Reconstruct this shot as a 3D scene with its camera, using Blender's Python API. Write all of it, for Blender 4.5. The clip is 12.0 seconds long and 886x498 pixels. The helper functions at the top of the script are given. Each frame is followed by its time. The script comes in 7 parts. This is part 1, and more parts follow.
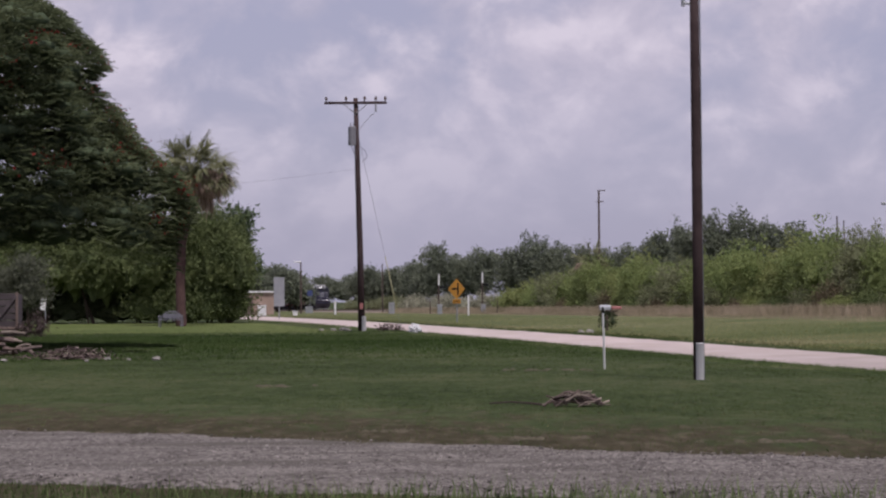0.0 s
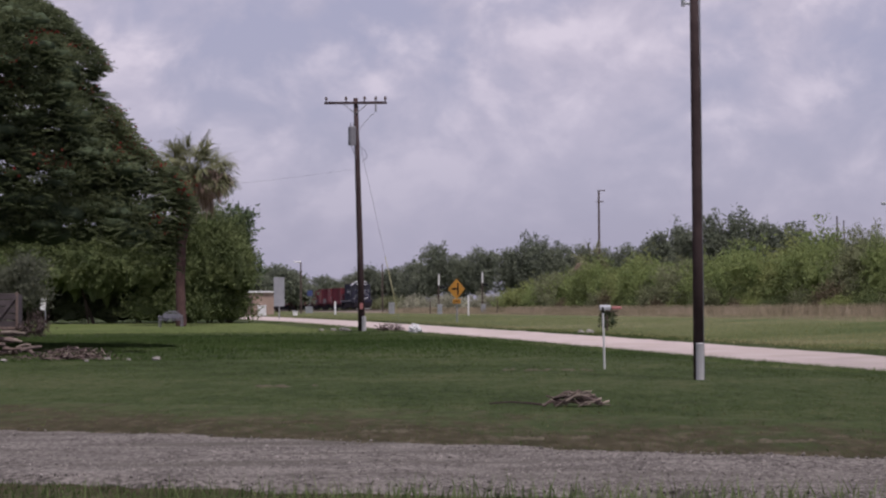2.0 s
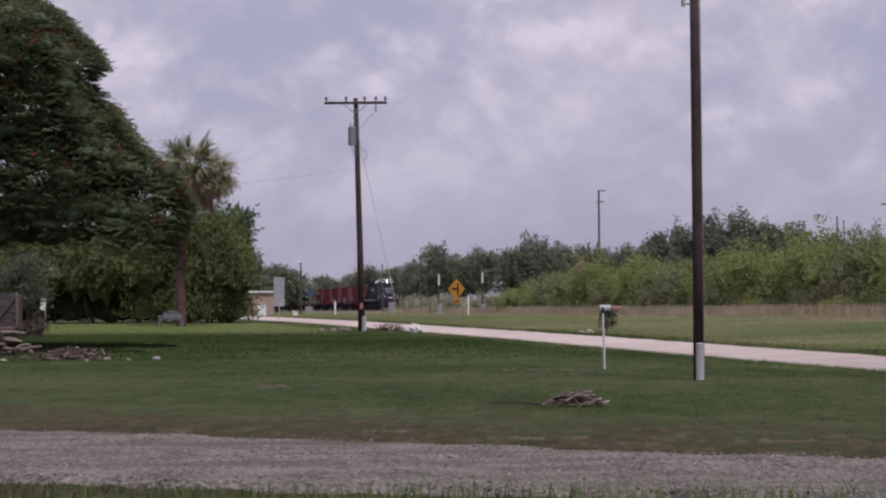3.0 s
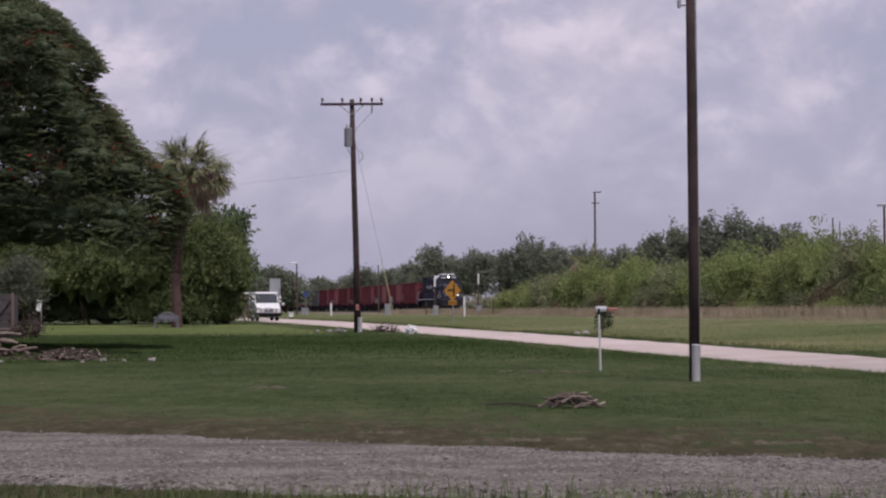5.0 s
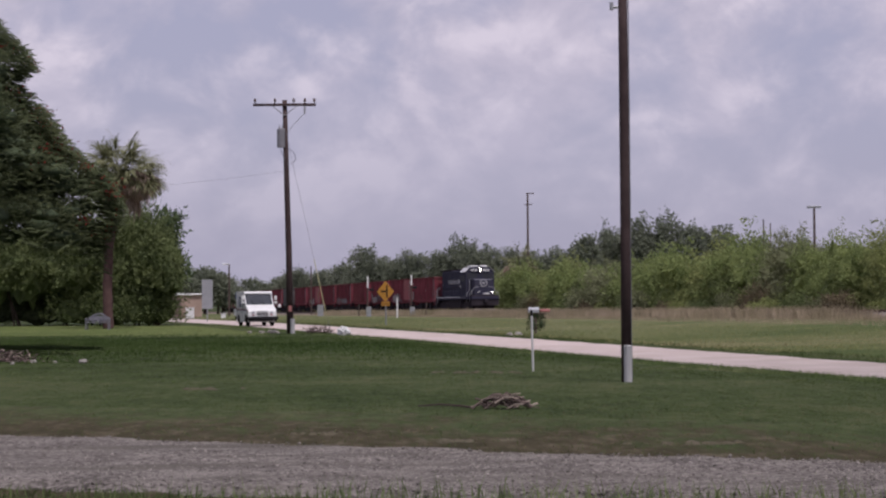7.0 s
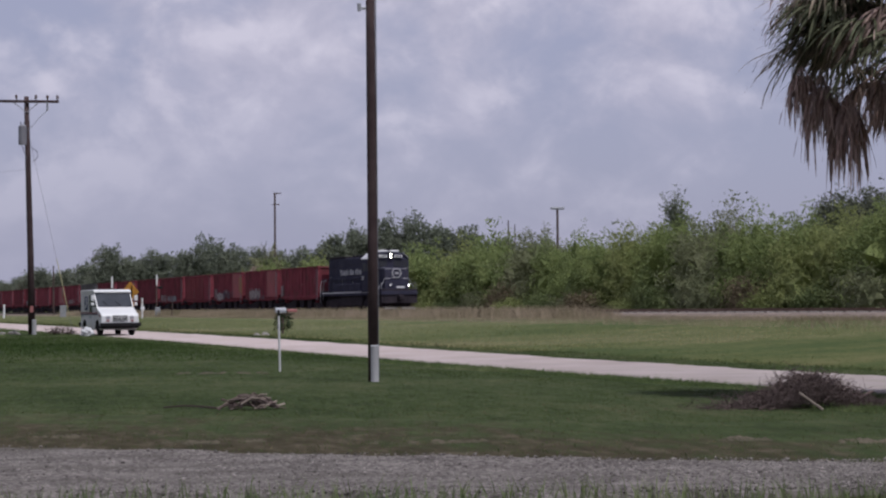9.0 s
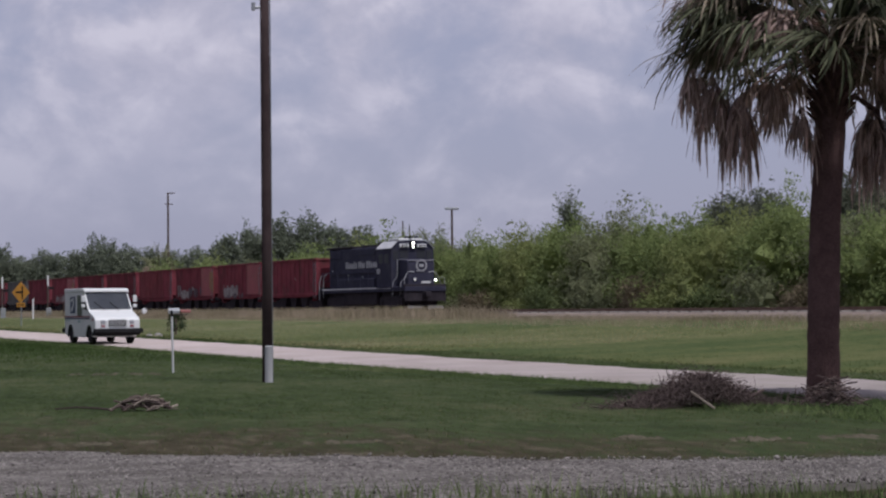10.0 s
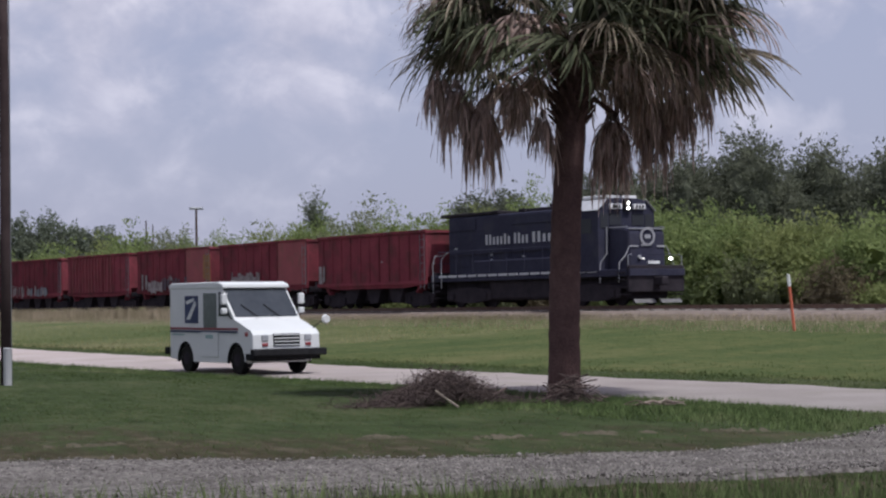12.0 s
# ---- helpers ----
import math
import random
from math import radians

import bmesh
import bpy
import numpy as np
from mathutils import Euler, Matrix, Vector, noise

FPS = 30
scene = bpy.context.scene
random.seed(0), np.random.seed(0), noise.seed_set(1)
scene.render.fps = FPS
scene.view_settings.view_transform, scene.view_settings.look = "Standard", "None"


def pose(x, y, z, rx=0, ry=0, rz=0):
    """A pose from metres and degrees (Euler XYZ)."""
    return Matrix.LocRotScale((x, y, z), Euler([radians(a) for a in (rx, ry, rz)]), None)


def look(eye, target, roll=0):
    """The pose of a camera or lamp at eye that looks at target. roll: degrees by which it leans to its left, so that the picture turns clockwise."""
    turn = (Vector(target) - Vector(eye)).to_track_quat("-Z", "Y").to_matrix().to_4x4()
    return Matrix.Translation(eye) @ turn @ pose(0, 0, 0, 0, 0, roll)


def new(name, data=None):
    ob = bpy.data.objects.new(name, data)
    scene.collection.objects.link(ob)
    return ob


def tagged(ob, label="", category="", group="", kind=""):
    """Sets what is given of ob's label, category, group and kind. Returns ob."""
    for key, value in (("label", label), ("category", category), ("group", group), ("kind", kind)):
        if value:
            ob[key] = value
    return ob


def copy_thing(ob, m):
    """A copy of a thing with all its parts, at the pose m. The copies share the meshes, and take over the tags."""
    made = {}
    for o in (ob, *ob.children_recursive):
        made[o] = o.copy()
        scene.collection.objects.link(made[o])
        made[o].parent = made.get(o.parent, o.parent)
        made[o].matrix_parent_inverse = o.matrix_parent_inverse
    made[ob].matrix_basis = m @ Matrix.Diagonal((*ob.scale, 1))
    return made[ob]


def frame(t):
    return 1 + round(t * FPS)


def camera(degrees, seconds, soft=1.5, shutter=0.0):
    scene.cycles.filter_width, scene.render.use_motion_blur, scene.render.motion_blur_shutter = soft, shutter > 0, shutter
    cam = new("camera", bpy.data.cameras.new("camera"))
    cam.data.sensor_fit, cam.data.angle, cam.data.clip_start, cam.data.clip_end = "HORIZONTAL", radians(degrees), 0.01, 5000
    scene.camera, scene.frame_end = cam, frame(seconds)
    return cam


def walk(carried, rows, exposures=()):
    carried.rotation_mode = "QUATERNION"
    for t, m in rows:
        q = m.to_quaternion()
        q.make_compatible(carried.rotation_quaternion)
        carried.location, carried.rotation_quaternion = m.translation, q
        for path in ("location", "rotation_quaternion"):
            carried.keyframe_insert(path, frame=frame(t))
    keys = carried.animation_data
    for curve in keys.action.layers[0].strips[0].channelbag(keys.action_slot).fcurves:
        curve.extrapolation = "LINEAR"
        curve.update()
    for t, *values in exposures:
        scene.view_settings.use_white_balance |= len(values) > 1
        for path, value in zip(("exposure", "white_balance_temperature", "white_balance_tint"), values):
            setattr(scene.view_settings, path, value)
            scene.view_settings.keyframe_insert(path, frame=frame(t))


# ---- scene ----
cam = camera(26.34, 12.0, soft=2.3)
EYE = 1.62


def view(yaw, pitch, lean):
    # yaw clockwise from straight ahead, pitch upwards, lean to the right, in degrees
    return pose(0, 0, EYE, 90 + pitch, -lean, -yaw)


PATH = [(0, 0.0, 1.573, -0.40), (2.5, 0.0, 1.574, -0.40), (3.0, 0.0, 1.574, -0.39), (5.0, 0.122, 1.613, -0.36),
        (5.5, 0.161, 1.627, -0.36), (6.0, 0.19, 1.65, -0.36), (6.2, 0.24, 1.65, -0.36), (6.3, 0.45, 1.65, -0.37),
        (6.4, 0.93, 1.652, -0.37), (6.5, 1.281, 1.652, -0.37), (6.7, 1.41, 1.648, -0.36), (7.0, 2.15, 1.635, -0.37),
        (7.5, 3.95, 1.61, -0.39), (8.0, 6.05, 1.595, -0.40), (8.3, 7.303, 1.588, -0.40), (8.5, 8.2, 1.587, -0.41),
        (9.0, 9.788, 1.585, -0.45), (9.5, 11.361, 1.578, -0.47), (10.0, 12.977, 1.565, -0.52), (10.1, 13.26, 1.563, -0.53),
        (10.2, 13.43, 1.563, -0.54), (10.3, 13.52, 1.563, -0.56), (10.5, 13.711, 1.563, -0.57), (10.7, 14.25, 1.56, -0.57),
        (10.9, 14.82, 1.557, -0.57), (11.0, 15.147, 1.556, -0.57), (11.1, 15.56, 1.555, -0.58), (11.2, 16.12, 1.553, -0.59),
        (11.3, 16.843, 1.551, -0.60), (11.4, 17.506, 1.549, -0.60), (11.5, 18.199, 1.546, -0.61), (11.6, 19.02, 1.53, -0.63),
        (11.7, 19.70, 1.515, -0.66), (11.8, 20.02, 1.505, -0.69), (11.9, 20.36, 1.495, -0.70), (12.0, 20.671, 1.488, -0.71)]
WARM, COOL = (0.20, 6250, 19), (0.13, 6020, 14)
# the camera's white balance swings to and fro
EXPO = [(t, *k) for t, k in ((0.0, WARM), (0.5, COOL), (1.0, WARM), (1.5, COOL), (2.0, WARM), (2.5, COOL), (3.0, WARM), (5.5, WARM), (6.0, COOL), (6.5, WARM), (8.5, WARM), (9.0, (0.10, 5950, 14)), (9.5, (0.16, 6250, 17)),
                             (10.0, (0.06, 5950, 13)), (10.5, (0.15, 6220, 15)), (11.0, (0.10, 5980, 13)), (11.5, (0.25, 6150, 15)), (12.0, (0.32, 5900, 10)))]
walk(cam, [(t, view(a, b, c)) for t, a, b, c in PATH], EXPO)

# ---- sky and sun ----
SUN_AZ, SUN_EL = 150.0, 66.0   # degrees clockwise from straight ahead, and above the horizon
world = bpy.data.worlds.new("sky")
scene.world = world
world.use_nodes = True
wn, wl = world.node_tree.nodes, world.node_tree.links
wn.clear()
w_out = wn.new("ShaderNodeOutputWorld")
w_bg = wn.new("ShaderNodeBackground")
w_sky = wn.new("ShaderNodeTexSky")
w_sky.sky_type = "NISHITA"
w_sky.sun_disc = False
w_sky.sun_elevation, w_sky.sun_rotation = radians(SUN_EL), radians(SUN_AZ)
w_sky.air_density, w_sky.dust_density = 1.2, 2.0
w_tc = wn.new("ShaderNodeTexCoord")
w_map = wn.new("ShaderNodeMapping")
w_map.inputs["Scale"].default_value = (1.0, 1.0, 1.3)
w_map.inputs["Location"].default_value = (0.37, 0.11, 0.23)
wl.new(w_tc.outputs["Generated"], w_map.inputs[0])


def sky_noise(scale, detail, rough, twist=0.0, lift=0.0):
    x = wn.new("ShaderNodeTexNoise")
    x.inputs["Scale"].default_value, x.inputs["Detail"].default_value = scale, detail
    x.inputs["Roughness"].default_value, x.inputs["Distortion"].default_value = rough, twist
    shift = wn.new("ShaderNodeVectorMath")
    shift.inputs[1].default_value = (0, 0, lift)
    wl.new(w_map.outputs[0], shift.inputs[0])
    wl.new(shift.outputs[0], x.inputs["Vector"])
    return x.outputs[0]


def sky_ramp(source, stops):
    x = wn.new("ShaderNodeValToRGB")
    e = x.color_ramp.elements
    e[0].position, e[0].color = stops[0][0], (*stops[0][1], 1)
    e[1].position, e[1].color = stops[-1][0], (*stops[-1][1], 1)
    for p, c in stops[1:-1]:
        e.new(p).color = (*c, 1)
    wl.new(source, x.inputs[0])
    return x.outputs[0]


def sky_mix(kind, k, a, b):
    x = wn.new("ShaderNodeMixRGB")
    x.blend_type = kind
    for i, q in enumerate((k, a, b)):
        if isinstance(q, (int, float)):
            x.inputs[i].default_value = q if i == 0 else (q, q, q, 1)
        elif isinstance(q, tuple):
            x.inputs[i].default_value = (*q, 1)
        else:
            wl.new(q, x.inputs[i])
    return x.outputs[0]


# thin haze, veiled blue, then two layers of broken cloud
w_sep = wn.new("ShaderNodeSeparateXYZ")
wl.new(w_tc.outputs["Generated"], w_sep.inputs[0])
blue = sky_mix("MULTIPLY", 1.0, w_sky.outputs[0], (0.075, 0.07, 0.075))
veil = sky_mix("MIX", 0.78, blue, (0.362, 0.360, 0.455))
def cloud_lump(lift):
    return sky_mix("MIX", 0.34, sky_noise(8.0, 5.0, 0.5, 0.25, lift), sky_noise(25.0, 6.0, 0.55, 0.3, lift))


# heaped clouds, each brighter towards its top than at its foot, thinning out to the right
lump, above = cloud_lump(0.0), cloud_lump(0.022)
thin = sky_ramp(w_sep.outputs[0], ((0.27, (0, 0, 0)), (0.52, (1, 1, 1))))
cover = sky_ramp(sky_mix("SUBTRACT", 0.10, lump, thin), ((0.415, (0, 0, 0)), (0.545, (1, 1, 1))))
height = sky_ramp(w_sep.outputs[2], ((0.0, (0.12, 0.12, 0.12)), (0.06, (0.42, 0.42, 0.42)), (0.13, (1, 1, 1))))
rim = sky_mix("SUBTRACT", 1.0, sky_mix("ADD", 1.0, lump, 0.5), above)
tone = sky_ramp(rim, ((0.42, (0.405, 0.392, 0.458)), (0.50, (0.462, 0.440, 0.502)), (0.59, (0.575, 0.540, 0.588))))
w_fin = sky_mix("MIX", sky_mix("MULTIPLY", 1.0, cover, height), veil, tone)
wl.new(w_fin, w_bg.inputs[0])
w_bg.inputs[1].default_value = 1.0
wl.new(w_bg.outputs[0], w_out.inputs[0])

sun = new("sun", bpy.data.lights.new("sun", "SUN"))
sun.data.energy, sun.data.angle, sun.data.color = 3.1, radians(2.5), (1.0, 0.95, 0.88)
sun_from = Vector((math.sin(radians(SUN_AZ)) * math.cos(radians(SUN_EL)), math.cos(radians(SUN_AZ)) * math.cos(radians(SUN_EL)), math.sin(radians(SUN_EL))))
sun.matrix_world = look(sun_from * 50, (0, 0, 0))


# ---- materials ----
def material(name, dark, light, scale=4.0, fine=40.0, rough=0.8, metal=0.0, bump=0.0, spread=0.0, contrast=(0.3, 0.7), fine_mix=0.35, coat=0.0, space="Object", stain=None, stain_scale=1.0, stain_at=(0.55, 0.7), streak=None):
    """Two scales of noise between two colours, with fine relief; spread varies it from piece to piece."""
    m = bpy.data.materials.new(name)
    m.use_nodes = True
    n, l = m.node_tree.nodes, m.node_tree.links
    b = n["Principled BSDF"]
    tc = n.new("ShaderNodeTexCoord")
    n1, n2 = n.new("ShaderNodeTexNoise"), n.new("ShaderNodeTexNoise")
    n1.inputs["Scale"].default_value, n1.inputs["Detail"].default_value = scale, 5
    n2.inputs["Scale"].default_value, n2.inputs["Detail"].default_value = fine, 4
    for x in (n1, n2):
        l.new(tc.outputs[space], x.inputs["Vector"])
    mx = n.new("ShaderNodeMixRGB")
    mx.inputs[0].default_value = fine_mix
    l.new(n1.outputs[0], mx.inputs[1])
    l.new(n2.outputs[0], mx.inputs[2])
    ramp = n.new("ShaderNodeValToRGB")
    ramp.color_ramp.elements[0].position, ramp.color_ramp.elements[1].position = contrast
    ramp.color_ramp.elements[0].color, ramp.color_ramp.elements[1].color = (*dark, 1), (*light, 1)
    l.new(mx.outputs[0], ramp.inputs[0])
    colour = ramp.outputs[0]
    if stain:
        n3 = n.new("ShaderNodeTexNoise")
        n3.inputs["Scale"].default_value, n3.inputs["Detail"].default_value = stain_scale, 6
        if streak:
            mp = n.new("ShaderNodeMapping")
            mp.inputs["Rotation"].default_value = (0, 0, radians(streak[0]))
            mp.inputs["Scale"].default_value = (streak[1], 1, 1)
            l.new(tc.outputs[space], mp.inputs[0])
            l.new(mp.outputs[0], n3.inputs["Vector"])
        else:
            l.new(tc.outputs[space], n3.inputs["Vector"])
        r3 = n.new("ShaderNodeValToRGB")
        r3.color_ramp.elements[0].position, r3.color_ramp.elements[1].position = stain_at
        l.new(n3.outputs[0], r3.inputs[0])
        ms = n.new("ShaderNodeMixRGB")
        l.new(r3.outputs[0], ms.inputs[0])
        l.new(colour, ms.inputs[1])
        ms.inputs[2].default_value = (*stain, 1)
        colour = ms.outputs[0]
    if spread:
        info = n.new("ShaderNodeObjectInfo")
        geo = n.new("ShaderNodeNewGeometry")
        add = n.new("ShaderNodeMath")
        l.new(info.outputs["Random"], add.inputs[0])
        l.new(geo.outputs["Random Per Island"], add.inputs[1])
        fr = n.new("ShaderNodeMath")
        fr.operation = "FRACT"
        l.new(add.outputs[0], fr.inputs[0])
        mr = n.new("ShaderNodeMapRange")
        mr.inputs["To Min"].default_value, mr.inputs["To Max"].default_value = 1 - spread, 1 + spread
        l.new(fr.outputs[0], mr.inputs["Value"])
        hsv = n.new("ShaderNodeHueSaturation")
        l.new(mr.outputs[0], hsv.inputs["Value"])
        l.new(colour, hsv.inputs["Color"])
        colour = hsv.outputs[0]
    l.new(colour, b.inputs["Base Color"])
    b.inputs["Roughness"].default_value, b.inputs["Metallic"].default_value = rough, metal
    b.inputs["Coat Weight"].default_value = coat
    if rough >= 0.85:
        b.inputs["Specular IOR Level"].default_value = 0.06
    if bump:
        bp = n.new("ShaderNodeBump")
        bp.inputs["Strength"].default_value, bp.inputs["Distance"].default_value = bump, 0.02
        l.new(n2.outputs[0], bp.inputs["Height"])
        l.new(bp.outputs[0], b.inputs["Normal"])
    return m


def leafy(name, dark, light, through_light=0.35, spread=0.25, scale=0.6):
    m = material(name, dark, light, scale, 6, 0.6, spread=spread, space="Object")
    n, l = m.node_tree.nodes, m.node_tree.links
    b = n["Principled BSDF"]
    tr = n.new("ShaderNodeBsdfTranslucent")
    src = b.inputs["Base Color"].links[0].from_socket
    l.new(src, tr.inputs["Color"])
    mix = n.new("ShaderNodeMixShader")
    mix.inputs[0].default_value = through_light
    l.new(b.outputs[0], mix.inputs[1])
    l.new(tr.outputs[0], mix.inputs[2])
    l.new(mix.outputs[0], n["Material Output"].inputs["Surface"])
    b.inputs["Specular IOR Level"].default_value = 0.06
    return m


def glow(name, colour, power):
    m = bpy.data.materials.new(name)
    m.use_nodes = True
    b = m.node_tree.nodes["Principled BSDF"]
    b.inputs["Base Color"].default_value = (*colour, 1)
    b.inputs["Emission Color"].default_value = (*colour, 1)
    b.inputs["Emission Strength"].default_value = power
    return m


def turf(name, tones, worn=False, blade=0.0, spread=0.12, streak=0.0, near_tones=None):
    """Grass in three tones over three sizes of patch; worn: bare brown soil where the strip's wear says so; blade: light that comes through."""
    m = bpy.data.materials.new(name)
    m.use_nodes = True
    n, l = m.node_tree.nodes, m.node_tree.links
    b = n["Principled BSDF"]
    tc = n.new("ShaderNodeTexCoord")

    def patches(scale, detail=4.0, turn=0.0, stretch=1.0):
        x, mp = n.new("ShaderNodeTexNoise"), n.new("ShaderNodeMapping")
        x.inputs["Scale"].default_value, x.inputs["Detail"].default_value = scale, detail
        mp.inputs["Rotation"].default_value, mp.inputs["Scale"].default_value = (0, 0, radians(turn)), (stretch, 1, 1)
        l.new(tc.outputs["Object"], mp.inputs[0])
        l.new(mp.outputs[0], x.inputs["Vector"])
        return x.outputs[0]

    def math_of(kind, a, c):
        x = n.new("ShaderNodeMath")
        x.operation = kind
        for i, q in enumerate((a, c)):
            if isinstance(q, (int, float)):
                x.inputs[i].default_value = q
            else:
                l.new(q, x.inputs[i])
        return x.outputs[0]

    def ramp_of(v, stops):
        x = n.new("ShaderNodeValToRGB")
        e = x.color_ramp.elements
        e[0].position, e[0].color = stops[0][0], (*stops[0][1], 1)
        e[1].position, e[1].color = stops[-1][0], (*stops[-1][1], 1)
        for q, c in stops[1:-1]:
            e.new(q).color = (*c, 1)
        l.new(v, x.inputs[0])
        return x.outputs[0]

    big, middle, fine = patches(0.10, 3.0, 10, 0.45 if streak else 1.0), patches(0.5, 6.0, -8, 0.6 if streak else 2.2), patches(7.0)
    tufts = patches(1.6, 4.0, 8, 2.0 if streak else 3.2)
    v = math_of("ADD", math_of("MULTIPLY", big, 0.40), math_of("ADD", math_of("MULTIPLY", middle, 0.26), math_of("ADD", math_of("MULTIPLY", fine, 0.08), math_of("MULTIPLY", tufts, 0.26))))
    colour = ramp_of(v, ((0.41, tones[0]), (0.50, tones[1]), (0.59, tones[2])))
    if near_tones:
        # darker, greener meadow tones nearer the driveway's mouth
        sep, mr, mx = n.new("ShaderNodeSeparateXYZ"), n.new("ShaderNodeMapRange"), n.new("ShaderNodeMixRGB")
        l.new(tc.outputs["Object"], sep.inputs[0])
        l.new(sep.outputs[1], mr.inputs["Value"])
        mr.inputs["From Min"].default_value, mr.inputs["From Max"].default_value = 100, 48
        l.new(mr.outputs[0], mx.inputs[0])
        l.new(colour, mx.inputs[1])
        l.new(ramp_of(v, ((0.41, near_tones[0]), (0.50, near_tones[1]), (0.59, near_tones[2]))), mx.inputs[2])
        colour = mx.outputs[0]
    if worn:
        at = n.new("ShaderNodeAttribute")
        at.attribute_name = "wear"
        ragged = math_of("ADD", math_of("MULTIPLY", patches(0.35, 4.0, 8, 2.0), 1.1), math_of("MULTIPLY", patches(1.1, 6.0, 8, 3.0), 1.2))
        k = ramp_of(math_of("ADD", at.outputs["Fac"], math_of("SUBTRACT", ragged, 1.15)), ((0.31, (0, 0, 0)), (0.76, (1, 1, 1))))
        soil = ramp_of(math_of("ADD", math_of("MULTIPLY", patches(0.9, 5.0, 8, 2.5), 0.5), math_of("MULTIPLY", patches(2.2, 5.0, 8, 3.0), 0.5)), ((0.38, (0.027, 0.025, 0.013)), (0.52, (0.046, 0.039, 0.023)), (0.66, (0.082, 0.069, 0.048))))
        mix = n.new("ShaderNodeMixRGB")
        l.new(k, mix.inputs[0])
        l.new(colour, mix.inputs[1])
        l.new(soil, mix.inputs[2])
        colour = mix.outputs[0]
    if blade:
        geo, hsv, mr = n.new("ShaderNodeNewGeometry"), n.new("ShaderNodeHueSaturation"), n.new("ShaderNodeMapRange")
        mr.inputs["To Min"].default_value, mr.inputs["To Max"].default_value = 1 - spread, 1 + spread
        l.new(geo.outputs["Random Per Island"], mr.inputs["Value"])
        l.new(mr.outputs[0], hsv.inputs["Value"])
        l.new(colour, hsv.inputs["Color"])
        colour = hsv.outputs[0]
        # blades in a sward shade each other: the light falls on them as on the turf
        up = n.new("ShaderNodeVectorMath")
        up.operation = "MULTIPLY_ADD"
        up.inputs[1].default_value, up.inputs[2].default_value = (0.3, 0.3, 0.3), (0, 0, 0.8)
        l.new(geo.outputs["Normal"], up.inputs[0])
        l.new(up.outputs[0], b.inputs["Normal"])
        tr, mx = n.new("ShaderNodeBsdfTranslucent"), n.new("ShaderNodeMixShader")
        mx.inputs[0].default_value = blade
        l.new(colour, tr.inputs["Color"])
        l.new(b.outputs[0], mx.inputs[1])
        l.new(tr.outputs[0], mx.inputs[2])
        l.new(mx.outputs[0], n["Material Output"].inputs["Surface"])
    else:
        bp = n.new("ShaderNodeBump")
        bp.inputs["Strength"].default_value, bp.inputs["Distance"].default_value = 0.35, 0.02
        l.new(fine, bp.inputs["Height"])
        l.new(bp.outputs[0], b.inputs["Normal"])
    l.new(colour, b.inputs["Base Color"])
    b.inputs["Roughness"].default_value, b.inputs["Specular IOR Level"].default_value = 0.95, 0.05
    return m


LAWN = ((0.024, 0.035, 0.013), (0.038, 0.052, 0.020), (0.062, 0.070, 0.034))
FIELD = ((0.056, 0.077, 0.029), (0.088, 0.101, 0.043), (0.130, 0.127, 0.069))
FIELD_NEAR = ((0.045, 0.063, 0.021), (0.070, 0.083, 0.030), (0.106, 0.105, 0.046))
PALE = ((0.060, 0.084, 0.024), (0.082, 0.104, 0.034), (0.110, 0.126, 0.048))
M_GROUND = turf("lawn_turf", LAWN)
M_VERGE = turf("worn_verge_turf", LAWN, worn=True)
# Paler tones paint the sun on the strip before the hedge
M_PALEGRASS = turf("sunlit_toned_turf", PALE)
M_MEADOW = turf("meadow_turf", FIELD, streak=1.0, near_tones=FIELD_NEAR)
M_BLADE = turf("grass_blade", [[q * 1.35 for q in c] for c in LAWN], blade=0.3)
M_BLADE_FRESH = turf("fresh_grass_blade", [[q * 2.6 for q in c] for c in LAWN], blade=0.3, spread=0.22)
M_BLADE_ROUGH = turf("rough_grass_blade", [[q * 1.7 for q in c] for c in LAWN], blade=0.3, spread=0.22)
M_BLADE_FIELD = turf("meadow_grass_blade", [[q * 1.15 for q in c] for c in FIELD], blade=0.25, spread=0.22, streak=1.0, near_tones=[[q * 1.15 for q in c] for c in FIELD_NEAR])
M_BLADE_DRY = turf("dry_grass_blade", ((0.20, 0.175, 0.105), (0.29, 0.24, 0.165), (0.40, 0.325, 0.245)), blade=0.35, spread=0.25)
M_BLADE_HAY = turf("hay_grass_blade", ((0.135, 0.155, 0.062), (0.195, 0.200, 0.090), (0.27, 0.25, 0.14)), blade=0.3, spread=0.25, streak=1.0)
M_ROAD = material("shell_road", (0.32, 0.265, 0.247), (0.475, 0.405, 0.385), 0.5, 14, 0.9, bump=0.5, stain=(0.36, 0.31, 0.27), stain_scale=0.8)
_n, _l = M_ROAD.node_tree.nodes, M_ROAD.node_tree.links
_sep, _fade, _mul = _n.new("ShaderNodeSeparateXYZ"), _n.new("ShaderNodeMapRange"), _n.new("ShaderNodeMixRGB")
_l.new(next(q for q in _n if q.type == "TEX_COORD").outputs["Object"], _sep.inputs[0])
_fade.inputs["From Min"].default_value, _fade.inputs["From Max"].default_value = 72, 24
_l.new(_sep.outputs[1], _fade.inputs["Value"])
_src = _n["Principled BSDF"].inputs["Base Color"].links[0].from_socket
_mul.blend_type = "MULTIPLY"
_mul.inputs[2].default_value = (0.58, 0.61, 0.61, 1)   # darker and slightly greyer towards the driveway
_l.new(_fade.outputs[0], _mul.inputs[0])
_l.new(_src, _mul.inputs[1])
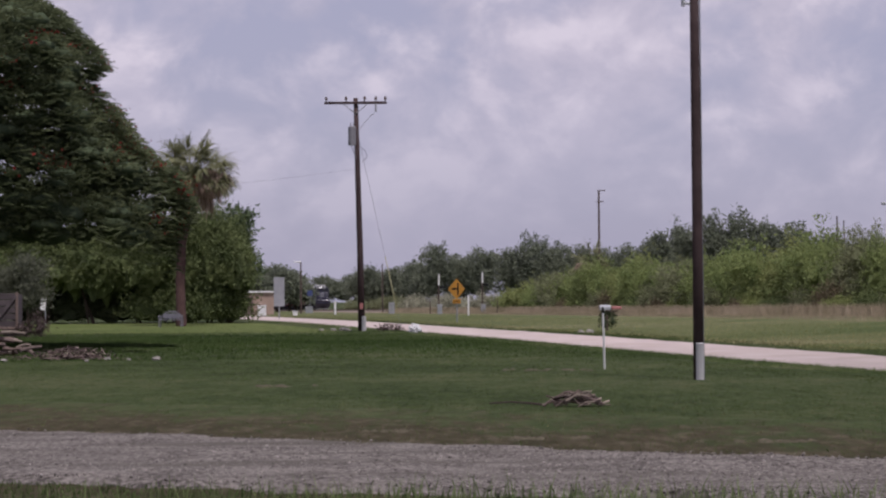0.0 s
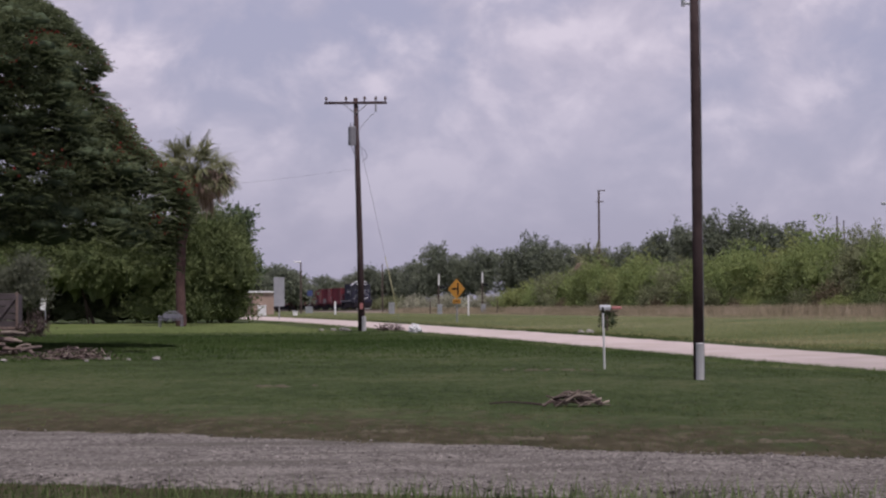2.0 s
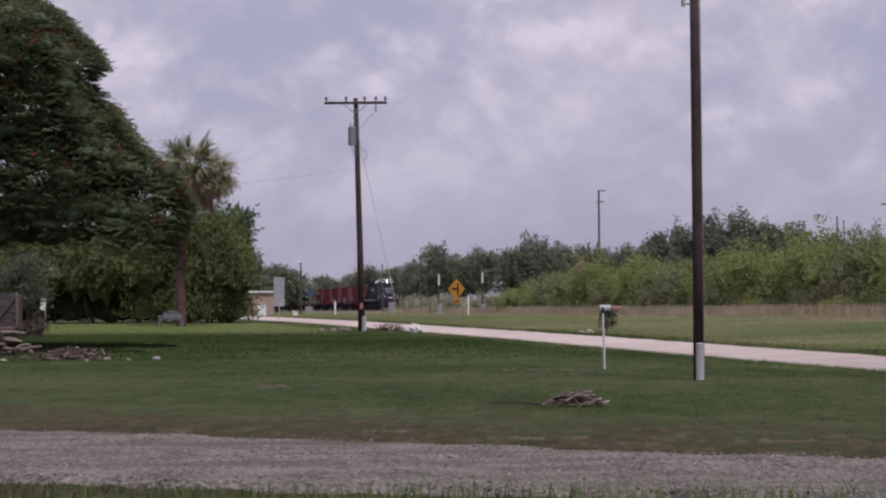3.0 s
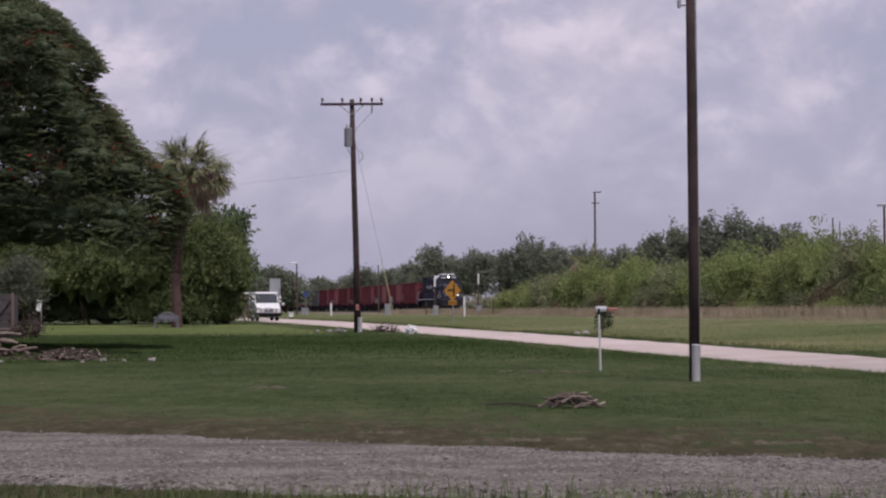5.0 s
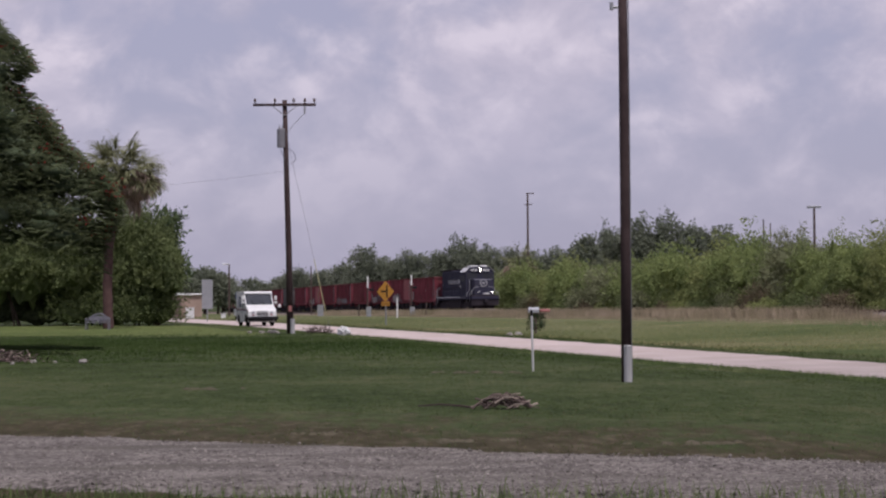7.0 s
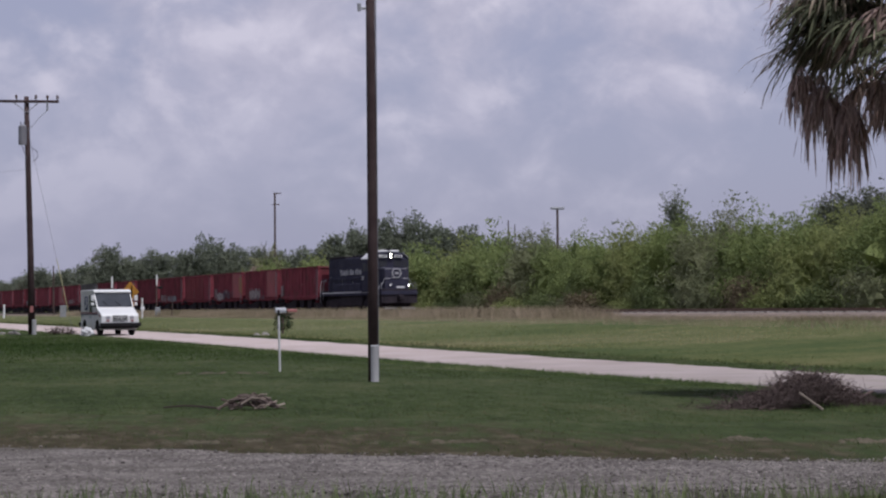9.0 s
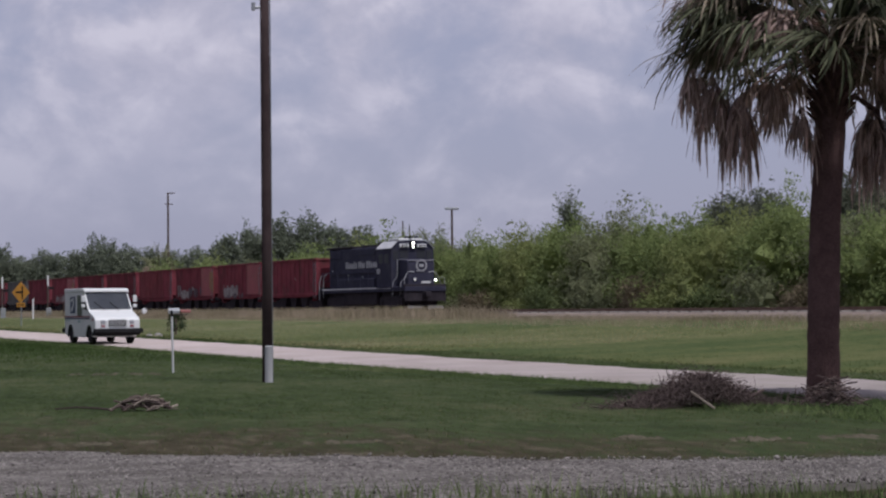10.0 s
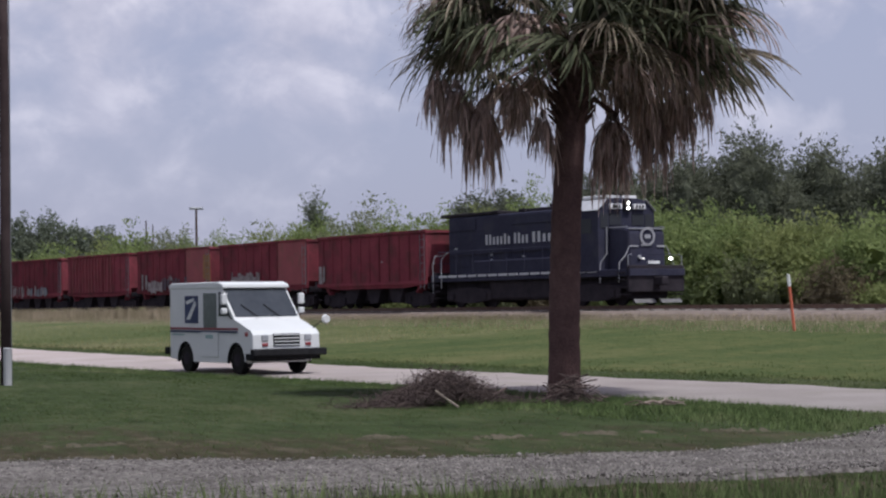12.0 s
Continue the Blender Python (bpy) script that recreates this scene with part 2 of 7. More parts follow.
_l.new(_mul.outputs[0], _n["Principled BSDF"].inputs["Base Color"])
M_GRAVEL = material("grey_gravel", (0.052, 0.046, 0.042), (0.186, 0.168, 0.155), 1.4, 17, 0.95, bump=0.9, contrast=(0.40, 0.60), fine_mix=0.68, stain=(0.085, 0.078, 0.068), stain_scale=2.2, stain_at=(0.54, 0.68), streak=(22, 0.1))
M_STONE = material("gravel_stone", (0.130, 0.118, 0.109), (0.200, 0.182, 0.169), 3, 30, 0.9, spread=0.6)
M_BALLAST = material("ballast", (0.12, 0.095, 0.080), (0.24, 0.195, 0.170), 2, 24, 0.95, bump=0.8)
M_RAIL = material("rail_steel", (0.10, 0.06, 0.045), (0.19, 0.12, 0.09), 3, 40, 0.5, 0.6)
M_TIE = material("sleeper_concrete", (0.16, 0.15, 0.14), (0.27, 0.25, 0.23), 3, 40, 0.9)
M_POLE = material("creosoted_pole", (0.034, 0.024, 0.025), (0.080, 0.057, 0.056), 2, 30, 0.85, bump=0.4)
M_POLE_FAR = material("weathered_pole", (0.07, 0.05, 0.045), (0.13, 0.10, 0.09), 2, 30, 0.85, bump=0.4)
M_PVC = material("grey_conduit", (0.30, 0.30, 0.31), (0.42, 0.42, 0.42), 2, 30, 0.6)
M_GREYMETAL = material("galvanised_metal", (0.25, 0.26, 0.27), (0.40, 0.41, 0.42), 3, 40, 0.5, 0.5)
M_DULLGREY = material("dull_grey_casing", (0.13, 0.13, 0.145), (0.20, 0.20, 0.22), 3, 30, 0.7)
M_BLACK = material("black_plastic", (0.012, 0.012, 0.013), (0.03, 0.03, 0.032), 5, 50, 0.85)
M_RUBBER = material("tyre_rubber", (0.012, 0.012, 0.012), (0.03, 0.028, 0.026), 5, 50, 0.85)
M_WHITE = material("white_truck_paint", (0.54, 0.55, 0.55), (0.62, 0.625, 0.62), 1.2, 18, 0.4, coat=0.15, contrast=(0.25, 0.6))
M_RAILPAINT = material("dulled_white_rail_paint", (0.26, 0.26, 0.28), (0.38, 0.38, 0.40), 3, 30, 0.7)
M_LETTER = material("dulled_letter_paint", (0.34, 0.34, 0.36), (0.50, 0.50, 0.52), 3, 30, 0.7)
M_WHITEPAINT = material("white_paint", (0.62, 0.62, 0.62), (0.80, 0.80, 0.79), 3, 30, 0.6)
M_GLASS = material("dark_window_glass", (0.028, 0.032, 0.038), (0.052, 0.058, 0.066), 1, 5, 0.08)
M_DOORGLASS = material("dull_door_glass", (0.07, 0.085, 0.08), (0.12, 0.14, 0.13), 1.5, 6, 0.25)
# Navy raised lighter for the haze that veils the train
M_NAVY = material("haze_lifted_navy_paint", (0.026, 0.026, 0.043), (0.050, 0.050, 0.076), 0.7, 9, 0.86, bump=0.1, stain=(0.058, 0.055, 0.070), stain_scale=0.9, stain_at=(0.55, 0.8))
M_PLOUGH = material("dull_plough_steel", (0.07, 0.067, 0.07), (0.155, 0.148, 0.15), 3, 20, 0.7, 0.2)
M_STRIPE_RED = material("dark_red_stripe", (0.16, 0.02, 0.03), (0.22, 0.03, 0.04), 3, 30, 0.5)
M_STRIPE_BLUE = material("dark_blue_stripe", (0.012, 0.02, 0.07), (0.02, 0.035, 0.10), 3, 30, 0.5)
M_TEAL = material("faded_teal_marking", (0.20, 0.30, 0.30), (0.30, 0.40, 0.40), 3, 30, 0.6)
M_REDLENS = material("red_lens", (0.20, 0.03, 0.035), (0.28, 0.045, 0.05), 3, 30, 0.35)
M_LENS = material("headlamp_lens", (0.26, 0.27, 0.29), (0.40, 0.40, 0.42), 3, 30, 0.15)
M_HOPPER = material("rust_red_hopper_paint", (0.128, 0.029, 0.041), (0.220, 0.052, 0.067), 0.8, 9, 0.86, spread=0.25, bump=0.2, stain=(0.10, 0.038, 0.040), stain_scale=1.2, stain_at=(0.48, 0.72))
M_HOPPER_DARK = material("grimy_black_car_paint", (0.028, 0.026, 0.03), (0.07, 0.065, 0.07), 0.8, 9, 0.7, stain=(0.12, 0.10, 0.09), stain_scale=1.4)
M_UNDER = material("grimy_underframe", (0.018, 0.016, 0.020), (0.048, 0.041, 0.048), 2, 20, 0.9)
M_CABGLASS = material("dark_cab_glass", (0.012, 0.013, 0.018), (0.022, 0.024, 0.032), 1, 5, 0.7)
M_HOPPER_BRIGHT = material("brighter_red_car_paint", (0.195, 0.040, 0.050), (0.29, 0.062, 0.070), 0.9, 9, 0.75, bump=0.2, stain=(0.17, 0.06, 0.05), stain_scale=1.6, stain_at=(0.5, 0.75))
M_RUSTYELLOW = material("rusty_yellow_stain", (0.20, 0.10, 0.05), (0.34, 0.20, 0.10), 2.5, 12, 0.85)
M_SPRAY_DARK = material("dark_spray_paint", (0.045, 0.030, 0.045), (0.10, 0.07, 0.09), 2.5, 12, 0.8)
M_SPRAY_BLUE = material("grey_blue_spray_paint", (0.10, 0.11, 0.13), (0.20, 0.21, 0.23), 2.5, 12, 0.8)
M_GRAFFITI = material("faded_spray_paint", (0.15, 0.12, 0.12), (0.30, 0.27, 0.27), 2.5, 12, 0.8, contrast=(0.4, 0.6))
M_YELLOW = material("warning_yellow", (0.44, 0.20, 0.02), (0.56, 0.27, 0.03), 3, 20, 0.5)
M_ORANGE = material("orange_marker", (0.50, 0.11, 0.06), (0.62, 0.17, 0.10), 3, 20, 0.6)
M_BARK = material("tree_bark", (0.035, 0.026, 0.020), (0.085, 0.066, 0.052), 3, 26, 0.95, bump=0.8)
M_PALMTRUNK = material("palm_trunk_bark", (0.056, 0.034, 0.033), (0.124, 0.076, 0.070), 3, 22, 0.95, bump=0.9)
M_FROND = leafy("palm_frond_green", (0.044, 0.054, 0.035), (0.145, 0.148, 0.088), 0.45, 0.5)
M_FROND_PALE = leafy("pale_palm_frond", (0.125, 0.140, 0.070), (0.270, 0.270, 0.155), 0.35, 0.2)
M_FROND_DRY = leafy("palm_frond_dry", (0.21, 0.153, 0.135), (0.58, 0.44, 0.385), 0.55, 0.55)
M_FROND_FADED = leafy("palm_frond_faded", (0.12, 0.106, 0.076), (0.37, 0.305, 0.23), 0.5, 0.5)
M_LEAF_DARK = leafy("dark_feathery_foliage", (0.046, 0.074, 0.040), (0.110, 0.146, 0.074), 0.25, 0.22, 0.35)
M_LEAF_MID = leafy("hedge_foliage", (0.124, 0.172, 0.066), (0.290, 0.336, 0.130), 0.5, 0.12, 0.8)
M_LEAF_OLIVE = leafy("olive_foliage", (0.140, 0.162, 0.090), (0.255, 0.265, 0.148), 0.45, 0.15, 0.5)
# Darker copy of hedge_foliage; the shade is in the leaf colour
M_LEAF_SHADE = leafy("shade_toned_hedge_foliage", (0.068, 0.098, 0.042), (0.182, 0.210, 0.088), 0.35, 0.15, 0.6)
M_LEAF_SCRUB = leafy("pale_scrub_foliage", (0.20, 0.205, 0.145), (0.42, 0.41, 0.31), 0.4, 0.3, 0.5)
M_LEAF_LIME = leafy("yellow_green_foliage", (0.15, 0.185, 0.07), (0.31, 0.335, 0.135), 0.5, 0.15, 0.8)
M_LEAF_WITHERED = leafy("withered_foliage", (0.105, 0.090, 0.060), (0.215, 0.175, 0.110), 0.4, 0.25, 0.8)
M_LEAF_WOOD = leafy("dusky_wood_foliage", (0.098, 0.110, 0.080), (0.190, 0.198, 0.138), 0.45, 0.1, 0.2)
# Greyed and lightened to put distant haze into the leaf colour
M_LEAF_FAR = leafy("hazed_wood_foliage", (0.128, 0.150, 0.112), (0.230, 0.250, 0.178), 0.45, 0.1, 0.12)
# Darker than the leaves: the shade inside a crown as colour
M_CORE = material("shaded_crown_core", (0.045, 0.062, 0.038), (0.085, 0.108, 0.062), 0.6, 4, 0.95)
M_FLOWER = leafy("dull_red_blossom", (0.15, 0.026, 0.024), (0.26, 0.046, 0.036), 0.3, 0.2)
M_LEAF_FLAME = leafy("flame_tree_leaf", (0.056, 0.074, 0.039), (0.128, 0.146, 0.074), 0.42, 0.25, 0.5)
M_DEADWOOD = material("dead_branch", (0.075, 0.055, 0.05), (0.18, 0.14, 0.125), 3, 26, 0.95, spread=0.3)
M_DEADLIGHT = material("bleached_frond_stalk", (0.16, 0.125, 0.105), (0.31, 0.265, 0.22), 3, 26, 0.9, spread=0.4)
M_PLANK = material("weathered_plank", (0.12, 0.085, 0.075), (0.22, 0.17, 0.15), 2, 24, 0.9, bump=0.3)
M_TAN = material("tan_stucco", (0.30, 0.215, 0.175), (0.38, 0.285, 0.235), 1.5, 20, 0.9)
M_ROCK = material("pale_limestone", (0.15, 0.14, 0.125), (0.30, 0.285, 0.265), 3, 18, 0.9, bump=0.5)
M_WIRE = material("aged_wire", (0.10, 0.10, 0.11), (0.16, 0.16, 0.17), 3, 20, 0.7)
M_BENCH = material("weathered_grey_iron", (0.14, 0.14, 0.16), (0.22, 0.22, 0.25), 4, 30, 0.7, 0.2)
M_HEADLIGHT = glow("lit_headlight", (1.0, 0.95, 0.82), 10.0)
M_DIMLIGHT = glow("dim_ditch_light", (1.0, 0.95, 0.85), 0.5)
M_BLUE = material("blue_sign_paint", (0.03, 0.045, 0.13), (0.05, 0.07, 0.19), 3, 20, 0.6)


# ---- mesh helpers ----
def mesh_of(name, bm, mat, smooth=False):
    me = bpy.data.meshes.new(name)
    bm.to_mesh(me)
    bm.free()
    if mat:
        me.materials.append(mat)
    if smooth:
        for p in me.polygons:
            p.use_smooth = True
    return me


def part(name, bm, mat, parent=None, label="", smooth=False):
    ob = new(name, mesh_of(name, bm, mat, smooth))
    if parent:
        ob.parent = parent
    return tagged(ob, label)


def shared(name, me, parent, m=None):
    ob = new(name, me)
    ob.parent = parent
    if m is not None:
        ob.matrix_basis = m
    return ob


def thing(name, label, category, m=None, group=""):
    ob = new(name)
    ob.empty_display_size = 0.2
    if m is not None:
        ob.matrix_basis = m
    return tagged(ob, label, category, group)


def box(bm, c, s, bevel=0.0, rot=None):
    r = bmesh.ops.create_cube(bm, size=1.0)
    vs = r["verts"]
    bmesh.ops.scale(bm, vec=s, verts=vs)
    if bevel:
        es = list({e for v in vs for e in v.link_edges})
        o = bmesh.ops.bevel(bm, geom=es, offset=bevel, segments=2, profile=0.5, affect="EDGES")
        vs = list({v for v in o["verts"]} | {v for v in vs if v.is_valid})
    if rot is not None:
        bmesh.ops.transform(bm, matrix=rot, verts=vs)
    bmesh.ops.translate(bm, vec=c, verts=vs)
    return bm


def rod(bm, a, b, r0, r1=None, seg=8, caps=True):
    a, b = Vector(a), Vector(b)
    d = b - a
    if d.length < 1e-6:
        return bm
    m = Matrix.Translation((a + b) / 2) @ d.to_track_quat("Z", "Y").to_matrix().to_4x4()
    bmesh.ops.create_cone(bm, cap_ends=caps, segments=seg, radius1=r0, radius2=r0 if r1 is None else r1, depth=d.length, matrix=m)
    return bm


def tube(bm, pts, r0, r1=None, seg=7):
    """A bent, tapering tube through the points."""
    r1 = r0 if r1 is None else r1
    pts = [Vector(p) for p in pts]
    rings = []
    whole = pts[-1] - pts[0]
    ref = Vector((0, 1, 0)) if abs(whole.y) < 0.7 * whole.length else Vector((1, 0, 0))
    for i, p in enumerate(pts):
        d = (pts[min(i + 1, len(pts) - 1)] - pts[max(i - 1, 0)]).normalized()
        u = ref.cross(d).normalized()
        w = d.cross(u)
        r = r0 + (r1 - r0) * i / (len(pts) - 1)
        rings.append([bm.verts.new(p + u * r * math.cos(2 * math.pi * k / seg) + w * r * math.sin(2 * math.pi * k / seg)) for k in range(seg)])
    for a, b in zip(rings, rings[1:]):
        for k in range(seg):
            bm.faces.new((a[k], a[(k + 1) % seg], b[(k + 1) % seg], b[k]))
    bm.faces.new(list(reversed(rings[0])))
    bm.faces.new(rings[-1])
    return bm


def prism(bm, outline, x0, x1):
    """A solid with the outline (y, z), from x0 to x1."""
    a = [bm.verts.new((x0, y, z)) for y, z in outline]
    b = [bm.verts.new((x1, y, z)) for y, z in outline]
    fs = [bm.faces.new(a), bm.faces.new(list(reversed(b)))]
    for i in range(len(a)):
        j = (i + 1) % len(a)
        fs.append(bm.faces.new((a[j], a[i], b[i], b[j])))
    bmesh.ops.recalc_face_normals(bm, faces=fs)
    return bm


def soften(bm, w, angle=35):
    es = [e for e in bm.edges if len(e.link_faces) == 2 and e.calc_face_angle() > radians(angle)]
    bmesh.ops.bevel(bm, geom=es, offset=w, segments=2, profile=0.5, affect="EDGES", clamp_overlap=True)
    return bm


def raw_mesh(name, verts, faces, mat):
    """verts (n, 3) and faces (m, k) as arrays."""
    me = bpy.data.meshes.new(name)
    k = faces.shape[1]
    me.vertices.add(len(verts))
    me.vertices.foreach_set("co", np.ascontiguousarray(verts, dtype=np.float32).ravel())
    me.loops.add(faces.size)
    me.loops.foreach_set("vertex_index", np.ascontiguousarray(faces, dtype=np.int32).ravel())
    me.polygons.add(len(faces))
    me.polygons.foreach_set("loop_start", np.arange(0, faces.size, k, dtype=np.int32))
    me.update(calc_edges=True)
    me.validate()
    me.materials.append(mat)
    return me


def unit(rng, n):
    d = rng.normal(size=(n, 3))
    return d / np.linalg.norm(d, axis=1)[:, None]


def leaf_mesh(name, pos, out, size, rng, mat, slim=0.5, droop=0.0, corners=4):
    """One leaf at each place, bent over its four corners or flat with three, turned roughly outwards."""
    n = len(pos)
    a = unit(rng, n) + out * 0.7
    a[:, 2] -= droop
    a /= np.linalg.norm(a, axis=1)[:, None]
    b = np.cross(a, unit(rng, n))
    b /= np.linalg.norm(b, axis=1)[:, None] + 1e-9
    c = np.cross(a, b)
    s = size * rng.uniform(0.6, 1.4, n)[:, None]
    if corners == 3:
        v = np.stack([pos - s * slim * 0.5 * b, pos + s * slim * 0.5 * b, pos + s * (a + 0.1 * c)], 1)
        return raw_mesh(name, v.reshape(-1, 3), np.arange(3 * n).reshape(n, 3), mat)
    v = np.empty((n, 4, 3))
    v[:, 0] = pos
    v[:, 1] = pos + s * (0.5 * a + slim * 0.5 * b + 0.12 * c)
    v[:, 2] = pos + s * a
    v[:, 3] = pos + s * (0.5 * a - slim * 0.5 * b + 0.12 * c)
    f = np.arange(4 * n).reshape(n, 4)
    return raw_mesh(name, v.reshape(-1, 3), f, mat)


def shell_points(blobs, per, rng, low=-0.55, inner=0.62):
    """Places in the outer shell of each blob (x, y, z, rx, ry, rz), with their outward ways."""
    ps, os = [], []
    for bl in blobs:
        k = max(6, int(per * (bl[3] * bl[4] + bl[3] * bl[5] + bl[4] * bl[5]) / 3))
        d = unit(rng, k)
        d[:, 2] = np.where(d[:, 2] < low, -d[:, 2], d[:, 2])
        r = inner + (1.08 - inner) * rng.random(k) ** 0.6
        ps.append(np.array(bl[:3]) + d * np.array(bl[3:6]) * r[:, None])
        os.append(d)
    return np.vstack(ps), np.vstack(os)


def crown(name, blobs, per, size, mat, parent, seed, slim=0.5, droop=0.0, core=True, label="", core_mat=None):
    rng = np.random.default_rng(seed)
    p, o = shell_points(blobs, per, rng)
    ob = new(name, leaf_mesh(name, p, o, size, rng, mat, slim, droop))
    ob.parent = parent
    tagged(ob, label)
    if core:
        ball = bmesh.new()
        bmesh.ops.create_icosphere(ball, subdivisions=2, radius=1.0)
        unit_v = [w.co.copy() for w in ball.verts]
        unit_f = np.array([[w.index for w in q.verts] for q in ball.faces])
        ball.free()
        vs, fs = [], []
        for k, bl in enumerate(blobs):
            vs.append(np.array([w * (0.52 + 0.16 * noise.noise(w * 2.1 + Vector(bl[:3]))) for w in unit_v]) * np.array(bl[3:6]) + np.array(bl[:3]))
            fs.append(unit_f + k * len(unit_v))
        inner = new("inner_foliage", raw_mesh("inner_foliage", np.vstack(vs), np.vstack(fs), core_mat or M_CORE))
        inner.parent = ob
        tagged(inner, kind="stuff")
    return ob


def lumpy(d, seed, rough):
    v = Vector((d[0], d[1], d[2]))
    o = Vector((seed * 1.37, seed * 0.71, seed * 2.13))
    return 0.80 + rough * (0.50 * noise.noise(v * 1.9 + o) + 0.34 * noise.noise(v * 4.3 + o) + 0.22 * noise.noise(v * 8.5 + o))


def dome_crown(masses, count, size, mat, parent, seed, slim=0.55, rough=0.75, droop=0.0, label=""):
    """Sprigs of leaves over lumpy, overlapping masses (x, y, z, rx, ry, rz): one uneven outline with gaps and sprigs."""
    rng = np.random.default_rng(seed)
    area = [a[3] * a[5] + a[4] * a[5] + a[3] * a[4] for a in masses]
    ps, os = [], []
    for i, a in enumerate(masses):
        n = int(count * area[i] / sum(area))
        d = unit(rng, n // 7 + 4)
        d[:, 2] = np.where(d[:, 2] < -0.5, -d[:, 2], d[:, 2])
        k = np.array([lumpy(q, seed + i * 3.3, rough) for q in d])
        depth = 1.0 - 0.28 * rng.random(len(d)) ** 1.5
        depth += np.where(rng.random(len(d)) < 0.04, rng.uniform(0.0, 0.08, len(d)), 0.0)
        twig = np.array(a[:3]) + d * np.array(a[3:6]) * (k * depth)[:, None]
        ps.append(np.repeat(twig, 7, axis=0) + rng.normal(size=(len(d) * 7, 3)) * (0.06 + 0.7 * size) * np.array((1.0, 1.0, 0.7)))
        os.append(np.repeat(d, 7, axis=0))
    ps, os = np.vstack(ps), np.vstack(os)
    ob = new("crown", leaf_mesh("crown", ps, os, size, rng, mat, slim, droop, 3))
    ob.parent = parent
    tagged(ob, label)
    bm = bmesh.new()
    for i, a in enumerate(masses):
        v = bmesh.ops.create_icosphere(bm, subdivisions=3 if count > 9000 else 2, radius=1.0)["verts"]
        for w in v:
            w.co = w.co * ((0.70 if count > 8000 else 0.58) * lumpy(w.co, seed + i * 3.3, rough))
        bmesh.ops.scale(bm, vec=a[3:6], verts=v)
        bmesh.ops.translate(bm, vec=a[:3], verts=v)
    tagged(part("inner_foliage", bm, mat, ob), kind="stuff")
    return ob


# ---- the lie of the land ----
RAIL_X, RAIL_Y, RAIL_A = 35.39, 71.65, 0.2003      # where the headlight is at the end; the line's turn
RU = Vector((-math.sin(RAIL_A), math.cos(RAIL_A)))   # along the line, away
RN = Vector((RU.y, -RU.x))                           # across it, to the far side
ROAD_X, ROAD_Y, ROAD_SLOPE = 13.3, 43.4, 0.25


def smooth(a, b, x):
    k = min(1.0, max(0.0, (x - a) / (b - a)))
    return k * k * (3 - 2 * k)


def rail_z(s):
    return EYE + 3.8 - 4.2 - 0.0037 * min(max(s, 0.0), 330.0)


def along(x, y):
    dx, dy = x - RAIL_X, y - RAIL_Y
    return dx * RU.x + dy * RU.y, dx * RN.x + dy * RN.y


def gz(x, y):
    s, w = along(x, y)
    rise = 0.3 * smooth(45, 150, y)
    k = smooth(4, 22, abs(w))
    dip = 0.12 * (1 - smooth(38, 85, y)) * (1 - smooth(3.0, 6.5, abs(x - road_x(y)))) * smooth(14, 26, y)
    return (rail_z(s) - 0.5) * (1 - k) + rise * k - dip


def road_flare(y):
    """How much wider the road lies where the driveway joins it."""
    return 1.6 * np.exp(-((y - 19.0) / 5.0) ** 2)


def road_x(y):
    return ROAD_X - ROAD_SLOPE * (y - ROAD_Y)


def on_ground(x, y, dz=0.0, turn=0.0):
    return pose(x, y, gz(x, y) + dz, 0, 0, turn)


# ---- ground, road, drive, track ----
def spaced(lo, hi, near, grow, start):
    out, x, d = [], 0.0, near
    while x < hi - start:
        out.append(start + x)
        x += d
        d *= grow
    out.append(hi)
    left, x, d = [], near, near * grow
    while start - x > lo:
        left.append(start - x)
        x += d
        d *= grow
    return [lo] + left[::-1] + out


def build_ground():
    xs = spaced(-3000, 3000, 1.2, 1.045, 8.0)
    ys = spaced(-400, 4000, 1.0, 1.03, 24.0)
    v = [(x, y, gz(x, y) - (0.15 if y > 1500 else 0)) for y in ys for x in xs]
    nx = len(xs)
    f = [(j * nx + i, j * nx + i + 1, (j + 1) * nx + i + 1, (j + 1) * nx + i) for j in range(len(ys) - 1) for i in range(nx - 1)]
    me = raw_mesh("ground", np.array(v), np.array(f), M_GROUND)
    for p in me.polygons:
        p.use_smooth = True
    return tagged(new("ground", me), "mown green lawn and rough meadow with bare patches", "ground", kind="structure")


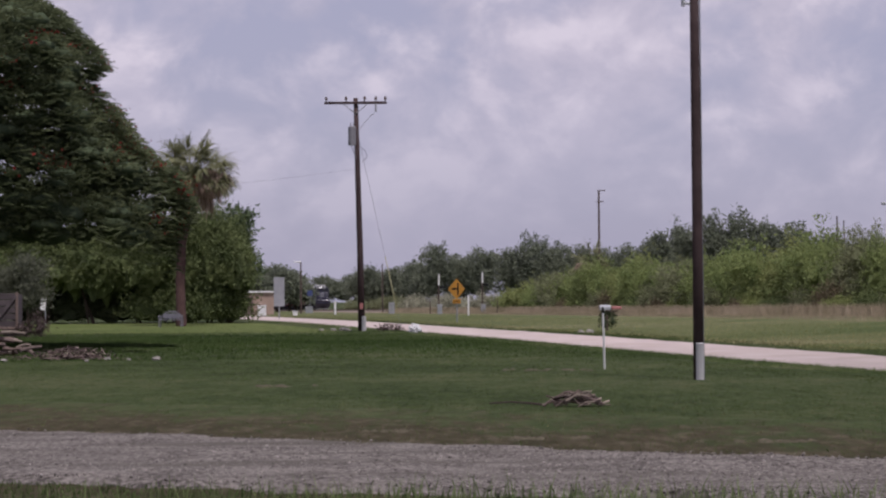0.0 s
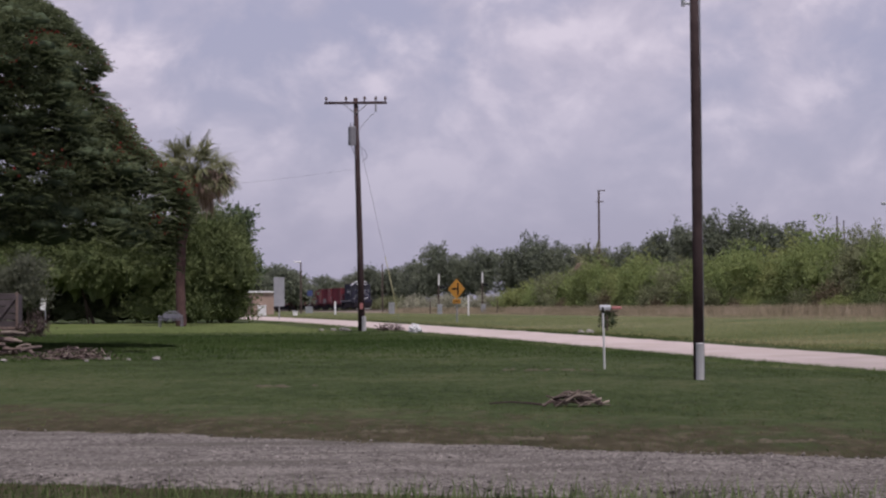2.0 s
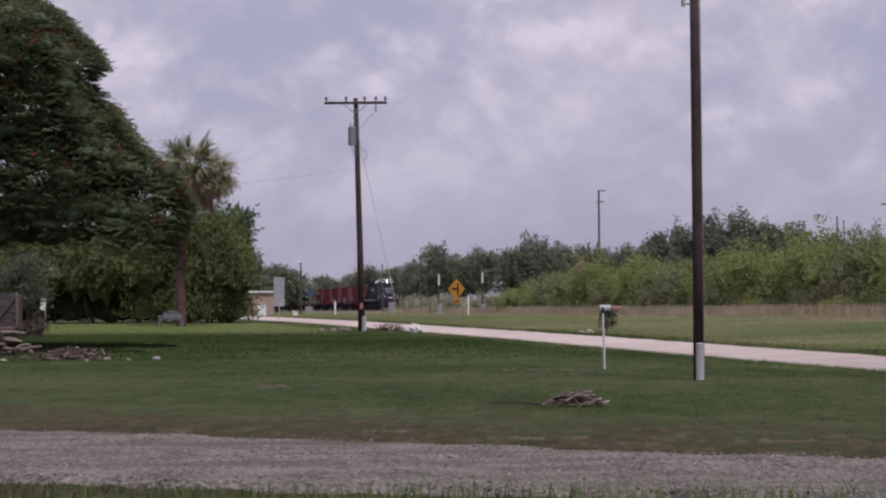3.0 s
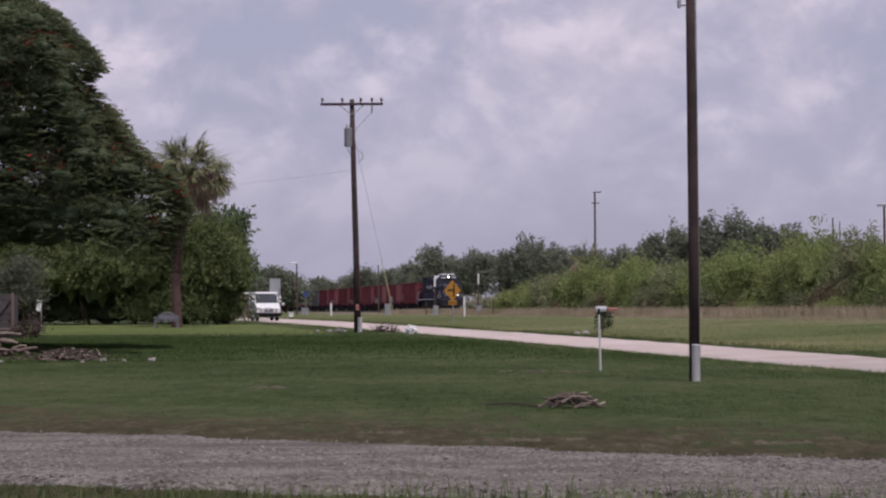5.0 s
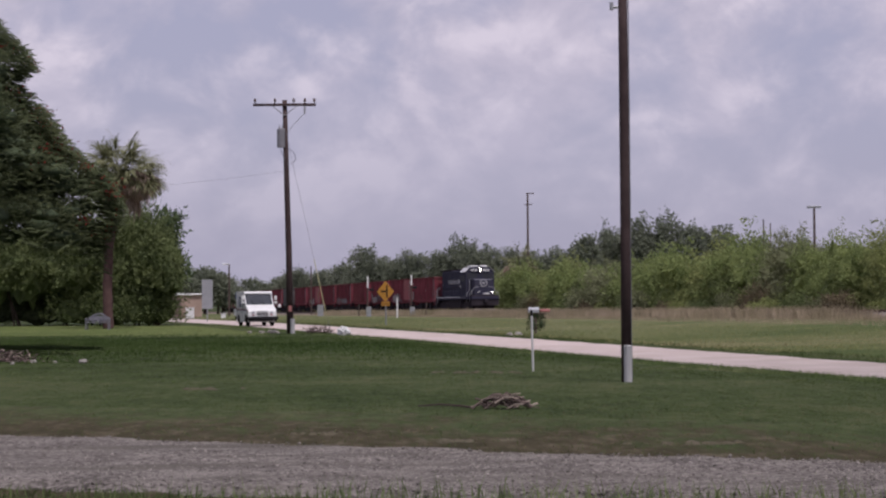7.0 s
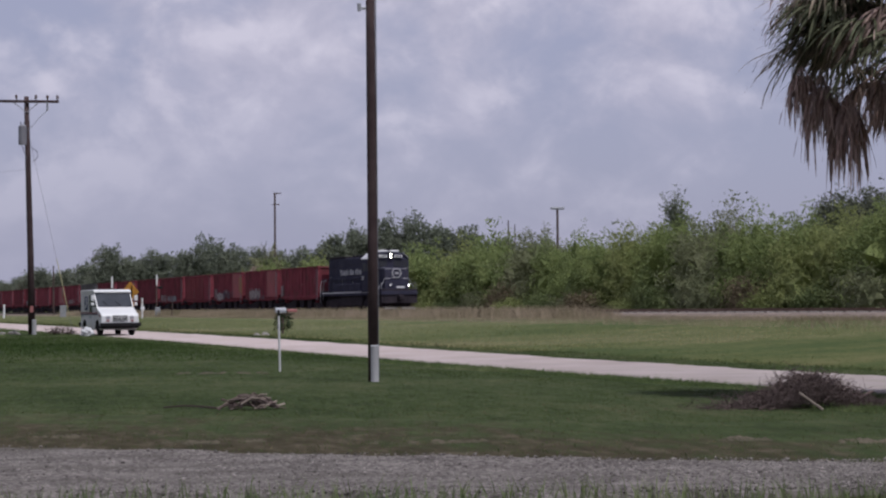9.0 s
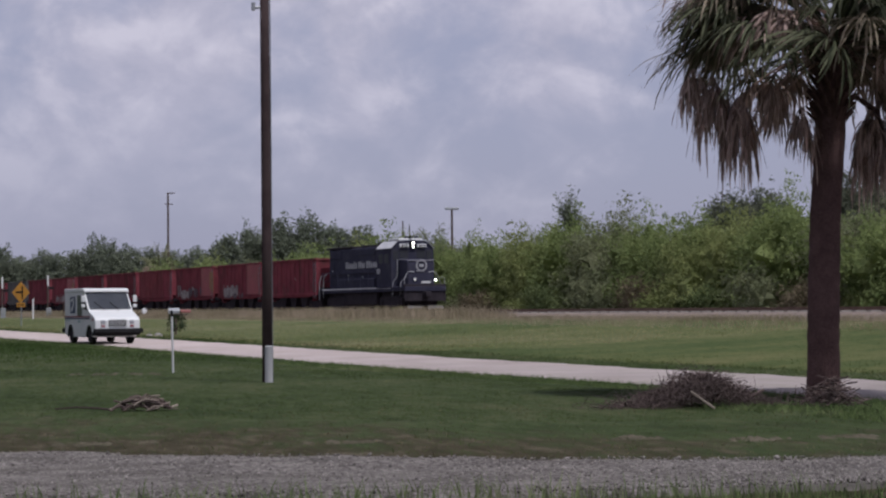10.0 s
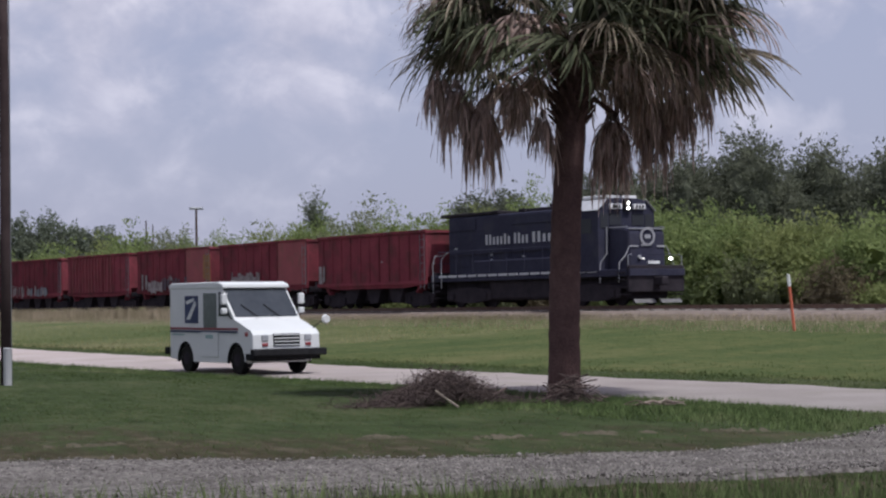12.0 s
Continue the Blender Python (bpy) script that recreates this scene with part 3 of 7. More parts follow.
def ribbon(name, centre, half, mat, lift, step=0.25, ragged=0.35, seed=0.0, across=9, wavy=0.02):
    """A strip of loose surface along a line of (x, y, half width), with ragged edges that run out into the grass."""
    pts = []
    for (x0, y0, h0), (x1, y1, h1) in zip(centre, centre[1:]):
        n = max(1, int(math.hypot(x1 - x0, y1 - y0) / step))
        pts += [(x0 + (x1 - x0) * k / n, y0 + (y1 - y0) * k / n, h0 + (h1 - h0) * k / n) for k in range(n)]
    pts.append(centre[-1])
    # round the corners of the line
    a = np.array(pts)
    for _ in range(int(3 / step)):
        a[1:-1] = (a[:-2] + 2 * a[1:-1] + a[2:]) / 4
    d = np.gradient(a[:, :2], axis=0)
    d /= np.linalg.norm(d, axis=1)[:, None]
    verts = []
    for (x, y, h), (dx, dy) in zip(a, d):
        e = [1 + ragged / h * (noise.noise(Vector((x * 0.9, y * 0.9, seed + q * 7))) + 0.6 * noise.noise(Vector((x * 3.7, y * 3.7, seed + q * 3)))) for q in (0, 1)]
        for k in range(across):
            q = 2 * k / (across - 1) - 1
            w = q * h * (e[0] if q < 0 else e[1])
            px, py = x - dy * w, y + dx * w
            edge = min(1.0, (1 - abs(q)) * h / 0.35)
            verts.append((px, py, gz(px, py) - 0.06 + (lift + 0.06 + wavy * noise.noise(Vector((px * 0.8, py * 0.8, 5)))) * edge ** 0.5))
    n = across
    f = [(j * n + i, j * n + i + 1, (j + 1) * n + i + 1, (j + 1) * n + i) for j in range(len(a) - 1) for i in range(n - 1)]
    me = raw_mesh(name, np.array(verts), np.array(f), mat)
    for p in me.polygons:
        p.use_smooth = True
    return new(name, me)


DRIVE = [(-46, 44, 2.6), (-14, 25.2, 2.7), (-4.8, 20.4, 2.85), (0, 18.1, 2.45), (4, 16.5, 2.0), (6.6, 16.05, 1.5), (8.4, 15.75, 1.4), (10.2, 15.95, 1.4), (12.5, 16.85, 1.55), (14.7, 18.8, 1.75), (16.2, 20.7, 1.9)]


def build_track():
    ext = (-160, 420)
    rows, step = [], 4.0
    prof = [(-4.6, -0.55), (-2.4, -0.32), (-1.7, -0.2), (1.7, -0.2), (2.4, -0.32), (4.6, -0.55)]
    s = ext[0]
    while s <= ext[1]:
        p = Vector((RAIL_X, RAIL_Y)) + RU * s
        rows += [(p.x + RN.x * w, p.y + RN.y * w, rail_z(s) + z) for w, z in prof]
        s += step
    n = len(prof)
    f = [(j * n + i, j * n + i + 1, (j + 1) * n + i + 1, (j + 1) * n + i) for j in range(len(rows) // n - 1) for i in range(n - 1)]
    bed = tagged(new("railway_track", raw_mesh("railway_track", np.array(rows), np.array(f), M_BALLAST)), "single railway track on a low ballast bed", "railway track", kind="structure")
    for side in (-0.7175, 0.7175):
        bm = bmesh.new()
        for a, b in ((ext[0], 0.0), (0.0, 330.0), (330.0, ext[1])):
            pa, pb = (Vector((RAIL_X, RAIL_Y)) + RU * q + RN * side for q in (a, b))
            va, vb = Vector((pa.x, pa.y, rail_z(a))), Vector((pb.x, pb.y, rail_z(b)))
            for (hw, top, bot) in ((0.036, 0.0, -0.045), (0.012, -0.045, -0.13), (0.07, -0.13, -0.15)):
                r = [bm.verts.new((e.x + RN.x * x, e.y + RN.y * x, e.z + z)) for e in (va, vb) for x, z in ((-hw, top), (hw, top), (hw, bot), (-hw, bot))]
                for i in range(4):
                    bm.faces.new((r[i], r[(i + 1) % 4], r[4 + (i + 1) % 4], r[4 + i]))
        part("rail", bm, M_RAIL, bed, "rust-brown steel rail")
    bm = bmesh.new()
    box(bm, (0, 0, 0), (2.6, 0.26, 0.2), 0.02)
    tie = mesh_of("sleeper", bm, M_TIE)
    for i in range(150):
        s = -50 + i * 0.61 * 1.6
        p = Vector((RAIL_X, RAIL_Y)) + RU * s
        shared("sleeper", tie, bed, pose(p.x, p.y, rail_z(s) - 0.245, 0, 0, math.degrees(RAIL_A)))
    return bed


def grass(name, count, area, height, mat, seed, keep=None, lean=0.35, wide=0.012, label="", patch=0.0, bent=True):
    """Blades scattered over area(rng, n) -> x, y; each a bent pair of triangles."""
    rng = np.random.default_rng(seed)
    x, y = area(rng, count)
    if keep is not None:
        k = np.array([keep(a, b) for a, b in zip(x, y)])
        x, y = x[k], y[k]
    if patch:
        k = np.array([noise.noise(Vector((a * patch, b * patch, seed))) > rng.uniform(-0.5, 0.25) for a, b in zip(x, y)])
        x, y = x[k], y[k]
    n = len(x)
    z = np.array([gz(a, b) for a, b in zip(x, y)]) - min(0.02, 0.4 * height)
    h = height * rng.uniform(0.45, 1.35, n)
    th = rng.uniform(0, 2 * np.pi, n)
    bend = h * lean * rng.uniform(0.2, 1.6, n)
    wd = wide * rng.uniform(0.7, 1.5, n)
    ph = rng.uniform(0, 2 * np.pi, n)
    p = np.stack([x, y, z], 1)
    side = np.stack([np.cos(ph), np.sin(ph), np.zeros(n)], 1) * wd[:, None]
    fwd = np.stack([np.cos(th), np.sin(th), np.zeros(n)], 1)
    up = np.array([0, 0, 1.0])
    mid = p + up * (h * 0.55)[:, None] + fwd * (bend * 0.35)[:, None]
    tip = p + up * h[:, None] + fwd * bend[:, None]
    if not bent:
        v = np.stack([p - side, p + side, tip], 1)
        return tagged(new(name, raw_mesh(name, v.reshape(-1, 3), np.arange(3 * n).reshape(n, 3), mat)), label, "grass", kind="stuff")
    v = np.empty((n, 5, 3))
    v[:, 0], v[:, 1], v[:, 2], v[:, 3], v[:, 4] = p - side, p + side, mid + side * 0.7, mid - side * 0.7, tip
    q = np.arange(n)[:, None] * 5
    f = np.vstack([q + np.array([0, 1, 2]), q + np.array([0, 2, 3]), q + np.array([3, 2, 4])])
    return tagged(new(name, raw_mesh(name, v.reshape(-1, 3), f, mat)), label, "grass", kind="stuff")


def in_wedge(r0, r1, a0, a1, power=1.0):
    """Scatter inside the stretch of lawn between two distances and two bearings."""
    def pick(rng, n):
        r = r0 * (r1 / r0) ** (rng.random(n) ** power)
        a = np.radians(rng.uniform(a0, a1, n))
        return r * np.sin(a), r * np.cos(a)
    return pick


DRIVE_FINE = [(x0 + (x1 - x0) * k / 8, y0 + (y1 - y0) * k / 8, h0 + (h1 - h0) * k / 8) for (x0, y0, h0), (x1, y1, h1) in zip(DRIVE, DRIVE[1:]) for k in range(8)]


build_ground()
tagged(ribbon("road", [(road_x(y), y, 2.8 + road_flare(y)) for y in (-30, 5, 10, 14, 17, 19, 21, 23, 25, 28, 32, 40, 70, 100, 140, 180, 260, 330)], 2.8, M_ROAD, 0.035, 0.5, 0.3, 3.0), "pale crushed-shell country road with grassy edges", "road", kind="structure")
tagged(ribbon("driveway", DRIVE, 2.5, M_GRAVEL, 0.072, 0.25, 0.4, 11.0, 15), "grey gravel driveway that curves into the road", "driveway", kind="structure")
build_track()
verge = ribbon("verge", [(x, y, h + 7.0) for x, y, h in DRIVE[:9]], 9, M_VERGE, 0.007, 0.4, 0.4, 23.0, 25, 0.004)
tagged(verge, "worn brownish grass verge along the driveway", "verge", kind="structure")
wear = verge.data.attributes.new("wear", "FLOAT", "POINT")
wear.data.foreach_set("value", [(1.0 - 0.42 * smooth(3.0, 9.0, v.co.x)) * max(0.0, 1 - max(0.0, min(math.hypot(v.co.x - px, v.co.y - py) - h for px, py, h in DRIVE_FINE)) / 8.5) for v in verge.data.vertices])


def build_meadow():
    """The lighter hay meadow between the road and the railway."""
    rows, n = [], 12
    y = 16.0
    while y < 330:
        a, b = road_x(y) + 3.3, RAIL_X - math.tan(RAIL_A) * (y - RAIL_Y) - 4.4
        for k in range(n):
            x = a + (b - a) * k / (n - 1) + (0.5 * noise.noise(Vector((y * 0.2, 0, 0))) if k == 0 else 0)
            rows.append((x, y, gz(x, y) + (-0.05 if k in (0, n - 1) else 0.05)))
        y *= 1.02
    f = [(j * n + i, j * n + i + 1, (j + 1) * n + i + 1, (j + 1) * n + i) for j in range(len(rows) // n - 1) for i in range(n - 1)]
    me = raw_mesh("meadow", np.array(rows), np.array(f), M_MEADOW)
    for p in me.polygons:
        p.use_smooth = True
    tagged(new("meadow", me), "pale green hay meadow between road and railway", "meadow", kind="structure")


build_meadow()


def build_sunlit_strip():
    """Grass before the hedge behind the lawn, coloured paler for the sunlight on it."""
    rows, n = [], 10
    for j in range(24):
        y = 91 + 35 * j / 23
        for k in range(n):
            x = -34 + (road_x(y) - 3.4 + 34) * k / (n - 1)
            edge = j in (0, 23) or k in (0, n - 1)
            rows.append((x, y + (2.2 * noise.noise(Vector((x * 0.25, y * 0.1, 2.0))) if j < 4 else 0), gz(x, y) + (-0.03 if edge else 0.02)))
    f = [(j * n + i, j * n + i + 1, (j + 1) * n + i + 1, (j + 1) * n + i) for j in range(23) for i in range(n - 1)]
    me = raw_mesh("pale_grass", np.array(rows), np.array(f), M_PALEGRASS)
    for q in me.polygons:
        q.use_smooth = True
    tagged(new("pale_grass", me), "mown grass before the hedge, coloured paler for sunlight", "grass", kind="structure")


build_sunlit_strip()


# ---- vehicles ----
def wheel_mesh(r, w, name="tyre"):
    bm = bmesh.new()
    rod(bm, (-w / 2, 0, 0), (w / 2, 0, 0), r, seg=24)
    return soften(bm, 0.03, 60)


def build_mail_truck():
    t = thing("mail_truck", "boxy white mail truck with dark stripes driving on the road", "truck")
    t.scale = (0.95, 1, 1)
    arch = lambda cy, r=0.42: [(cy + r * math.cos(a), 0.25 + (r + 0.06) * math.sin(a)) for a in np.linspace(math.pi, 0, 9)]
    out = [(-2.08, 0.32), (-2.08, 2.02), (0.55, 2.02), (1.22, 1.27), (1.98, 1.02), (2.08, 0.92), (2.10, 0.48)]
    low = list(reversed(arch(1.28))) + list(reversed(arch(-1.27)))
    bm = bmesh.new()
    prism(bm, out + [(1.75, 0.42)] + low[:9] + low[9:] + [(-1.72, 0.30)], -0.93, 0.93)
    soften(bm, 0.03, 30)
    body = part("body", bm, M_WHITE, t)
    bm = bmesh.new()
    prism(bm, [(-2.12, 1.99), (-2.12, 2.08), (-2.0, 2.14), (0.45, 2.15), (0.66, 2.09), (0.68, 2.0), (0.58, 1.99)], -0.945, 0.945)
    soften(bm, 0.025, 30)
    part("roof", bm, M_WHITE, t)
    bm = bmesh.new()
    box(bm, (0, -0.2, 0.5), (1.5, 3.9, 0.4))
    part("underframe", bm, M_BLACK, t)
    # slanted windscreen
    sl = math.degrees(math.atan2(2.02 - 1.27, 0.55 - 1.22)) - 90
    def on_slope(k, off):
        y, z = 1.22 + (0.55 - 1.22) * k, 1.27 + (2.02 - 1.27) * k
        return Vector((0, y + 0.746 * off, z + 0.666 * off))
    rot = pose(0, 0, 0, sl + 180, 0, 0)
    bm = bmesh.new()
    c = on_slope(0.53, 0.012)
    box(bm, c, (1.74, 0.02, 0.93), 0.006, pose(0, 0, 0, math.degrees(math.atan2(0.67, 0.75)), 0, 0))
    ws = part("windscreen", bm, M_GLASS, t, "dark tinted windscreen")
    for x in (-0.35, 0.28):
        bm = bmesh.new()
        a, b = on_slope(0.02, 0.05), on_slope(0.42, 0.04)
        rod(bm, (x, a.y, a.z), (x + 0.32, b.y, b.z), 0.012, seg=5)
        part("wiper", bm, M_BLACK, ws)
    bm = bmesh.new()
    box(bm, (0, 2.20, 0.51), (2.04, 0.18, 0.17), 0.03)
    part("front_bumper", bm, M_BLACK, t, "black rubber bumper")
    bm = bmesh.new()
    box(bm, (0, 1.93, 0.41), (1.88, 0.38, 0.16), 0.02)
    part("valance", bm, M_BLACK, t, "black panel under the bumper")
    bm = bmesh.new()
    box(bm, (0, -2.16, 0.50), (2.0, 0.2, 0.18), 0.03)
    part("rear_bumper", bm, M_BLACK, t, "black rubber bumper")
    bm = bmesh.new()
    box(bm, (0, 2.078, 0.79), (0.74, 0.05, 0.29), 0.01)
    gr = part("grille", bm, M_BLACK, t, "black grille with white bars")
    for z in (0.675, 0.755, 0.83, 0.905):
        bm = bmesh.new()
        box(bm, (0, 2.105, z), (0.70, 0.03, 0.024), 0.005)
        part("grille_bar", bm, M_WHITE, gr)
    for x in (-0.60, 0.60):
        bm = bmesh.new()
        box(bm, (x, 2.085, 0.84), (0.19, 0.05, 0.14), 0.015)
        part("headlight", bm, M_LENS, t, "clear square headlight")
        bm = bmesh.new()
        box(bm, (x, 2.095, 0.685), (0.16, 0.04, 0.07), 0.012)
        part("turn_signal", bm, M_REDLENS, t, "dull red lens")
    for sx in (-1, 1):
        # side window, door with window, stripes, mark
        bm = bmesh.new()
        box(bm, (sx * 0.93, 0.02, 1.46), (0.03, 0.66, 0.86), 0.01)
        dr = part("door_window", bm, M_DOORGLASS, t, "dull grey-green door window")
        bm = bmesh.new()
        box(bm, (sx * 0.94, 0.02, 0.68), (0.03, 0.84, 0.60), 0.01)
        part("door_panel", bm, M_WHITE, dr)
        bm = bmesh.new()
        prism(bm, [(0.46, 1.34), (0.46, 1.92), (0.56, 1.92), (1.06, 1.34)], sx * 0.925 - 0.015, sx * 0.925 + 0.015)
        part("quarter_window", bm, M_GLASS, t)
        bm = bmesh.new()
        box(bm, (sx * 0.935, -0.92, 1.50), (0.02, 0.68, 0.66))
        sq = part("side_mark", bm, M_STRIPE_BLUE, t, "dark blue square mark with a white sweep")
        bm = bmesh.new()
        prism(bm, [(-1.18, 1.26), (-0.72, 1.72), (-0.66, 1.62), (-0.98, 1.26)], sx * 0.935 - 0.016, sx * 0.935 + 0.016)
        prism(bm, [(-1.2, 1.70), (-0.76, 1.78), (-0.8, 1.70), (-1.14, 1.62)], sx * 0.935 - 0.016, sx * 0.935 + 0.016)
        part("sweep", bm, M_WHITE, sq)
        for z, h, m in ((1.045, 0.05, M_STRIPE_RED), (0.975, 0.045, M_STRIPE_BLUE)):
            bm = bmesh.new()
            box(bm, (sx * 0.945, -0.32, z), (0.02, 3.44, h))
            part("stripe", bm, m, t)
        # unreadable lettering below the stripes, and the side marker lamp
        bm = bmesh.new()
        box(bm, (sx * 0.945, -1.62, 0.90), (0.012, 0.62, 0.035))
        part("marking", bm, M_TEAL, t, "faded teal bars")
        bm = bmesh.new()
        box(bm, (sx * 0.957, 0.02, 0.86), (0.012, 0.36, 0.09))
        part("marking", bm, M_TEAL, t, "faded teal bars")
        bm = bmesh.new()
        box(bm, (sx * 0.94, 1.80, 0.93), (0.03, 0.12, 0.10), 0.01)
        part("side_marker", bm, M_REDLENS, t, "dull red side lamp")
        bm = bmesh.new()
        tube(bm, [(sx * 0.9, 0.78, 1.95), (sx * 1.1, 0.98, 1.9), (sx * 1.12, 1.0, 1.45), (sx * 0.93, 1.12, 1.28)], 0.014, seg=5)
        arm = part("mirror_arm", bm, M_BLACK, t)
        for z, h in ((1.74, 0.30), (1.46, 0.17)):
            bm = bmesh.new()
            box(bm, (sx * 1.09, 1.0, z), (0.16, 0.10, h * 0.85), 0.03)
            part("mirror", bm, M_WHITE, arm, "white mirror housing")
        for y in (1.28, -1.27):
            w = part("wheel", wheel_mesh(0.33, 0.2), M_RUBBER, t, "black tyre")
            w.matrix_basis = pose(sx * 0.79, y, 0.33)
            bm = bmesh.new()
            tube(bm, [(sx * 0.895, y + 0.405 * math.cos(a), 0.25 + 0.465 * math.sin(a)) for a in np.linspace(math.pi, 0, 11)], 0.042, seg=6)
            part("wheel_arch", bm, M_BLACK, t, "black wheel arch liner")
            bm = bmesh.new()
            rod(bm, (sx * 0.085, 0, 0), (sx * 0.105, 0, 0), 0.17, 0.15, seg=16)
            part("hub", bm, M_UNDER, w)
    bm = bmesh.new()
    tube(bm, [(-0.86, 1.9, 1.05), (-1.0, 2.0, 1.18), (-1.16, 2.05, 1.26)], 0.014, seg=5)
    fm = part("fender_mirror", bm, M_BLACK, t)
    bm = bmesh.new()
    rod(bm, (-1.14, 2.03, 1.25), (-1.14, 2.11, 1.25), 0.11, 0.09, seg=16)
    part("round_mirror", bm, M_WHITE, fm, "round white convex mirror")
    return t


def bogie(parent, y, wb=2.74, r=0.51, wide=1.15):
    b = new("bogie")
    bm = bmesh.new()
    for sx in (-1, 1):
        prism(bm, [(-wb / 2 - 0.5, r - 0.16), (-wb / 2 - 0.5, r + 0.28), (-0.5, r + 0.42), (0.5, r + 0.42), (wb / 2 + 0.5, r + 0.28), (wb / 2 + 0.5, r - 0.16), (0.45, r - 0.32), (-0.45, r - 0.32)], sx * wide - 0.09, sx * wide + 0.09)
        for yy in (-wb / 2, wb / 2):
            box(bm, (sx * (wide + 0.06), yy, r), (0.2, 0.3, 0.32), 0.03)
    box(bm, (0, 0, r + 0.15), (2 * wide, 0.5, 0.3), 0.03)
    b.data = None
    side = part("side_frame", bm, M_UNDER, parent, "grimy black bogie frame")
    side.matrix_basis = pose(0, y, 0)
    bpy.data.objects.remove(b)
    for yy in (-wb / 2, wb / 2):
        bm = bmesh.new()
        for sx in (-1, 1):
            rod(bm, (sx * 0.70, 0, 0), (sx * 0.83, 0, 0), r, r, seg=20)
        rod(bm, (-0.8, 0, 0), (0.8, 0, 0), 0.09, seg=8)
        w = part("wheelset", bm, M_UNDER, side)
        w.matrix_basis = pose(0, yy, r)


def build_locomotive():
    t = thing("locomotive", "navy blue diesel locomotive with white trim and lit headlights", "locomotive")
    # local y runs forward; the headlight stands at y = 5.45
    bm = bmesh.new()
    box(bm, (0, -0.3, 1.35), (2.9, 15.4, 0.30), 0.03)
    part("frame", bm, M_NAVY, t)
    for sx in (-1, 1):
        bm = bmesh.new()
        for k in range(15):
            box(bm, (sx * 1.465, -6.9 + k * 0.84, 1.45), (0.03, 0.68, 0.10))
        part("sill_stripe", bm, M_LETTER, t, "broken white stripe along the walkway")
        bm = bmesh.new()
        box(bm, (sx * 1.12, -1.2, 1.78), (0.42, 6.4, 0.70), 0.05)
        part("battery_box", bm, M_NAVY, t)
    bm = bmesh.new()
    prism(bm, [(-3.1, 0.32), (-3.3, 1.25), (2.4, 1.25), (2.2, 0.32)], -1.25, 1.25)
    soften(bm, 0.12, 30)
    part("fuel_tank", bm, M_UNDER, t)
    # Added solid block fills the shadowed gap between the bogies
    bm = bmesh.new()
    box(bm, (0, -0.3, 0.80), (1.9, 14.2, 1.05), 0.03)
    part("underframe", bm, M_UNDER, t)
    bm = bmesh.new()
    box(bm, (0, -2.15, 2.815), (1.85, 10.1, 2.83), 0.08)
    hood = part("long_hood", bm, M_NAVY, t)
    for sx in (-1, 1):
        for k in range(11):
            bm = bmesh.new()
            box(bm, (sx * 0.935, -6.6 + k * 0.86, 2.62), (0.012, 0.80, 1.5), 0.006)
            part("hood_door", bm, M_NAVY, hood)
        for y, ln, z, hh in ((-5.9, 2.2, 3.85, 0.55), (-0.2, 3.2, 3.9, 0.4)):
            bm = bmesh.new()
            box(bm, (sx * 0.945, y, z), (0.04, ln, hh), 0.01)
            part("air_intake", bm, M_NAVY, hood)
    for y in (-6.9, -5.4, -3.9):
        bm = bmesh.new()
        rod(bm, (0, y, 4.22), (0, y, 4.4), 0.66, 0.62, seg=20)
        part("radiator_fan", bm, M_UNDER, hood)
    bm = bmesh.new()
    box(bm, (0, -5.4, 4.32), (1.9, 4.9, 0.14), 0.03)
    box(bm, (0, -0.6, 4.3), (1.1, 2.6, 0.2), 0.04)
    rod(bm, (0, 0.4, 4.3), (0, 0.4, 4.55), 0.35, seg=14)
    box(bm, (0, -7.25, 4.36), (0.5, 0.35, 0.22), 0.04)
    for y in (-6.2, -4.6, -3.4, -1.4, 1.6):
        box(bm, (0.55, y, 4.34), (0.3, 0.5, 0.14), 0.03)
    part("roof_hatch", bm, M_UNDER, hood)
    # lettering as plain white blocks, both sides
    for sx in (-1, 1):
        for y0, y1, n in ((-4.04, -1.92, 7), (-1.72, -0.5, 4), (-0.3, 1.68, 5)):
            bm = bmesh.new()
            for k in range(n):
                a = y0 + (y1 - y0) * (k + 0.5) / n
                h = 0.47 if k == 0 else (0.35, 0.47, 0.35, 0.36)[k % 4]
                w = (y1 - y0) / n
                box(bm, (sx * 0.955, a, 2.85 + h / 2), (0.012, 0.5 * w, h))
            tagged(part("lettering", bm, M_LETTER, hood, "row of plain white bars"), kind="stuff")
        for y, z, w, h in ((-3.5, 2.42, 0.16, 0.14), (-3.5, 2.16, 0.12, 0.1), (-6.5, 2.75, 0.24, 0.06), (-0.9, 2.25, 0.22, 0.07)):
            bm = bmesh.new()
            box(bm, (sx * 0.957, y, z), (0.012, w, h))
            part("marking", bm, M_RAILPAINT, hood)
        bm = bmesh.new()
        tube(bm, [(sx * 1.0, -7.0, 2.42), (sx * 1.0, 2.7, 2.5)], 0.02, seg=5)
        part("hood_rail", bm, M_UNDER, hood)
    # cab
    bm = bmesh.new()
    cab_top = [(-1.5, 1.42), (-1.5, 3.98), (-1.05, 4.42), (-0.6, 4.52), (0.6, 4.52), (1.05, 4.42), (1.5, 3.98), (1.5, 1.42)]
    a = [bm.verts.new((x, 2.85, z)) for x, z in cab_top]
    b = [bm.verts.new((x, 5.35, z)) for x, z in cab_top]
    bm.faces.new(a), bm.faces.new(list(reversed(b)))
    for i in range(8):
        j = (i + 1) % 8
        bm.faces.new((a[j], a[i], b[i], b[j]))
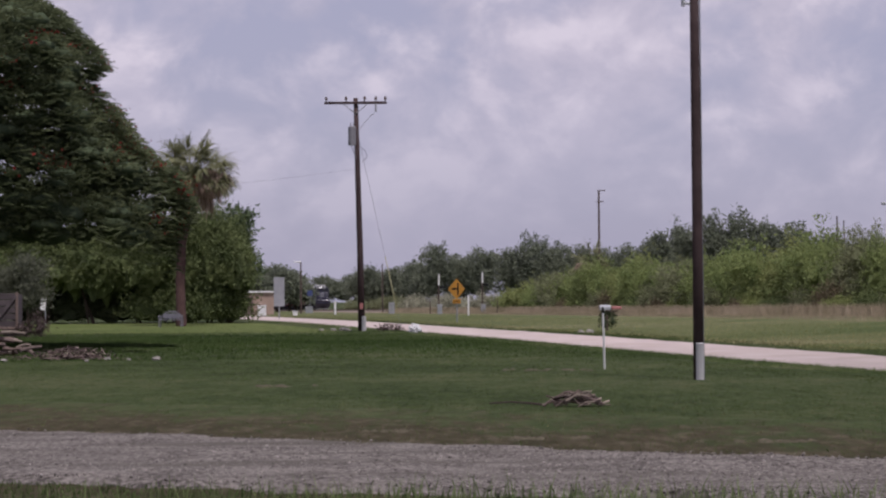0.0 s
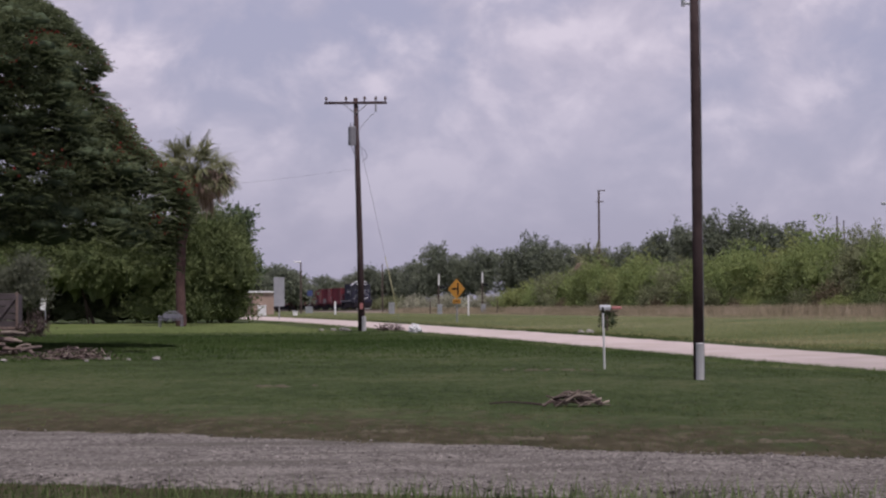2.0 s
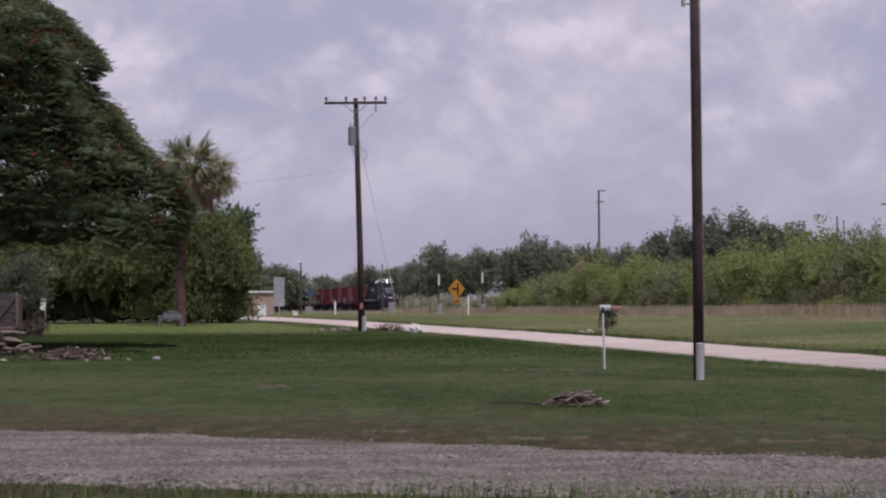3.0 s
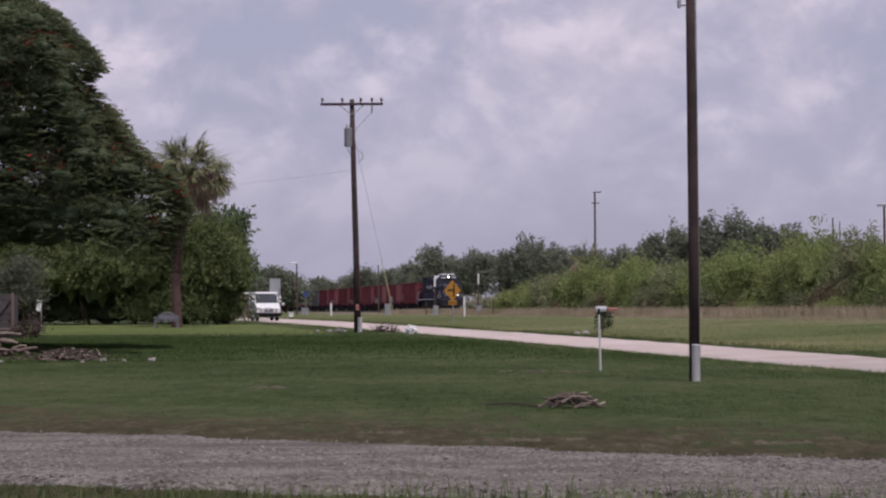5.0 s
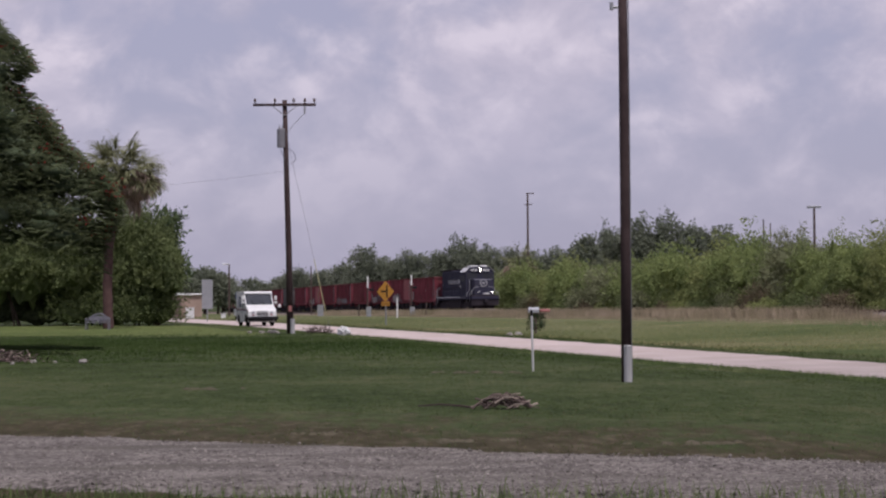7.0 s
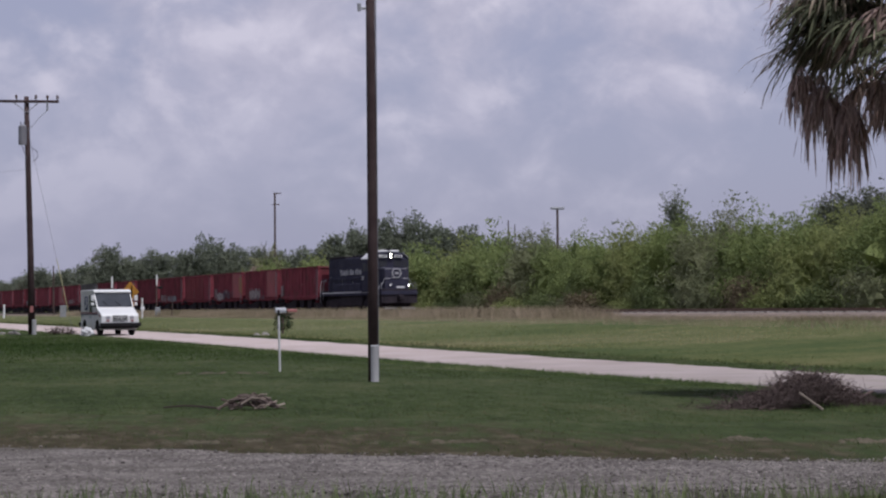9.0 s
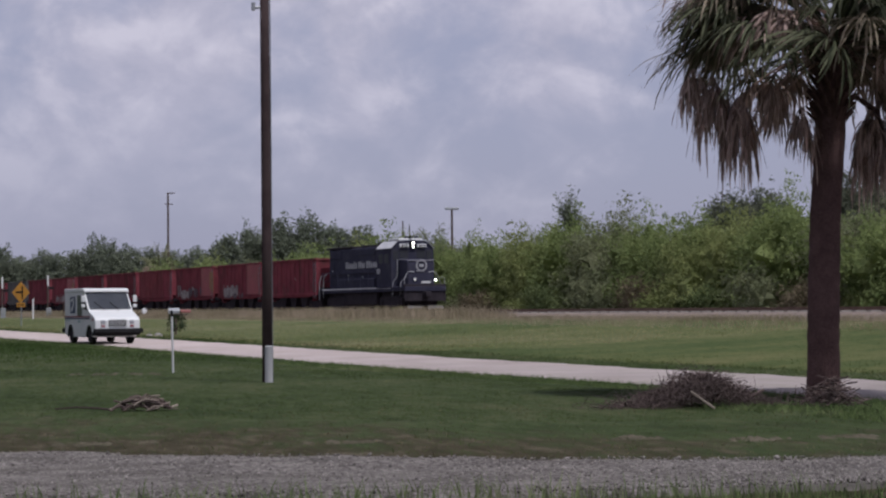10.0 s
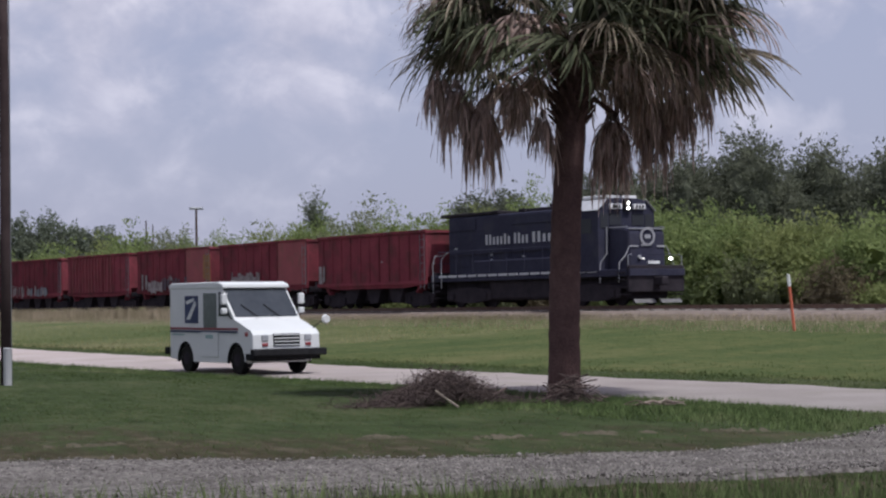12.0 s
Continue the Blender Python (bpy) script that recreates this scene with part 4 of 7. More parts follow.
    bmesh.ops.recalc_face_normals(bm, faces=bm.faces[:])
    soften(bm, 0.03, 30)
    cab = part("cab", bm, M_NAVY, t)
    for sx in (-1, 1):
        bm = bmesh.new()
        box(bm, (0, 4.12, 0), (0.66, 2.62, 0.02), 0.004)
        bmesh.ops.transform(bm, matrix=Matrix.Translation((sx * 1.29, 0, 4.225)) @ pose(0, 0, 0, 0, sx * 44.4, 0), verts=bm.verts[:])
        part("roof_slope", bm, M_LETTER, cab, "white-painted cab roof slope")
    bm = bmesh.new()
    box(bm, (0, 4.2, 4.58), (1.7, 1.6, 0.16), 0.04)
    part("air_conditioner", bm, M_WHITEPAINT, cab, "pale roof unit")
    for sx in (-1, 1):
        bm = bmesh.new()
        for y in (3.6, 4.55):
            box(bm, (sx * 1.5, y, 3.35), (0.03, 0.7, 0.6), 0.01)
        part("side_window", bm, M_CABGLASS, cab)
        bm = bmesh.new()
        box(bm, (sx * 0.6, 5.36, 3.62), (0.62, 0.03, 0.5), 0.01)
        box(bm, (sx * 1.18, 5.36, 3.55), (0.4, 0.03, 0.62), 0.01)
        part("front_window", bm, M_CABGLASS, cab)
        bm = bmesh.new()
        box(bm, (sx * 0.62, 5.42, 4.16), (0.62, 0.14, 0.22), 0.02)
        nb = part("number_board", bm, M_WHITEPAINT, cab, "white board with plain dark bars")
        bm = bmesh.new()
        for k in (-1, 0, 1):
            box(bm, (sx * 0.62 + k * 0.16, 5.495, 4.16), (0.1, 0.012, 0.14))
        part("bars", bm, M_BLACK, nb)
        bm = bmesh.new()
        for k in (-1, 0, 1):
            box(bm, (sx * 1.515, 3.2 + k * 0.2, 2.55), (0.012, 0.12, 0.32))
        part("cab_marking", bm, M_RAILPAINT, cab, "plain white bars")
    bm = bmesh.new()
    box(bm, (0, 5.40, 4.2), (0.36, 0.16, 0.46), 0.03)
    hl = part("headlight_housing", bm, M_BLACK, cab)
    for z in (4.10, 4.32):
        bm = bmesh.new()
        rod(bm, (0, 5.47, z), (0, 5.51, z), 0.06, seg=14)
        part("headlight", bm, M_HEADLIGHT, hl, "lit white headlight")
    # nose
    bm = bmesh.new()
    prism(bm, [(5.3, 1.42), (5.3, 3.32), (6.5, 3.22), (6.7, 3.05), (6.75, 1.42)], -0.95, 0.95)
    soften(bm, 0.09, 30)
    nose = part("nose", bm, M_NAVY, t)
    bm = bmesh.new()
    box(bm, (0, 6.65, 3.18), (1.86, 0.12, 0.035))
    for sx in (-1, 1):
        box(bm, (sx * 0.955, 6.0, 3.26), (0.012, 1.3, 0.05))
        box(bm, (sx * 0.7, 6.755, 2.45), (0.42, 0.012, 0.06))
    part("trim", bm, M_RAILPAINT, nose, "thin white trim line")
    bm = bmesh.new()
    for k in range(20):
        a0 = 2 * math.pi * k / 20
        box(bm, (0.34 * math.cos(a0), 6.76, 2.85 + 0.34 * math.sin(a0)), (0.11, 0.014, 0.10))
    box(bm, (0.1, 6.76, 2.5), (0.5, 0.014, 0.06))
    box(bm, (0, 6.76, 2.85), (0.3, 0.012, 0.16))
    part("nose_mark", bm, M_RAILPAINT, nose, "plain white ring mark")
    bm = bmesh.new()
    box(bm, (-0.3, 6.77, 1.78), (0.62, 0.03, 0.12))
    part("lower_marking", bm, M_WHITEPAINT, nose)
    for sx in (-1, 1):
        bm = bmesh.new()
        rod(bm, (sx * 0.72, 7.3, 1.92), (sx * 0.72, 7.42, 1.92), 0.038, seg=14)
        part("ditch_light", bm, M_HEADLIGHT if sx < 0 else M_DIMLIGHT, t, "lit white ditch light")
    # pilot, plough, steps, couplers at both ends
    for e in (1, -1):
        bm = bmesh.new()
        box(bm, (0, e * 7.5 - 0.25, 1.1), (2.9, 0.16, 1.1), 0.03)
        box(bm, (0, e * 7.75 - 0.25, 1.0), (0.34, 0.75, 0.36), 0.05)
        part("pilot", bm, M_UNDER, t)
        for sx in (-1, 1):
            bm = bmesh.new()
            for k in range(4):
                box(bm, (sx * 1.36, e * 7.1 - 0.25, 0.45 + 0.3 * k), (0.36, 0.55, 0.05), 0.01)
            part("step", bm, M_UNDER, t)
            bm = bmesh.new()
            if e > 0:
                tube(bm, [(sx * 1.12, 5.45, 3.28), (sx * 1.14, 5.45, 2.15), (sx * 1.40, 5.35, 1.8), (sx * 1.44, 5.35, 0.95)], 0.024, seg=6)
                part("handrail", bm, M_RAILPAINT, t, "white painted grab rail")
                bm = bmesh.new()
                tube(bm, [(sx * 0.96, 6.78, 2.45), (sx * 1.18, 6.75, 2.05), (sx * 1.42, 6.65, 1.75), (sx * 1.44, 6.65, 0.95)], 0.024, seg=6)
                part("handrail", bm, M_RAILPAINT, t, "white painted grab rail")
                bm = bmesh.new()
                tube(bm, [(sx * 1.40, 7.22, 0.75), (sx * 1.40, 7.22, 2.05), (sx * 1.22, 7.22, 2.1)], 0.018, seg=6)
                part("handrail", bm, M_RAILPAINT, t, "white painted grab rail")
                bm = bmesh.new()
                box(bm, (sx * 1.0, 7.345, 1.40), (0.62, 0.02, 0.07))
                part("pilot_edge", bm, M_RAILPAINT, t, "white painted edge")
                continue
            else:
                y = -7.0
                tube(bm, [(sx * 1.48, y, 0.9), (sx * 1.48, y, 2.2), (sx * 1.42, y + 0.25, 2.5), (sx * 1.3, y + 0.3, 2.55)], 0.022, seg=6)
                part("handrail", bm, M_RAILPAINT, t, "white painted grab rail")
                bm = bmesh.new()
                tube(bm, [(sx * 1.48, -7.75, 0.7), (sx * 1.48, -7.75, 2.0), (sx * 1.35, -7.75, 2.45), (sx * 0.95, -7.75, 2.45)], 0.022, seg=6)
            part("handrail", bm, M_RAILPAINT, t, "white painted grab rail")
        bm = bmesh.new()
        tube(bm, [(-1.2, e * 7.5 - 0.25, 2.05), (-0.5, e * 7.5 - 0.25, 2.1), (0.5, e * 7.5 - 0.25, 2.1), (1.2, e * 7.5 - 0.25, 2.05)], 0.016, seg=6)
        part("end_rail", bm, M_NAVY, t)
    for sx in (-1, 1):
        bm = bmesh.new()
        prism(bm, [(7.3, 0.1), (7.3, 0.26), (7.34, 0.26), (7.46, 0.1)], sx * 0.14, sx * 1.22)
        part("plough", bm, M_PLOUGH, t, "dull grey plough blade")
    bm = bmesh.new()
    rod(bm, (0.45, 6.76, 2.0), (0.45, 6.82, 2.0), 0.10, 0.08, seg=12)
    part("bell_plate", bm, M_RAILPAINT, nose)
    for sx in (-1, 1):
        bm = bmesh.new()
        for y in np.arange(-7.2, 2.6, 1.4):
            rod(bm, (sx * 1.42, y, 1.6), (sx * 1.42, y, 2.6), 0.02, seg=5)
        rod(bm, (sx * 1.42, -7.4, 2.6), (sx * 1.42, 2.8, 2.6), 0.02, seg=5)
        part("side_rail", bm, M_NAVY, t)
    for y in (-5.0, 4.6):
        bogie(t, y)
    bm = bmesh.new()
    for x, y in ((-0.5, 4.9), (0.2, 4.95), (0.0, 5.1)):
        bm = bmesh.new()
        rod(bm, (x, y - 0.4, 4.7), (x, y, 4.72), 0.05, 0.1, seg=8)
        part("horn", bm, M_BLACK, cab)
    return t


def spray_mark(car, y0, y1, z0, z1, mat, seed, x=1.545, solid=0.8):
    """A patch of faded spray paint: ragged upright strokes that run into each other."""
    rng = random.Random(seed)
    bm = bmesh.new()
    y = y0
    while y < y1:
        w = rng.uniform(0.12, 0.34)
        lo, hi = z0 + rng.uniform(0, 0.22) * (z1 - z0), z1 - rng.uniform(0, 0.3) * (z1 - z0)
        if rng.random() < solid:
            prism(bm, [(y, lo), (y + rng.uniform(-0.05, 0.1), hi), (y + w, hi + rng.uniform(-0.1, 0.08)), (y + w + rng.uniform(-0.05, 0.06), lo + rng.uniform(-0.06, 0.1))], x, x + 0.006)
        y += w * rng.uniform(0.85, 1.0 if solid > 0.7 else 1.8)
    tagged(part("graffiti", bm, mat, car, "faded spray-painted patch"), kind="stuff")


def hopper_marks(car, i):
    """What sets single cars apart: spray paint low on the side, a brighter red end, pale ribs."""
    if i in (1, 2, 6, 10):
        bm = bmesh.new()
        box(bm, (1.50, 3.72, 2.47), (0.02, 3.2, 2.28))
        panel = part("end_panel", bm, M_HOPPER_BRIGHT, car, "brighter red end panel")
        if i != 1:
            spray_mark(car, 4.5, 5.25, 1.5, 3.3, M_RUSTYELLOW, i, 1.512, 0.9)
    if i == 3:
        for k in range(13):
            bm = bmesh.new()
            box(bm, (1.505, -4.3 + k * 0.56, 2.42), (0.05, 0.11, 2.3))
            part("side_rib", bm, M_HOPPER_BRIGHT, car, "paler red rib")
    runs = {1: ((-3.7, -0.2, 1.1, 2.15, M_GRAFFITI, 1.0), (-3.4, 1.2, 1.0, 1.5, M_SPRAY_DARK, 0.5)), 2: ((-3.6, -1.4, 1.05, 2.0, M_GRAFFITI, 1.0), (-1.4, 2.0, 1.2, 2.15, M_SPRAY_DARK, 0.7), (-1.2, 1.9, 1.75, 2.2, M_GRAFFITI, 0.55), (-4.4, -3.7, 1.1, 2.3, M_GRAFFITI, 0.5)),
            4: ((-4.8, -1.2, 1.05, 2.0, M_GRAFFITI, 0.45), (-1.4, 2.8, 1.05, 1.8, M_SPRAY_BLUE, 0.8), (-1.2, 2.6, 1.1, 1.9, M_GRAFFITI, 0.4)), 0: ((-5.2, -4.6, 1.1, 2.4, M_GRAFFITI, 0.35), (1.3, 1.4, 2.2, 2.4, M_GRAFFITI, 1.0)),
            6: ((-3.0, 1.0, 1.1, 2.0, M_GRAFFITI, 0.8),), 9: ((-2.0, 2.4, 1.1, 1.9, M_GRAFFITI, 0.6),), 12: ((-3.0, 0.4, 1.1, 2.0, M_SPRAY_BLUE, 0.7),)}
    for k, (y0, y1, z0, z1, mat, solid) in enumerate(runs.get(i, ())):
        spray_mark(car, y0, y1, z0, z1, mat, 40 * i + k, 1.545 + 0.008 * k, solid)


def build_hopper(dark=False):
    paint = M_HOPPER_DARK if dark else M_HOPPER
    t = thing("hopper_car", "grimy black open hopper car coupled in the train" if dark else "rust-red open-top hopper car with ribbed sides and faded graffiti", "rail car")
    L = 5.38
    bm = bmesh.new()
    # sides with real thickness, sloped hopper ends inside
    for sx in (-1, 1):
        prism(bm, [(-L, 1.12), (-L, 3.72), (L, 3.72), (L, 1.12), (3.2, 0.98), (-3.2, 0.98)], sx * 1.42 - 0.04, sx * 1.42 + 0.04)
    for e in (-1, 1):
        prism(bm, [(e * L, 3.72), (e * (L - 0.06), 3.72), (e * (L - 0.06), 2.3), (e * 4.3, 0.75), (e * 4.4, 0.72), (e * L, 1.5)], -1.38, 1.38)
    box(bm, (0, 0, 3.35), (2.76, 2 * L - 0.2, 0.1))
    part("hopper_body", bm, paint, t)
    bm = bmesh.new()
    for sx in (-1, 1):
        box(bm, (sx * 1.47, 0, 3.68), (0.12, 2 * L + 0.06, 0.14), 0.01)
        box(bm, (sx * 1.47, 0, 1.22), (0.12, 2 * L + 0.06, 0.16), 0.01)
    for e in (-1, 1):
        box(bm, (0, e * (L - 0.02), 3.66), (2.9, 0.14, 0.14), 0.01)
    part("top_chord", bm, paint, t)
    for sx in (-1, 1):
        for k in range(11):
            bm = bmesh.new()
            box(bm, (sx * 1.475, -L + 0.55 + k * (2 * L - 1.1) / 10, 2.44), (0.035, 0.09, 2.3))
            part("side_rib", bm, paint, t)
        bm = bmesh.new()
        for z in np.arange(1.0, 3.5, 0.38):
            rod(bm, (sx * 1.52, L - 0.45, z), (sx * 1.52, L - 0.05, z), 0.014, seg=4)
        for y in (L - 0.45, L - 0.05):
            rod(bm, (sx * 1.52, y, 0.9), (sx * 1.52, y, 3.5), 0.016, seg=4)
        part("ladder", bm, M_DULLGREY, t, "dull grey ladder")
    bm = bmesh.new()
    box(bm, (0, 0, 1.0), (0.5, 11.4, 0.28), 0.02)
    # This added block closes the shadowed gap below the car
    box(bm, (0, 0, 0.68), (1.5, 9.6, 0.62), 0.04)
    for y in (-2.2, 0.0, 2.2):
        prism(bm, [(y - 0.8, 1.05), (y - 0.35, 0.26), (y + 0.35, 0.26), (y + 0.8, 1.05)], -1.25, 1.25)
    for e in (-1, 1):
        box(bm, (0, e * 5.4, 1.05), (2.7, 0.18, 0.3), 0.02)
        box(bm, (0, e * 5.75, 0.9), (0.26, 0.5, 0.26), 0.03)
        for x in (-0.9, 0.9):
            rod(bm, (x, e * 5.35, 1.1), (x, e * 5.13, 3.0), 0.05, seg=5)
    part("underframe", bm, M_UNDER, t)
    for y in (-4.1, 4.1):
        bogie(t, y, 1.68, 0.42, 1.0)
    return t


loco = build_locomotive()
truck = build_mail_truck()
CARS = []
red_car, dark_car = build_hopper(), build_hopper(True)
for i in range(16):
    c = (dark_car if i == 8 else red_car) if i in (0, 8) else copy_thing(red_car, Matrix())
    tagged(c, group="cars of the train")
    CARS.append(c)
for i, c in enumerate(CARS):
    hopper_marks(c, i)


# ---- poles, wires and signs ----
def build_tall_pole():
    t = thing("utility_pole", "tall dark creosoted utility pole with a grey conduit at its foot", "utility pole", on_ground(5.15, 38.25))
    bm = bmesh.new()
    tube(bm, [(0, 0, -0.3), (0.0, 0, 3.0), (-0.01, 0, 6.5), (-0.02, 0, 9.4)], 0.108, 0.088, 16)
    part("pole", bm, M_POLE, t, smooth=True)
    bm = bmesh.new()
    rod(bm, (0.012, -0.12, -0.05), (0.012, -0.12, 0.72), 0.082, seg=14)
    part("conduit_cover", bm, M_PVC, t, "pale grey plastic conduit cover")
    bm = bmesh.new()
    rod(bm, (0.012, -0.12, 0.72), (0.012, -0.12, 0.745), 0.089, 0.07, seg=14)
    part("cap", bm, M_PVC, t)
    bm = bmesh.new()
    rod(bm, (0.105, -0.03, 0.0), (0.09, -0.03, 9.0), 0.012, seg=5)
    part("ground_wire", bm, M_WIRE, t)
    bm = bmesh.new()
    box(bm, (-0.16, 0, 7.62), (0.2, 0.05, 0.05), 0.01)
    rod(bm, (-0.24, 0, 7.56), (-0.24, 0, 7.72), 0.04, seg=8)
    part("wire_bracket", bm, M_GREYMETAL, t)
    bm = bmesh.new()
    for k in range(-3, 4):
        rod(bm, (0, 0, 9.1), (0, 0, 9.16), 0.1, seg=10)
    part("band", bm, M_GREYMETAL, t)
    return t


def build_arm_pole():
    t = thing("utility_pole", "wooden utility pole with crossarm, insulators and grey transformer", "utility pole", on_ground(-4.1, 95.4))
    bm = bmesh.new()
    tube(bm, [(0, 0, -0.3), (-0.06, 0, 4.0), (-0.16, 0, 8.0), (-0.24, 0, 11.75)], 0.175, 0.115, 14)
    part("pole", bm, M_POLE, t, smooth=True)
    bm = bmesh.new()
    box(bm, (-0.24, -0.14, 11.5), (3.15, 0.1, 0.13), 0.01)
    arm = part("crossarm", bm, M_POLE, t, "dark timber crossarm")
    for x in (-1.72, -0.72, 0.22, 0.78, 1.26):
        bm = bmesh.new()
        rod(bm, (x, -0.14, 11.56), (x, -0.14, 11.66), 0.03, seg=6)
        rod(bm, (x, -0.14, 11.66), (x, -0.14, 11.82), 0.075, 0.05, seg=10)
        part("insulator", bm, M_POLE_FAR, arm, "dark glazed insulator")
    for sx in (-1, 1):
        bm = bmesh.new()
        rod(bm, (-0.24, -0.14, 10.95), (-0.24 + sx * 0.62, -0.16, 11.45), 0.022, seg=5)
        part("arm_brace", bm, M_GREYMETAL, arm)
    bm = bmesh.new()
    rod(bm, (0.78, -0.2, 11.45), (0.78, -0.2, 11.05), 0.05, seg=8)
    tube(bm, [(0.78, -0.2, 11.05), (0.6, -0.2, 10.9), (0.3, -0.2, 10.6), (-0.1, -0.2, 10.1)], 0.012, seg=4)
    part("fuse_cutout", bm, M_GREYMETAL, t)
    bm = bmesh.new()
    rod(bm, (-0.42, -0.2, 9.35), (-0.42, -0.2, 10.25), 0.2, seg=16)
    rod(bm, (-0.42, -0.2, 10.25), (-0.42, -0.2, 10.33), 0.2, 0.12, seg=16)
    for x in (-0.5, -0.34):
        rod(bm, (x, -0.2, 10.3), (x, -0.2, 10.48), 0.03, seg=6)
    part("transformer", bm, M_DULLGREY, t, "grey transformer can")
    bm = bmesh.new()
    tube(bm, [(-0.05, -0.2, 9.3), (0.25, -0.25, 9.05), (0.32, -0.2, 8.75), (0.05, -0.2, 8.5)], 0.015, seg=4)
    tube(bm, [(-0.45, -0.2, 9.3), (-0.35, -0.25, 9.0), (-0.2, -0.2, 8.7)], 0.015, seg=4)
    part("service_loop", bm, M_WIRE, t)
    bm = bmesh.new()
    rod(bm, (0.12, -0.2, -0.1), (0.12, -0.2, 0.75), 0.11, 0.11, seg=12)
    part("conduit_cover", bm, M_PVC, t, "pale grey conduit cover")
    bm = bmesh.new()
    box(bm, (0.0, -0.17, 1.25), (0.16, 0.04, 0.3), 0.01)
    part("pole_tag", bm, M_PINKRED, t, "faded red pole tag")
    # guy wire with its yellow guard
    g = Vector((2.1, -3.5, 0.0))
    top = Vector((-0.2, -0.1, 10.2))
    bm = bmesh.new()
    rod(bm, g, top, 0.008, seg=5)
    wire = part("guy_wire", bm, M_WIRE, t, "thin stay wire")
    bm = bmesh.new()
    rod(bm, g + (top - g) * 0.09, g + (top - g) * 0.36, 0.019, seg=8)
    part("guy_guard", bm, M_YELLOWPALE, wire, "pale yellow plastic guard")
    return t


def wire_between(a, b, sag, r=0.009):
    t = thing("overhead_wire", "thin dark overhead wire hung between poles", "wire", group="overhead wires")
    bm = bmesh.new()
    a, b = Vector(a), Vector(b)
    tube(bm, [a.lerp(b, k / 14) - Vector((0, 0, sag * 4 * (k / 14) * (1 - k / 14))) for k in range(15)], r, seg=4)
    part("strand", bm, M_WIRE, t)


def lamp_pole(bearing, dist, top, r, head, label):
    x, y = dist * math.sin(radians(bearing)), dist * math.cos(radians(bearing))
    t = thing("distant_pole", label, "pole", on_ground(x, y))
    h = top - gz(x, y)
    bm = bmesh.new()
    rod(bm, (0, 0, -0.3), (0, 0, h), r, r * 0.75, 8)
    part("shaft", bm, M_POLE_FAR, t)
    if head == "arm":
        bm = bmesh.new()
        box(bm, (0.3, 0, h - 0.05), (0.9, 0.12, 0.12), 0.02)
        box(bm, (0.1, 0, h - 1.3), (0.9, 0.1, 0.1), 0.02)
        part("arm", bm, M_POLE_FAR, t)
    elif head == "tee":
        bm = bmesh.new()
        box(bm, (0, 0, h), (1.4, 0.2, 0.25), 0.04)
        part("lamp_head", bm, M_GREYMETAL, t)
    elif head == "lamp":
        bm = bmesh.new()
        box(bm, (-0.35, 0, h), (0.8, 0.18, 0.14), 0.04)
        part("lamp_head", bm, M_WHITEPAINT, t)
    return t


def build_warning_sign():
    x, y = 0.85, 118.6
    t = thing("warning_sign", "yellow diamond side-road warning sign on a thin post", "road sign", on_ground(x, y, 0, -36))
    bm = bmesh.new()
    box(bm, (0, 0.04, 1.2), (0.07, 0.05, 3.0), 0.01)
    part("post", bm, M_GREYMETAL, t)
    bm = bmesh.new()
    box(bm, (0, 0, 0), (0.92, 0.02, 0.92), 0.0, pose(0, 0, 0, 0, 45, 0))
    bmesh.ops.translate(bm, vec=(0, 0, 2.12), verts=bm.verts[:])
    face = part("sign_face", bm, M_YELLOW, t, "yellow diamond plate")
    bm = bmesh.new()
    box(bm, (0.12, -0.016, 2.12), (0.1, 0.008, 0.78))
    box(bm, (-0.14, -0.016, 2.14), (0.44, 0.008, 0.1))
    part("symbol", bm, M_BLACK, face, "black side-road symbol")
    bm = bmesh.new()
    box(bm, (0, 0, 1.36), (0.62, 0.02, 0.28), 0.01)
    pl = part("sub_plate", bm, M_YELLOW, t, "yellow plate under the diamond")
    bm = bmesh.new()
    for k in (-1, 0, 1):
        box(bm, (k * 0.17, -0.014, 1.36), (0.12, 0.006, 0.07))
    part("bars", bm, M_BLACK, pl)


def marker_post(name, x, y, h, w, mat, label, lean=0.0, cap=None):
    t = thing(name, label, "post", on_ground(x, y, 0, 0))
    bm = bmesh.new()
    rod(bm, (0, 0, -0.15), (lean, 0, h), w, w * 0.95, 10)
    part("shaft", bm, mat, t)
    if cap:
        bm = bmesh.new()
        rod(bm, (lean * (1 - cap[1] / h), 0, h - cap[1]), (lean * 1.01, 0, h + 0.01), w * 1.12, w * 1.12, 10)
        part("top", bm, cap[0], t)
    return t


